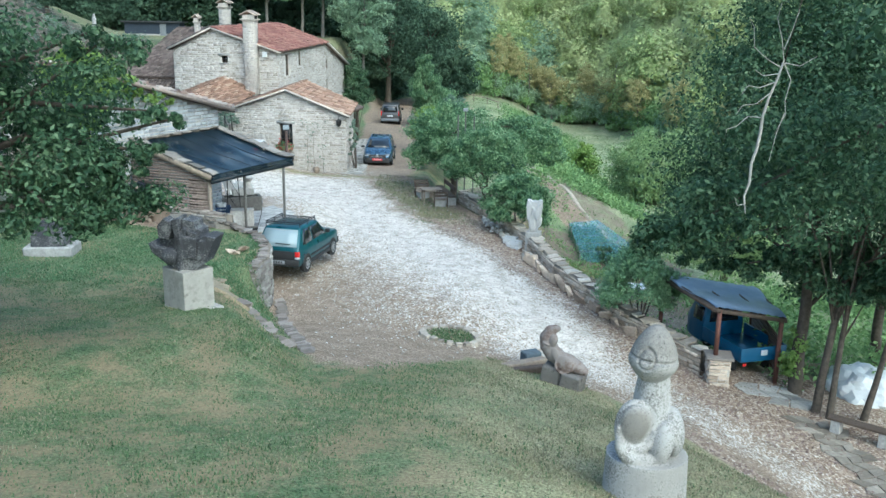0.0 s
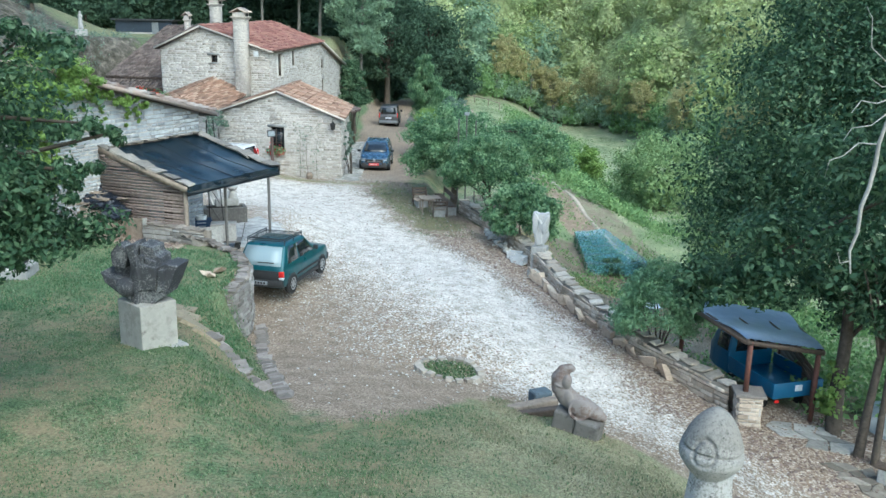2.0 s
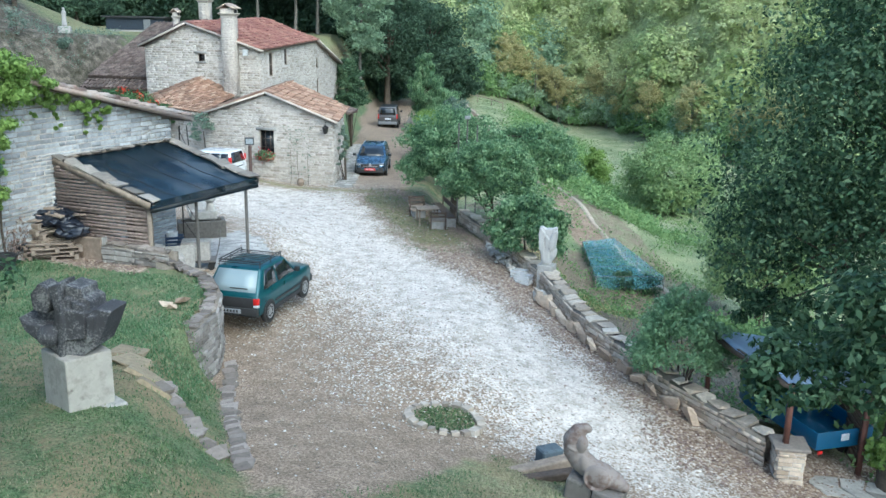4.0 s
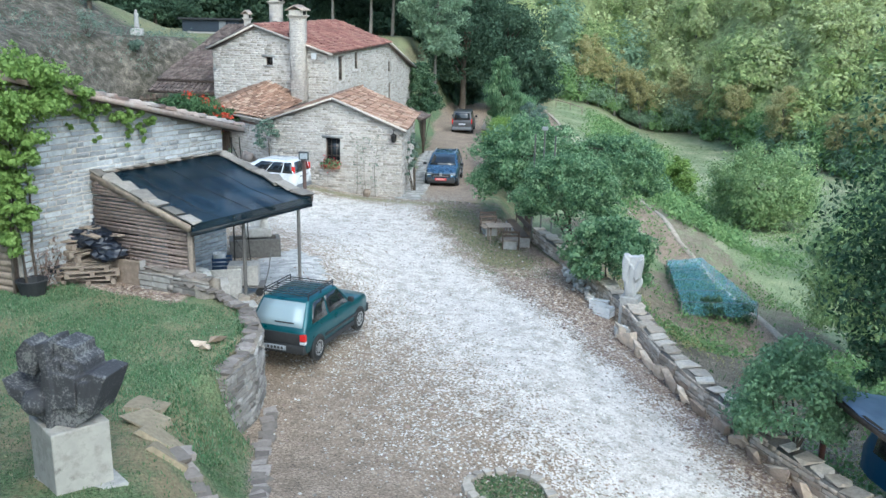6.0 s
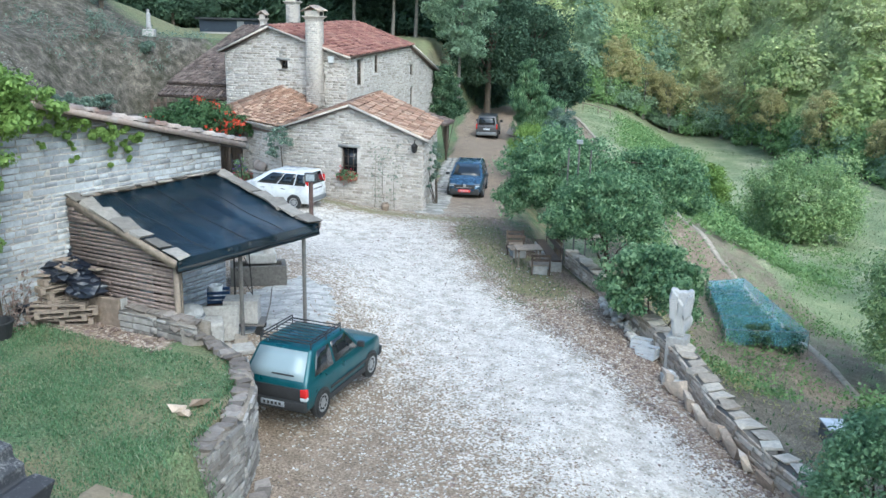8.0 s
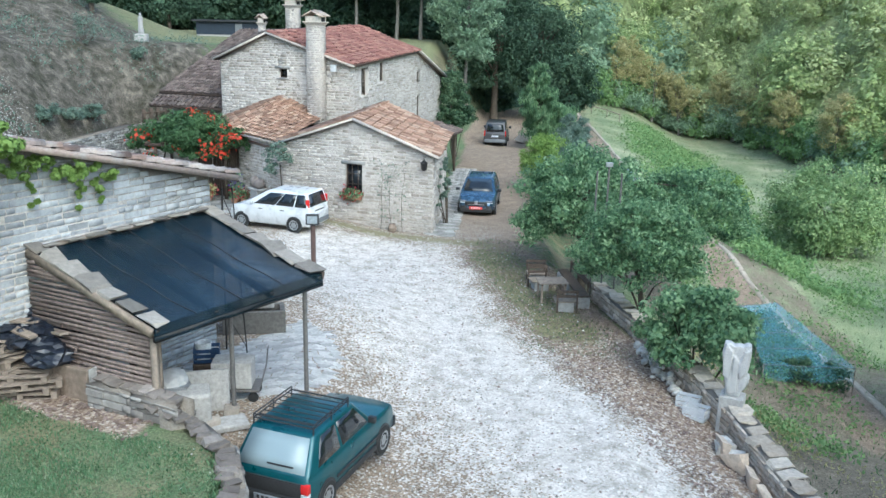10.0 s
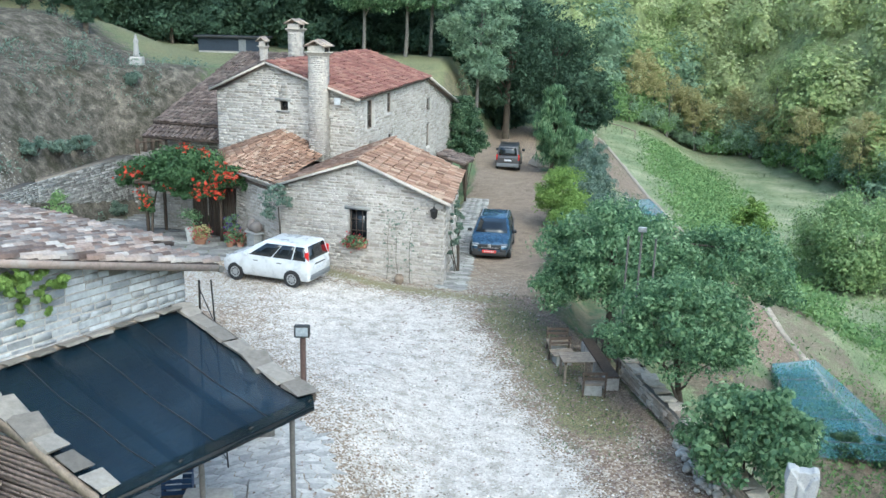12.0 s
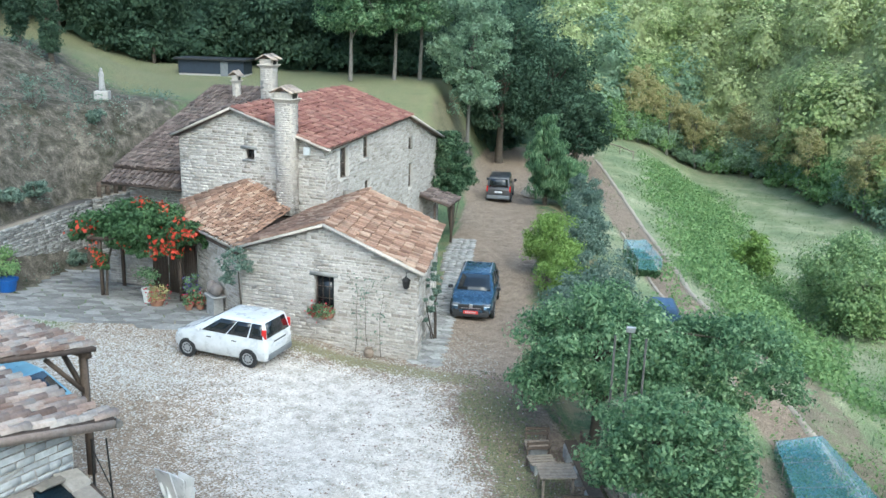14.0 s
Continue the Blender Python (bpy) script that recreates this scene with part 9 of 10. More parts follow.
part("beam", bm_box(bmesh.new(), -0.6, 0.6, -0.10, 0.10, -0.05, 0.10, 0.02, 1, pose(1.4, 19.2, on_ground(1.4, 19.2), 0, 0, 20)), WOOD_DARK, beam, "", True)
STONE_SLATE = speckled("slate_block_stone", (0.10, 0.13, 0.155), (0.06, 0.07, 0.08), 0.5, 9)
dk = thing("slate_block", (1.58, 20.05, on_ground(1.58, 20.05)), "small blue-grey stone block beside the sculpture", "stone block")
part("block", bm_box(bmesh.new(), -0.22, 0.22, -0.16, 0.16, 0, 0.34, 0.03, 1, pose(1.58, 20.05, on_ground(1.58, 20.05) + 0.02, 0, 0, 25)), STONE_SLATE, dk, "", True)

# slender stele on the wall
st = thing("stele_base", (2.42, 32.25, 0.0), "square stone base on the wall", "plinth")
part("base", bm_box(bmesh.new(), -0.26, 0.26, -0.24, 0.24, -0.9, 0.22, 0.015, 1, pose(2.45, 32.3, 0, 0, 0, -18)), CONC, st, "", True)
bm = bmesh.new()
prism(bm, [(-0.17, 0.0), (0.13, 0.0), (0.17, 0.22), (0.25, 0.55), (0.30, 0.95), (0.28, 1.20), (0.19, 1.22), (0.12, 1.17), (0.02, 1.18), (-0.07, 1.16), (-0.16, 1.22), (-0.27, 1.22), (-0.31, 0.98), (-0.25, 0.55), (-0.19, 0.25)], -0.12, 0.13)
prism(bm, [(-0.26, 0.50), (-0.12, 0.40), (-0.10, 1.06), (-0.24, 1.22), (-0.29, 0.95)], -0.20, 0.0)
prism(bm, [(0.10, 0.45), (0.22, 0.60), (0.28, 1.15), (0.16, 1.08), (0.06, 0.80)], -0.19, 0.0)
prism(bm, [(-0.10, 0.05), (0.06, 0.10), (0.04, 0.85), (-0.06, 0.98)], -0.17, 0.0)
blob(bm, (0.20, -0.05, 0.34), (0.09, 0.10, 0.24), (0, 18, 0))
blob(bm, (-0.12, -0.12, 0.30), (0.08, 0.07, 0.26), (0, -8, 0))
sculpted("carved_stele", bm, speckled("white_carved_stone", (0.58, 0.57, 0.55), (0.33, 0.32, 0.31), 0.6, 30), (2.45, 32.3, 0.22), -10, "pale carved stone stele standing on the wall", 0.018)

# figure on the hill, and a dark carved block under the oak
for x, y, sc, lab in ((-26.8, 62.7, 0.66, "small white stone figure on the hill"), (-11.1, 22.15, 0.5, "small pale stone figure on a dark carved block")):
    g0 = on_ground(x, y)
    if sc > 0.6:
        pl = thing("stone_plinth", (x, y, g0), "low rough stone plinth", "plinth")
        part("block", bm_box(bmesh.new(), -0.36, 0.36, -0.32, 0.32, -0.2, 0.44, 0.03, 1, pose(x, y, g0, 0, 0, 15)), CONC, pl, "", True)
        top_z = g0 + 0.44
    else:
        pl = thing("stone_plinth", (x, y, g0), "dark tapered stone block on a broad grey slab", "plinth")
        part("foot_slab", bm_box(bmesh.new(), -0.62, 0.62, -0.45, 0.45, -0.15, 0.24, 0.03, 1, pose(x, y, g0, 0, 0, 8)), STONE_GREY, pl, "grey slab", True)
        part("block", softened(loft([[(-w_, -w_ * 0.8, z_), (w_, -w_ * 0.8, z_), (w_, w_ * 0.8, z_), (-w_, w_ * 0.8, z_)] for z_, w_ in ((0.0, 0.44), (0.30, 0.42), (0.62, 0.26))]), 0.03, 2, 30), DARK_CARVED, pl, "dark block").matrix_basis = pose(0, 0, 0.24, 0, 0, 8)
        top_z = g0 + 0.86
    bm = bmesh.new()
    cone(bm, 0, 1.2 * sc, 0.26 * sc, 0.18 * sc)
    blob(bm, (0, 0, 1.25 * sc), (0.24 * sc, 0.2 * sc, 0.3 * sc))
    blob(bm, (0, 0, 1.62 * sc), (0.13 * sc, 0.13 * sc, 0.2 * sc))
    sculpted("stone_figure", bm, PALE_CARVED, (x, y, top_z), 0, lab, 0.03)

# ---------------------------------------------------------------- vehicle shelter
VL, VF, VR, VB = (np.array(p) for p in ((5.77, 25.4, 0.61), (6.53, 22.0, 0.71), (8.65, 22.7, 0.23), (8.9, 26.0, 0.05)))
vs = thing("vehicle_shelter", (7.8, 24.0, on_ground(7.8, 24.0)), "lean vehicle shelter roofed with blue sheeting", "shelter")
TARP, n, l, b = material("blue_sheeting", 0.4, 0, 0.5)
co = n.new("ShaderNodeNewGeometry").outputs["Position"]
g = noise_tex(n, l, 1.4, 5, 0.6, co)
r = ramp(n, [(0.3, (0.15, 0.22, 0.35)), (0.6, (0.25, 0.33, 0.48)), (0.85, (0.36, 0.43, 0.54))])
l.new(g.outputs[0], r.inputs[0])
l.new(r.outputs[0], b.inputs["Base Color"])
k = 20
u, v = np.meshgrid(np.linspace(0, 1, k), np.linspace(0, 1, k))
u, v = u[..., None], v[..., None]
P = (VF * (1 - u) + VR * u) * (1 - v) + (VL * (1 - u) + VB * u) * v
P = P + np.array([0, 0, 1.0]) * (0.03 * np.sin(u * 28) ** 2 + 0.04 * np.sin(v * 9))
i = (np.arange(k - 1)[:, None] * k + np.arange(k - 1)[None]).ravel()
q = np.stack([i, i + 1, i + 1 + k, i + k], -1)
ob = part("sheet_roof", Soup().add(np.concatenate([P.reshape(-1, 3), P.reshape(-1, 3) - [0, 0, 0.02]]), np.concatenate([q, q[:, ::-1] + k * k])), TARP, vs, "blue corrugated sheet roof", True)
for t in (0.02, 0.35, 0.68, 0.98):
    bar(vs, "rafter", VF * (1 - t) + VR * t - [0, 0, 0.06], VL * (1 - t) + VB * t - [0, 0, 0.06], 0.07, 0.09, WOOD_DARK, "dark rafter")
for a, c in ((VF, VR), (VL, VB), (VF, VL), (VR, VB)):
    bar(vs, "edge_beam", a - [0, 0, 0.10], c - [0, 0, 0.10], 0.07, 0.10, WOOD_DARK, "dark edge beam")
RUST = plain("red_brown_post", (0.13, 0.055, 0.04), 0.75)
for p, z in ((VF + [0.12, 0.06, 0], -0.66), (VR - [0.1, -0.05, 0], None), (VL + [0.1, -0.1, 0], None), (VB - [0.1, 0.1, 0], None)):
    bar(vs, "post", (p[0], p[1], on_ground(p[0], p[1]) - 0.1 if z is None else z), (p[0], p[1], p[2] - 0.1), 0.10, 0.10, RUST, "red-brown timber post")
for k in range(9):
    z = -1.55 + k * 0.14
    bar(vs, "side_board", (8.55, 22.85, z), (8.8, 25.9, z), 0.025, 0.11, WOOD_DARK, "dark side board")
climb = thing("climbing_vine", (8.85, 22.45, on_ground(8.85, 22.45)), "leafy vine climbing the shelter post", "climbing plant")
v, mids = clumps((8.85, 22.45, -0.75), (0.3, 0.28, 0.9), 22, 50, 0.12, 0.5, 1.1, -1.0, 0.5)
part("foliage", Soup().add(v, LEAF_Q), LIME, climb, "", True, "stuff")
s = Soup()
tube(s, [(8.85, 22.45, on_ground(8.85, 22.45) - 0.1), (8.8, 22.5, -1.0), (8.85, 22.45, 0.0)], [0.03, 0.025, 0.01], 5)
part("stem", s, BARK, climb, "", True)

# white sheeting and a bench at the lower path
wt = thing("white_tarpaulin", (10.9, 22.6, on_ground(10.9, 22.6)), "crumpled white sheet over a heap below the oaks", "tarpaulin")
bm = bmesh.new()
bmesh.ops.create_icosphere(bm, subdivisions=4, radius=1.0)
for v in bm.verts:
    d = 1 + 0.16 * noise.noise(v.co * 3.1) + 0.05 * noise.noise(v.co * 9)
    v.co = Vector((v.co.x * d * 0.95 + 10.95, v.co.y * d * 1.1 + 22.7, max(-0.3, v.co.z * d * 0.75) + on_ground(10.9, 22.6)))
part("sheet", bm, plain("white_sheeting", (0.70, 0.72, 0.72), 0.6, 0, 6, 0.12), wt, "", True)
bn = thing("plank_bench", (9.6, 19.7, on_ground(9.6, 19.7)), "low plank bench on stone blocks beside the path", "bench")
bz = on_ground(9.6, 19.7)
part("seat", bm_box(bmesh.new(), -0.75, 0.75, -0.16, 0.16, 0.36, 0.42, 0.01, 1, pose(9.6, 19.7, bz, 0, 0, -38)), WOOD_DARK, bn, "dark plank", True)
for x in (-0.55, 0.55):
    part("support", bm_box(bmesh.new(), x - 0.12, x + 0.12, -0.14, 0.14, -0.1, 0.36, 0.02, 1, pose(9.6, 19.7, bz, 0, 0, -38)), CONC, bn, "stone block", True)

# ---------------------------------------------------------------- picnic place
def stool(at, turn):
    t = thing("slatted_stool", at, "slatted wooden seat on a pale stone block", "stool", "stools of the picnic place", turn=turn)
    part("base", box_bm(-0.24, 0.24, -0.20, 0.20, -0.08, 0.30, 0.03, 2), STONE_GREY, t, "pale stone block")
    for k in range(4):
        y = -0.25 + k * 0.135
        part("slat", box_bm(-0.34, 0.34, y, y + 0.09, 0.31, 0.35, 0.006, 1), WOOD_GREY, t, "weathered slat")
    for x in (-0.29, 0.29):
        part("back_post", box_bm(x - 0.025, x + 0.025, 0.29, 0.33, 0.0, 0.72, 0.005, 1), WOOD_DARK, t, "dark post")
    for z in (0.48, 0.62):
        part("back_rail", box_bm(-0.33, 0.33, 0.26, 0.29, z, z + 0.08, 0.005, 1), WOOD_DARK, t, "dark rail")
    return t


for x, y, a in [(-2.2, 40.6, 20), (-2.35, 41.5, 10), (-1.35, 38.6, 190)]:
    stool(gz(x, y), a)
tb = thing("garden_table", gz(-1.8, 39.5), "weathered slatted wooden table under the trees", "table")
tm_ = pose(*gz(-1.8, 39.5), 0, 0, 14)
for k in range(5):
    part("slat", bm_box(bmesh.new(), -0.45, 0.45, -0.36 + 0.147 * k, -0.236 + 0.147 * k, 0.62, 0.655, 0.006, 1, tm_), WOOD_GREY, tb, "weathered slat", True)
for x in (-0.36, 0.36):
    part("cross_rail", bm_box(bmesh.new(), x - 0.03, x + 0.03, -0.34, 0.34, 0.56, 0.62, 0.005, 1, tm_), WOOD_DARK, tb, "dark rail", True)
    for y in (-0.28, 0.28):
        part("leg", bm_box(bmesh.new(), x - 0.03, x + 0.03, y - 0.03, y + 0.03, -0.1, 0.56, 0.005, 1, tm_), WOOD_GREY, tb, "weathered leg", True)
lb = thing("long_bench", gz(-1.15, 40.4), "long dark plank bench on stone blocks by the wall", "bench")
mb = pose(*gz(-1.15, 40.3), 0, 0, -76)
part("seat", bm_box(bmesh.new(), -1.45, 1.45, -0.17, 0.17, 0.40, 0.46, 0.01, 1, mb), WOOD_DARK, lb, "dark plank", True)
for x in (-1.2, 0.0, 1.2):
    part("support", bm_box(bmesh.new(), x - 0.2, x + 0.2, -0.2, 0.2, -0.1, 0.40, 0.03, 1, mb), CONC, lb, "pale stone block", True)
part("backrest", bm_box(bmesh.new(), -1.3, 1.3, 0.2, 0.24, 0.6, 0.82, 0.01, 1, mb), WOOD_DARK, lb, "dark back plank", True)
for x in (-1.1, 1.1):
    part("backrest_post", bm_box(bmesh.new(), x - 0.035, x + 0.035, 0.16, 0.20, -0.1, 0.80, 0.005, 1, mb), WOOD_DARK, lb, "dark post", True)
lp = thing("garden_floodlight", gz(-0.3, 40.2), "slim poles with a small floodlight among the leaves", "lamp post")
for x, y, z in ((-0.28, 40.2, 3.95), (-0.62, 40.3, 3.75), (0.12, 40.4, 3.7)):
    s = Soup()
    tube(s, [(x, y, on_ground(x, y) - 0.1), (x, y, z)], 0.028, 8)
    part("pole", s, POST, lp, "grey pole", True)
part("lamp_head", bm_box(bmesh.new(), -0.11, 0.11, -0.05, 0.05, 3.92, 4.06, 0.015, 1, pose(-0.28, 40.15, 0)), STEEL, lp, "pale lamp head", True)

# ---------------------------------------------------------------- netted vegetable beds
m, n, l, b = material("teal_net", 0.6, 0, 0.3)
b.inputs["Base Color"].default_value = (0.20, 0.50, 0.60, 1)
tr = n.new("ShaderNodeBsdfTransparent")
ms = n.new("ShaderNodeMixShader")
wn2 = noise_tex(n, l, 1.2, 3, 0.5, n.new("ShaderNodeNewGeometry").outputs["Position"])
fr = ramp(n, [(0.3, (0.16, 0.16, 0.16)), (0.7, (0.32, 0.32, 0.32))])
l.new(wn2.outputs[0], fr.inputs[0])
l.new(fr.outputs[0], ms.inputs[0])
l.new(tr.outputs[0], ms.inputs[1])
l.new(b.outputs[0], ms.inputs[2])
l.new(ms.outputs[0], n["Material Output"].inputs[0])
TEALNET = m


def net_bed(corners, top, label, n_hoops=4):
    """A frame of poles with a net drawn over it; corners near-left, near-right, far-right, far-left."""
    c = [np.array(p, float) for p in corners]
    mid = sum(c) / 4
    t = thing("netted_bed", (mid[0], mid[1], on_ground(*mid)), label, "garden net")
    k = 16
    u, v = np.meshgrid(np.linspace(0, 1, k), np.linspace(0, 1, k))
    u1, v1 = u[..., None], v[..., None]
    xy = (c[0] * (1 - u1) + c[1] * u1) * (1 - v1) + (c[3] * (1 - u1) + c[2] * u1) * v1
    z = top - 0.12 * np.abs(np.sin(v * np.pi * n_hoops)) * np.sin(np.pi * u) + 0.03 * np.sin(9 * u)
    P = np.concatenate([xy, z[..., None]], -1).reshape(-1, 3)
    i = (np.arange(k - 1)[:, None] * k + np.arange(k - 1)[None]).ravel()
    s = Soup().add(P, np.stack([i, i + 1, i + 1 + k, i + k], -1))
    for a, b_ in ((c[0], c[1]), (c[1], c[2]), (c[2], c[3]), (c[3], c[0])):
        w = np.linspace(0, 1, 10)[:, None]
        line = a * (1 - w) + b_ * w
        low = np.concatenate([line, (top - 0.5 - 0.12 * np.abs(np.sin(7 * w)))], 1)
        hi = np.concatenate([line, np.full((10, 1), top)], 1)
        s.add(np.concatenate([low, hi]), [(j, j + 1, j + 11, j + 10) for j in range(9)])
    part("net", s, TEALNET, t, "sagging teal net", True)
    for h in np.linspace(0, 1, n_hoops + 1):
        for e_, f_ in ((c[0], c[3]), (c[1], c[2])):
            p = e_ * (1 - h) + f_ * h
            r_ = Soup()
            tube(r_, [(p[0], p[1], on_ground(*p) - 0.1), (p[0], p[1], top + 0.03)], 0.02, 6)
            part("pole", r_, WOOD_GREY, t, "thin stake", True)
        r_ = Soup()
        p, p2 = c[0] * (1 - h) + c[3] * h, c[1] * (1 - h) + c[2] * h
        tube(r_, [(*p, top + 0.01), (*p2, top + 0.01)], 0.012, 5)
        part("cross_wire", r_, POST, t, "", True)
    sp = Soup()
    uu, vv = rng.uniform(0.0, 0.95, 2200)[:, None], rng.uniform(0.0, 1, 2200)[:, None]
    xy = (c[0] * (1 - uu) + c[1] * uu) * (1 - vv) + (c[3] * (1 - uu) + c[2] * uu) * vv
    at_ = np.concatenate([xy, (height(xy[:, 0], xy[:, 1]) + rng.uniform(0.03, 0.45, 2200))[:, None]], 1)
    sp.add(leaves(np.repeat(at_, 3, 0) + rng.normal(0, 0.08, (6600, 3)), ball(6600), 0.12), LEAF_Q)
    part("crop", sp, CREEPER, t, "green vegetable plants under the net", True, "stuff")
    return t


net_bed([(5.8, 44.2), (9.0, 44.5), (7.8, 51.8), (5.95, 50.9)], -3.6, "vegetable bed under a sagging teal net")
net_bed([(1.5, 66.0), (2.8, 66.2), (2.2, 70.5), (0.9, 70.2)], -1.0, "farther bed under a teal net", 3)
shrub("bean_rows", gz(7.5, 44.6), [((6.9, 44.7, on_ground(6.9, 44.7) + 0.4), (0.9, 0.5, 0.5), 24, 70, 0.12), ((8.3, 44.9, on_ground(8.3, 44.9) + 0.4), (0.8, 0.6, 0.55), 24, 70, 0.12)], OAK, "dark bean plants at the open end of the net", "vegetables")
tn = thing("blue_cover", gz(2.4, 59.8), "dark blue sheet over a low frame in the field", "tarpaulin")
part("sheet", softened(loft([[(-0.9, y_, 0), (-0.5, y_, 0.7), (0.5, y_, 0.7), (0.9, y_, 0)] for y_ in (-0.8, 0.8)]), 0.08, 2, 20), paint("dull_blue_sheet", (0.03, 0.07, 0.15), 0.5, 0), tn)
for x_, y_, a_, in ((1.62, 32.95, -22), (1.74, 32.5, -30)):
    cr_ = thing("white_crate", gz(x_, y_), "white plastic crate at the foot of the wall", "crate", "white crates by the wall")
    for k, (x0_, x1_, y0_, y1_) in enumerate(((-0.26, 0.26, -0.18, -0.165), (-0.26, 0.26, 0.165, 0.18), (-0.26, -0.245, -0.165, 0.165), (0.245, 0.26, -0.165, 0.165))):
        for z_ in (0.02, 0.12, 0.22):
            part("slat", bm_box(bmesh.new(), x0_, x1_, y0_, y1_, z_, z_ + 0.075, 0, 1, pose(*gz(x_, y_), 0, 0, a_)), WHITE, cr_, "", True)
    part("floor", bm_box(bmesh.new(), -0.245, 0.245, -0.165, 0.165, 0.0, 0.02, 0, 1, pose(*gz(x_, y_), 0, 0, a_)), WHITE, cr_, "", True)
bx_ = thing("compost_box", gz(6.45, 32.3), "small grey garden box with a pale tilted lid", "box")
part("body", bm_box(bmesh.new(), -0.24, 0.24, -0.22, 0.22, -0.05, 0.46, 0.02, 1, pose(*gz(6.45, 32.3), 0, 0, 12)), GREYTRIM, bx_, "grey box", True)
part("lid", bm_box(bmesh.new(), -0.31, 0.31, -0.28, 0.28, 0.47, 0.51, 0.008, 1, pose(*gz(6.45, 32.3), 7, 4, 12)), WHITE, bx_, "pale lid", True)
# fence at the track's end
fn = thing("rail_fence", gz(1.0, 117.5), "low pale rail fence at the track's end", "fence")
pts = [(-1.6, 118.5), (0.2, 117.6), (2.0, 116.6), (3.4, 115.4)]
for (ax, ay), (bx_, by_) in zip(pts, pts[1:]):
    bar(fn, "rail", (ax, ay, on_ground(ax, ay) + 0.8), (bx_, by_, on_ground(bx_, by_) + 0.8), 0.08, 0.1, WOOD_GREY, "pale rail")
for ax, ay in pts:
    bar(fn, "post", (ax, ay, on_ground(ax, ay) - 0.1), (ax, ay, on_ground(ax, ay) + 0.95), 0.1, 0.1, WOOD_GREY, "pale post")
# hut on the hill
ht = thing("garden_hut", gz(-31.2, 87.0), "low dark blue hut with a flat roof on the hill", "hut")
mh = pose(*gz(-31.2, 87.0, -0.25), 0, 0, 6)
HUT = plain("dark_blue_boards", (0.018, 0.028, 0.045), 0.7)
part("wall", bm_box(bmesh.new(), -2.6, 2.6, -1.2, 1.2, 0.3, 1.35, 0.01, 1, mh), HUT, ht, "dark blue boarding", True)
part("base", bm_box(bmesh.new(), -2.6, 2.6, -1.15, 1.15, -0.8, 0.3, 0.01, 1, mh), CONC, ht, "pale base wall", True)
part("roof", bm_box(bmesh.new(), -2.9, 2.9, -1.5, 1.5, 1.35, 1.50, 0.02, 1, mh), TRIM, ht, "flat dark roof", True)
part("door", bm_box(bmesh.new(), 0.75, 1.35, -1.25, -1.2, 0.0, 1.25, 0.01, 1, mh), GREYTRIM, ht, "grey door", True)

# ---------------------------------------------------------------- porch and plants of the house
pg = thing("pergola", (-18.6, 49.6, on_ground(-18.6, 49.6)), "timber pergola before the porch, roofed with creeper", "pergola")
PZ = 2.35
for x, y in ((-20.15, 50.5), (-16.95, 50.75), (-20.3, 52.4)):
    bar(pg, "post", (x, y, on_ground(x, y) - 0.1), (x, y, PZ), 0.11, 0.11, WOOD_DARK, "dark post")
for y in (50.4, 51.4, 52.4):
    bar(pg, "beam", (-20.6, y, PZ), (-16.2, y + 0.3, PZ), 0.09, 0.12, WOOD_DARK, "dark beam")
for x in np.arange(-20.4, -16.2, 0.7):
    bar(pg, "rafter", (x, 50.1, PZ + 0.11), (x, 52.6, PZ + 0.11), 0.06, 0.08, WOOD_DARK, "dark rafter")
cr = thing("trumpet_creeper", (-20.05, 50.6, on_ground(-20.05, 50.6)), "dense creeper with orange trumpet flowers on the pergola", "climbing plant")
sp, fl_ = Soup(), Soup()
for c_, r_, k_ in [((-18.7, 51.0, 2.95), (1.9, 1.2, 0.85), 120), ((-16.6, 50.7, 2.7), (1.1, 0.9, 0.55), 56), ((-20.9, 51.2, 2.45), (1.2, 1.0, 0.55), 44), ((-18.0, 50.2, 2.2), (1.7, 0.4, 0.38), 40), ((-20.1, 50.5, 1.6), (0.3, 0.3, 0.7), 10)]:
    v, mids = clumps(c_, r_, k_, 95, 0.15, 0.45, 0.9, -0.8, 0.5)
    sp.add(v, LEAF_Q)
    for mpt in sorted(mids, key=lambda p: -0.5 * p[0] - 0.5 * p[2] + 3.0 * rng.uniform())[: {120: 13, 56: 13, 44: 6, 40: 8, 10: 3}[k_]]:
        at_ = mpt + rng.normal(0, 0.13, (14, 3)) + [0, -0.25, 0.12]
        fl_.add(leaves(at_, ball(14), 0.15, 1.4), LEAF_Q)
part("foliage", sp, CREEPER, cr, "", True, "stuff")
part("blossom", fl_, ORANGE, cr, "orange trumpet flowers", True, "stuff")
s = Soup()
tube(s, [(-20.0, 50.5, on_ground(-20.0, 50.5) - 0.1), (-19.95, 50.6, 1.2), (-19.7, 50.8, 2.4)], [0.06, 0.05, 0.03], 6)
part("stem", s, BARK, cr, "", True)
dr = thing("porch_door", (-17.0, 51.6, on_ground(-17, 51.6)), "dark timber porch doors standing open", "door")
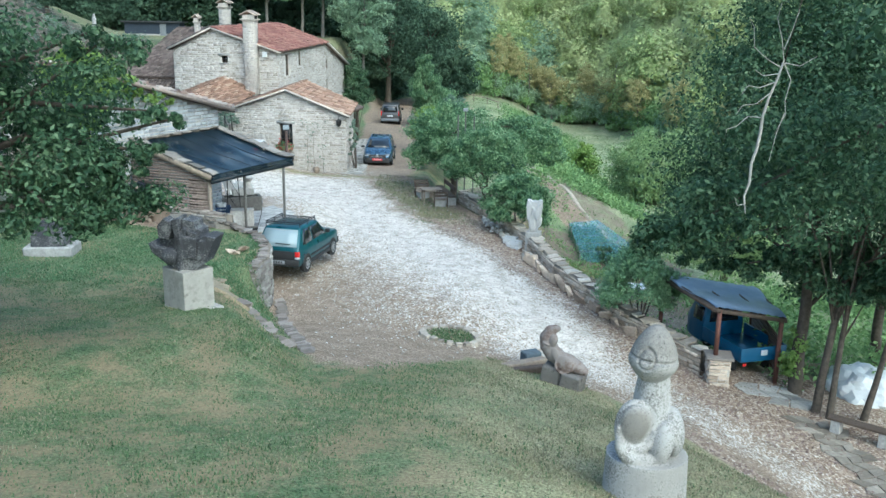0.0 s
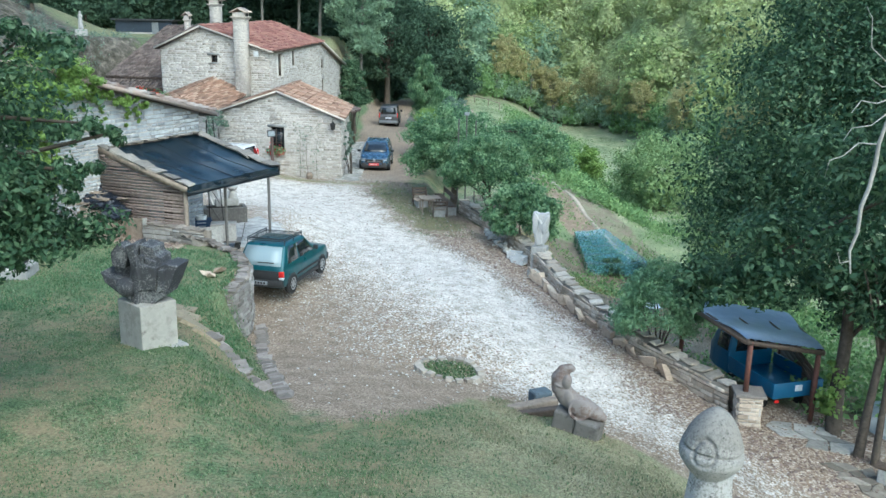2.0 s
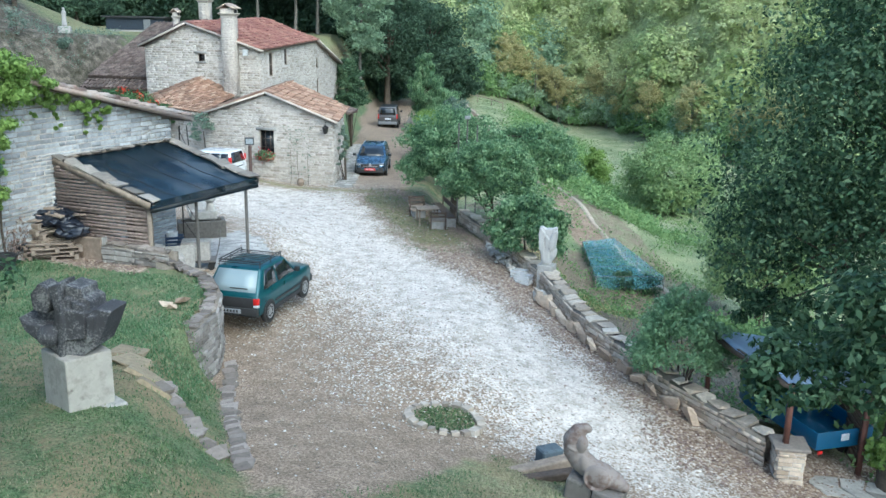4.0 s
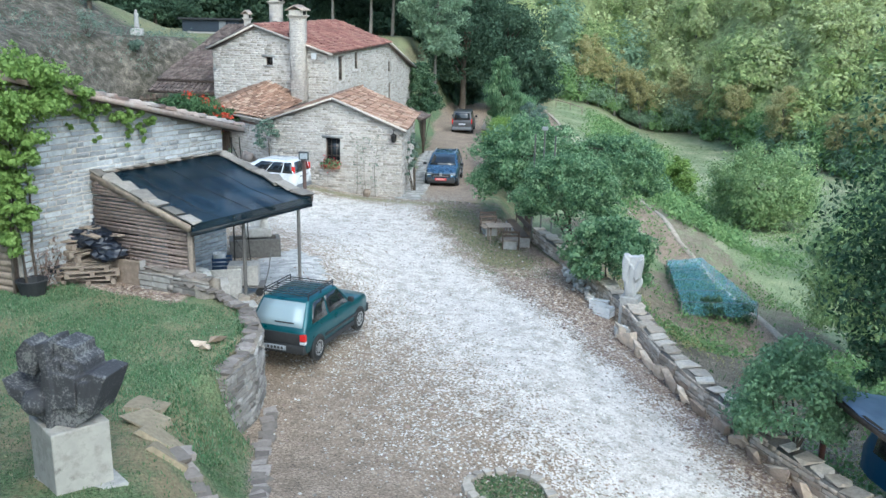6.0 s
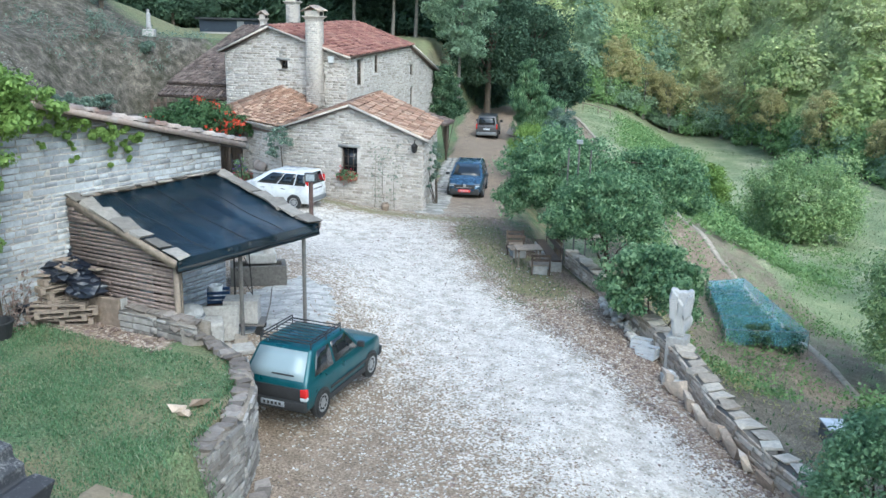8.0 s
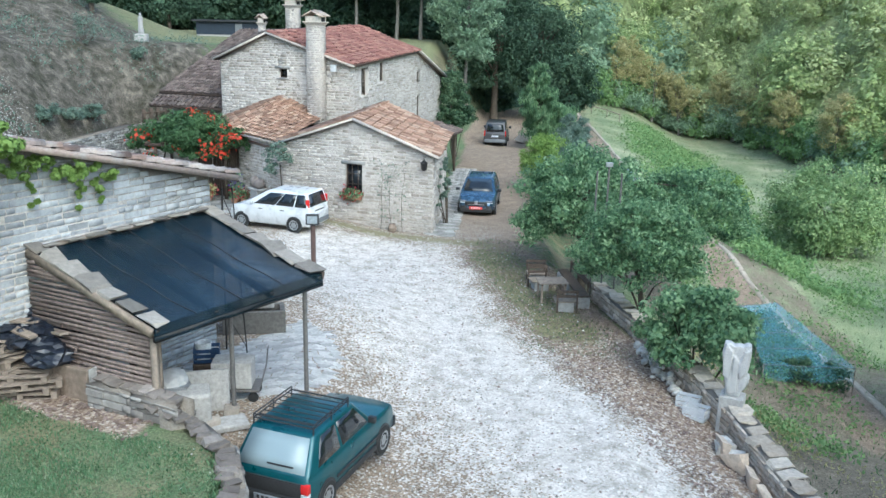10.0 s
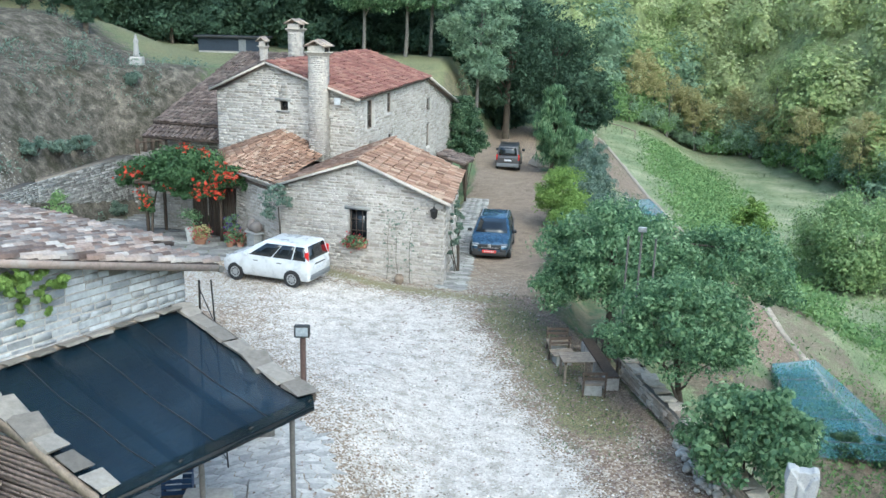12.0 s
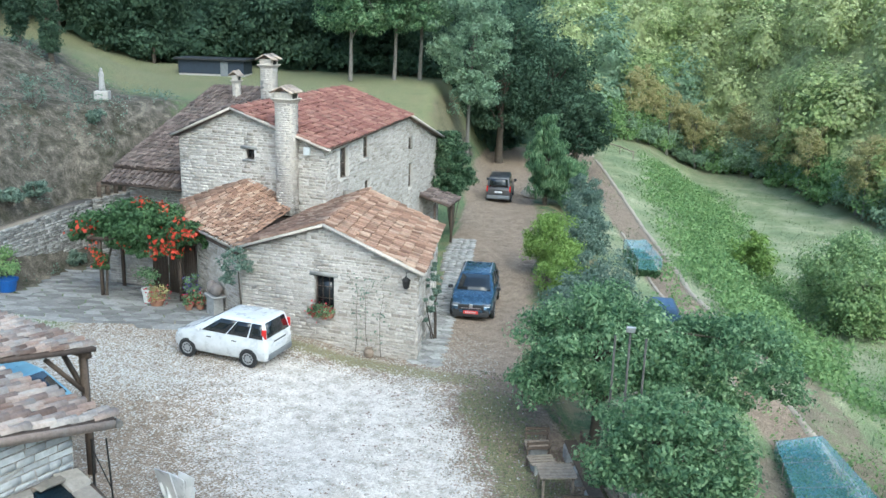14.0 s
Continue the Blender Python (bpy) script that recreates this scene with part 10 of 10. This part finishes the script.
for a, c in (((-19.0, 52.45), (-18.2, 52.2)), ((-18.15, 52.2), (-17.3, 51.9)), ((-17.25, 51.8), (-16.55, 51.25))):
    for k in range(5):
        f0, f1 = k / 5, (k + 0.92) / 5
        p, q2 = np.array(a) * (1 - f0) + np.array(c) * f0, np.array(a) * (1 - f1) + np.array(c) * f1
        s = Soup()
        d_ = (q2 - p) / np.linalg.norm(q2 - p)
        o_ = np.array([d_[1], -d_[0]]) * 0.03
        z0_ = on_ground(-17, 51.6)
        s.add([(*p, z0_), (*q2, z0_), (*(q2 - o_), z0_), (*(p - o_), z0_), (*p, 2.3), (*q2, 2.3), (*(q2 - o_), 2.3), (*(p - o_), 2.3)], BOX_Q)
        part("plank", s, WOOD_DARK, dr, "dark plank", True)
bar(dr, "lintel", (-18.4, 52.4, 2.4), (-16.4, 51.1, 2.4), 0.2, 0.18, WOOD_DARK, "dark lintel")
masonry(mid_wing, (-21.2, 52.9), (-18.4, 52.6), -0.3, [(0, 2.3), (3.3, 2.5)], (), 0.3)
masonry(mid_wing, (-18.35, 53.9), (-16.45, 51.25), -0.3, [(0, 3.2), (3.3, 2.95)], [(1.0, 3.2, -0.3, 2.25)])

POT = plain("terracotta", (0.36, 0.19, 0.12), 0.85)
PALEPOT = plain("pale_pot", (0.58, 0.57, 0.54), 0.8)


def potted(name, x, y, r_, h_, pot_mat, leaf_mat, crown, label, flower=None, leaf=0.09, base=None):
    g0 = on_ground(x, y) + 0.03 if base is None else base
    t = thing(name, (x, y, g0), label, "potted plant")
    bm = lathe([(r_ * 0.72, 0), (r_ * 0.95, h_ * 0.85), (r_ * 1.06, h_ * 0.86), (r_ * 1.06, h_), (r_ * 0.85, h_), (r_ * 0.8, h_ * 0.9)], 16)
    bmesh.ops.transform(bm, matrix=pose(x, y, g0), verts=bm.verts)
    part("pot", bm, pot_mat, t, "", True)
    v, mids = clumps((x, y, g0 + h_ + crown[2] * 0.8), crown, 14, 40, leaf, 0.6, 1.0, -0.8)
    part("foliage", Soup().add(v, LEAF_Q), leaf_mat, t, "", True, "stuff")
    if flower is not None:
        at_ = mids[rng.integers(0, len(mids), 120)] + rng.normal(0, crown[0] * 0.35, (120, 3))
        part("blossom", Soup().add(leaves(at_, ball(120), leaf * 0.9, 1.4), LEAF_Q), flower, t, "small bright blossoms", True, "stuff")
    return t


potted("flower_pot", -18.1, 50.3, 0.26, 0.55, PALEPOT, WALNUT, (0.4, 0.4, 0.5), "tall pale pot with a leafy plant by the porch")
potted("flower_pot", -17.55, 49.9, 0.30, 0.25, POT, RUSSET, (0.42, 0.4, 0.28), "low pot of rust-red flowers by the porch", PINK)
potted("flower_pot", -16.2, 50.2, 0.2, 0.4, POT, LAUREL, (0.28, 0.28, 0.5), "pot of hanging purple flowers by the porch", PURPLE)
potted("flower_pot", -15.75, 49.85, 0.18, 0.22, POT, WALNUT, (0.24, 0.24, 0.2), "small pot of red flowers at the wall", PINK)
potted("flower_pot", -16.1, 49.6, 0.16, 0.2, POT, WALNUT, (0.2, 0.2, 0.18), "small pot of pale pink flowers at the wall", PINK)
wl_ = thing("stone_ornament", (-14.95, 49.35, on_ground(-14.95, 49.35)), "rounded stone ornament on a low pillar", "ornament")
g0 = on_ground(-14.95, 49.35)
part("pillar", bm_box(bmesh.new(), -0.3, 0.3, -0.2, 0.2, -0.1, 0.72, 0.02, 1, pose(-14.95, 49.4, g0, 0, 0, -40)), STONE_GREY, wl_, "", True)
part("slab", bm_box(bmesh.new(), -0.42, 0.42, -0.26, 0.26, 0.72, 0.80, 0.02, 1, pose(-14.95, 49.4, g0, 0, 0, -40)), STONE_GREY, wl_, "", True)
bm = bmesh.new()
blob(bm, (-0.16, 0.12, 1.05), (0.2, 0.2, 0.26))
blob(bm, (0.14, -0.12, 1.02), (0.24, 0.22, 0.24))
bmesh.ops.transform(bm, matrix=pose(-14.95, 49.4, g0, 0, 0, 0), verts=bm.verts)
part("jar", bm, PINK_CARVED, wl_, "two rounded brown jars", True)

wc = thing("wall_climber", (-13.55, 48.15, on_ground(-13.5, 48.1)), "sparse climber trained against the wall", "climbing plant")
v, mids = clumps((-13.45, 48.0, 2.35), (0.65, 0.28, 0.75), 22, 45, 0.12, 0.6, 0.9, -0.9)
part("foliage", Soup().add(v, LEAF_Q), GREYLEAF, wc, "", True, "stuff")
s = Soup()
tube(s, [(-13.35, 48.1, -0.2), (-13.35, 48.05, 1.0), (-13.4, 48.0, 2.2)], [0.04, 0.035, 0.02], 6)
part("stem", s, BARK, wc, "", True)
a_, d_, o_, L_ = frame2(LL, LR)
bxp = to_world(a_, d_, o_, np.array(3.24), np.array(0.16), np.array(1.05))
wb = thing("window_box", (bxp[0], bxp[1], bxp[2]), "window box of red and pink geraniums", "window box")
bar(wb, "box", to_world(a_, d_, o_, np.array(2.85), np.array(0.16), np.array(0.98)), to_world(a_, d_, o_, np.array(3.65), np.array(0.16), np.array(0.98)), 0.18, 0.16, POT, "terracotta box")
v, mids = clumps((bxp[0], bxp[1] - 0.05, bxp[2] + 0.08), (0.55, 0.24, 0.26), 26, 24, 0.09, 0.6, 1.0, -1.0)
part("foliage", Soup().add(v, LEAF_Q), WALNUT, wb, "", True, "stuff")
at_ = mids[rng.integers(0, len(mids), 170)] + rng.normal(0, 0.1, (170, 3))
part("blossom", Soup().add(leaves(at_, ball(170), 0.085, 1.4), LEAF_Q), PINK, wb, "red and pink blossoms", True, "stuff")
for u_ in (4.4, 4.9, 5.3):
    t = thing("wall_creeper", tuple(to_world(a_, d_, o_, np.array(u_), np.array(0.05), np.array(-0.35))), "thin bare creeper on the stone wall", "climbing plant", "thin creepers on the wall")
    s, sp = Soup(), Soup()
    w = [to_world(a_, d_, o_, np.array(u_ + rng.normal(0, 0.10)), np.array(0.05), np.array(z_)) for z_ in (-0.35, 0.5, 1.2, 1.9, 2.5 - 0.2 * rng.uniform())]
    tube(s, w, [0.010, 0.008, 0.007, 0.006, 0.003], 5)
    part("stem", s, BARK, t, "", True)
    at_ = np.array(w)[rng.integers(1, 5, 50)] + rng.normal(0, 0.16, (50, 3)) * [1, 0.2, 1]
    part("foliage", Soup().add(leaves(at_, np.tile([0, -1.0, 0.3], (50, 1)), 0.08), LEAF_Q), GREYLEAF, t, "", True, "stuff")
ln = thing("wall_lantern", tuple(to_world(a_, d_, o_, np.array(6.35), np.array(0.2), np.array(2.45))), "wrought-iron wall lantern on the house corner", "lantern")
c3 = to_world(a_, d_, o_, np.array(6.35), np.array(0.22), np.array(2.3))
bm = lathe([(0.05, 0), (0.11, 0.06), (0.14, 0.30), (0.17, 0.31), (0.03, 0.42), (0.02, 0.46)], 6)
bmesh.ops.transform(bm, matrix=pose(*c3), verts=bm.verts)
part("lamp", bm, IRON, ln, "black iron lamp", True)
s = Soup()
tube(s, [to_world(a_, d_, o_, np.array(6.35), np.array(0.0), np.array(2.8)), to_world(a_, d_, o_, np.array(6.35), np.array(0.22), np.array(2.86)), to_world(a_, d_, o_, np.array(6.35), np.array(0.22), np.array(2.74))], 0.014, 6)
part("bracket", s, IRON, ln, "curved bracket", True)
gr = thing("stone_jar", (-8.55, 47.4, on_ground(-8.55, 47.35)), "small grey stone jar at the foot of the wall", "jar")
bm = lathe([(0.12, 0), (0.17, 0.10), (0.18, 0.22), (0.12, 0.32), (0.13, 0.35)], 16)
bmesh.ops.transform(bm, matrix=pose(-8.5, 47.38, on_ground(-8.5, 47.38)), verts=bm.verts)
part("jar", bm, BRICKY, gr, "", True)
al = thing("alarm_box", (-12.42, 52.76, 5.85), "small white box on the gable wall", "alarm box")
part("box", bm_box(bmesh.new(), -0.14, 0.14, -0.1, 0.02, -0.16, 0.16, 0.015, 1, pose(-12.42, 52.86, 5.85, 0, 0, -10)), WHITE, al, "", True)

# side porch and ivy at the far corner
sd = thing("side_porch", (-8.9, 66.0, on_ground(-8.9, 66)), "small tiled canopy on posts over the side door", "porch")
for x, y in ((-9.45, 65.4), (-8.75, 66.9)):
    bar(sd, "post", (x, y, on_ground(x, y) - 0.1), (x, y, 1.45), 0.12, 0.12, WOOD_DARK, "dark post")
tiled(sd, (-8.6, 65.0, 1.45), (-8.3, 67.2, 1.45), (-9.9, 67.3, 1.95), (-10.2, 65.0, 1.95), TILE_DARK, 20)
shrub("ivy_bush", gz(-9.1, 69.2), [((-9.5, 68.9, 3.7), (0.95, 1.1, 1.5), 80, 130, 0.17), ((-9.6, 68.2, 1.9), (1.3, 1.2, 0.9), 60, 120, 0.17), ((-8.9, 70.8, 2.4), (0.9, 1.4, 1.5), 50, 120, 0.17)], OAK, "dark ivy and climbing rose at the far house corner")
shrub("wall_shrub", gz(-6.7, 50.2), [((-6.75, 50.0, 1.2), (0.25, 1.4, 1.5), 26, 50, 0.12)], GREYLEAF, "straggling shrub against the side wall", stems=5)
hw = wall_run("hedge_wall", [(-3.15, 62.0, -0.35), (-3.3, 60.0, -0.4)], "short broken stone wall beside the lane", True, 0.4, 0.2, 12)
wall_run("low_wall", [(-4.05, 74.0, -0.5), (-3.35, 64.0, -0.45)], "low stone wall beside the lane hedge", True, 0.4, 0.2, 20)
rk = thing("pale_boulder", gz(-5.3, 83.5), "pale boulder beside the parked van", "rock")
lay_rock(rk, "stone", rocks_for(pieces("beige_boulder_stone", [(0.0, (0.42, 0.36, 0.29)), (1.0, (0.52, 0.46, 0.38))], 0.92, 9, 0.9, (0.30, 0.26, 0.21), 0.4, "object"), 1, (1.3, 1.1, 0.75)), gz(-5.2, 82.6, 0.22), 30, (0, 14), 1.0)
# bushes of the bank and the courtyard's edge
for x, y, r_, h_, lab in ((-27.5, 58.0, 0.55, 1.5, "thin straggling bush on the dry bank"), (-25.5, 59.8, 0.45, 0.55, "small dark bush on the dry bank"), (-25.5, 52.8, 0.6, 0.6, "dark bush above the courtyard wall"), (-25.4, 54.4, 0.6, 0.6, "dark bush above the courtyard wall"), (-25.6, 51.0, 0.6, 0.6, "dark bush above the courtyard wall"), (-24.3, 55.2, 0.5, 0.6, "low bush in the courtyard corner")):
    g_ = on_ground(x, y)
    shrub("bank_bush", (x, y, g_), [((x, y, g_ + h_ * 0.55), (r_, r_, h_ * 0.6), 26, 60 if h_ < 1.4 else 20, 0.12, {"clump": 0.45, "low": -0.9})], GREYLEAF if r_ < 0.95 else OAK, lab, group="bushes of the bank")
potted("blue_planter", -23.9, 49.9, 0.42, 0.5, plain("blue_glazed_pot", (0.02, 0.10, 0.35), 0.4), FERN, (0.6, 0.6, 0.7), "large blue pot with a leafy plant in the courtyard", leaf=0.14)
# carport behind the outbuilding
b2_ = thing("carport", (-14.5, 37.5, on_ground(-14.5, 37.5)), "open timber carport with a lichened tiled roof", "carport")
tiled(b2_, (-12.18, 37.0, 3.62), (-19.6, 40.05, 3.62), (-21.0, 36.6, 4.35), (-13.6, 33.55, 4.35), TILE_GARAGE, 60)
for x, y, z in ((-12.5, 36.95, 3.5), (-16.0, 38.4, 3.5), (-19.3, 39.8, 3.5)):
    bar(b2_, "post", (x, y, on_ground(x, y) - 0.1), (x, y, z), 0.14, 0.14, WOOD_DARK, "dark timber post")
bar(b2_, "beam", (-19.4, 39.85, 3.42), (-12.35, 36.95, 3.44), 0.14, 0.18, WOOD_DARK, "dark timber beam")
bar(b2_, "brace", (-12.5, 36.95, 2.5), (-13.3, 37.28, 3.4), 0.09, 0.09, WOOD_DARK, "dark brace")
bar(b2_, "brace", (-12.5, 36.95, 2.5), (-12.85, 36.1, 3.6), 0.09, 0.09, WOOD_DARK, "dark brace")
dp = thing("drain_pipe", (-8.95, 31.6, 0.6), "gutter and dark iron struts at the outbuilding corner", "drain pipe")
s_ = Soup()
tube(s_, [(-8.95, 31.50, 4.45), (-8.98, 31.45, on_ground(-9.0, 31.42))], 0.022, 8)
tube(s_, [(-8.75, 31.58, 4.45), (-8.45, 31.35, on_ground(-8.45, 31.35))], 0.016, 8)
for k in range(5):
    f0_, f1_ = k / 5, (k + 1) / 5
    zz_ = lambda f: 4.3 + (0.8 - 4.3) * f
    tube(s_, [(-8.95, 31.49, zz_(f0_)), (-8.74 + 0.3 * f1_, 31.57 - 0.22 * f1_, zz_(f1_))], 0.010, 6)
part("pipe", s_, IRON, dp, "thin dark iron struts", True)
s_ = Soup()
tube(s_, [(-8.6, 31.75, 4.62), (-14.4, 34.15, 4.62)], 0.07, 8)
part("gutter", s_, POST, dp, "grey gutter", True)
sl = thing("board_stack", gz(-9.95, 36.2), "untidy stack of white plastic panels leaning together", "boards")
for k in range(7):
    a_ = (-30, -22, -35, -15, -40, 50, 62)[k]
    w_, h_ = (0.30, 0.26, 0.28, 0.22, 0.25, 0.2, 0.18)[k], (0.75, 0.62, 0.5, 0.66, 0.4, 0.45, 0.35)[k]
    x_, y_ = -9.95 + 0.09 * (k % 5) - 0.18, 36.2 + 0.07 * (k % 3) - 0.05
    part("board", bm_box(bmesh.new(), -w_, w_, -0.012, 0.012, 0.0, h_, 0.005, 1, pose(*gz(x_, y_), 10 - 5 * k, (-8, 6, -4, 9, 3, -12, 10)[k], a_)), WHITE, sl, "white panel", True)

# board fence beside the pergola
bf = thing("board_fence", (-23.9, 58.1, 2.2), "dark weathered board fence above the courtyard wall", "fence")
for k in range(9):
    f_ = k / 8
    x_, y_ = -24.3 + 1.7 * f_, 57.6 + 3.4 * f_ * 0.9
    bar(bf, "board", (x_, y_, 2.0), (x_, y_, 3.1 + 0.04 * (k % 3)), 0.22, 0.03, WOOD_DARK, "dark board")
bar(bf, "rail", (-24.35, 57.5, 2.9), (-22.5, 60.8, 2.9), 0.05, 0.08, WOOD_DARK, "dark rail")

# ---------------------------------------------------------------- single stones and tiles
for name, vs, q, mat, parent in LATE:
    for v in vs:
        c = v.mean(0)
        me = bpy.data.meshes.new(name)
        me.from_pydata([tuple(p) for p in (v - c)], [], q)
        me.materials.append(mat)
        ob = new(name, me)
        ob.parent = parent
        ob.matrix_parent_inverse = parent.matrix_basis.inverted()
        ob.location = c
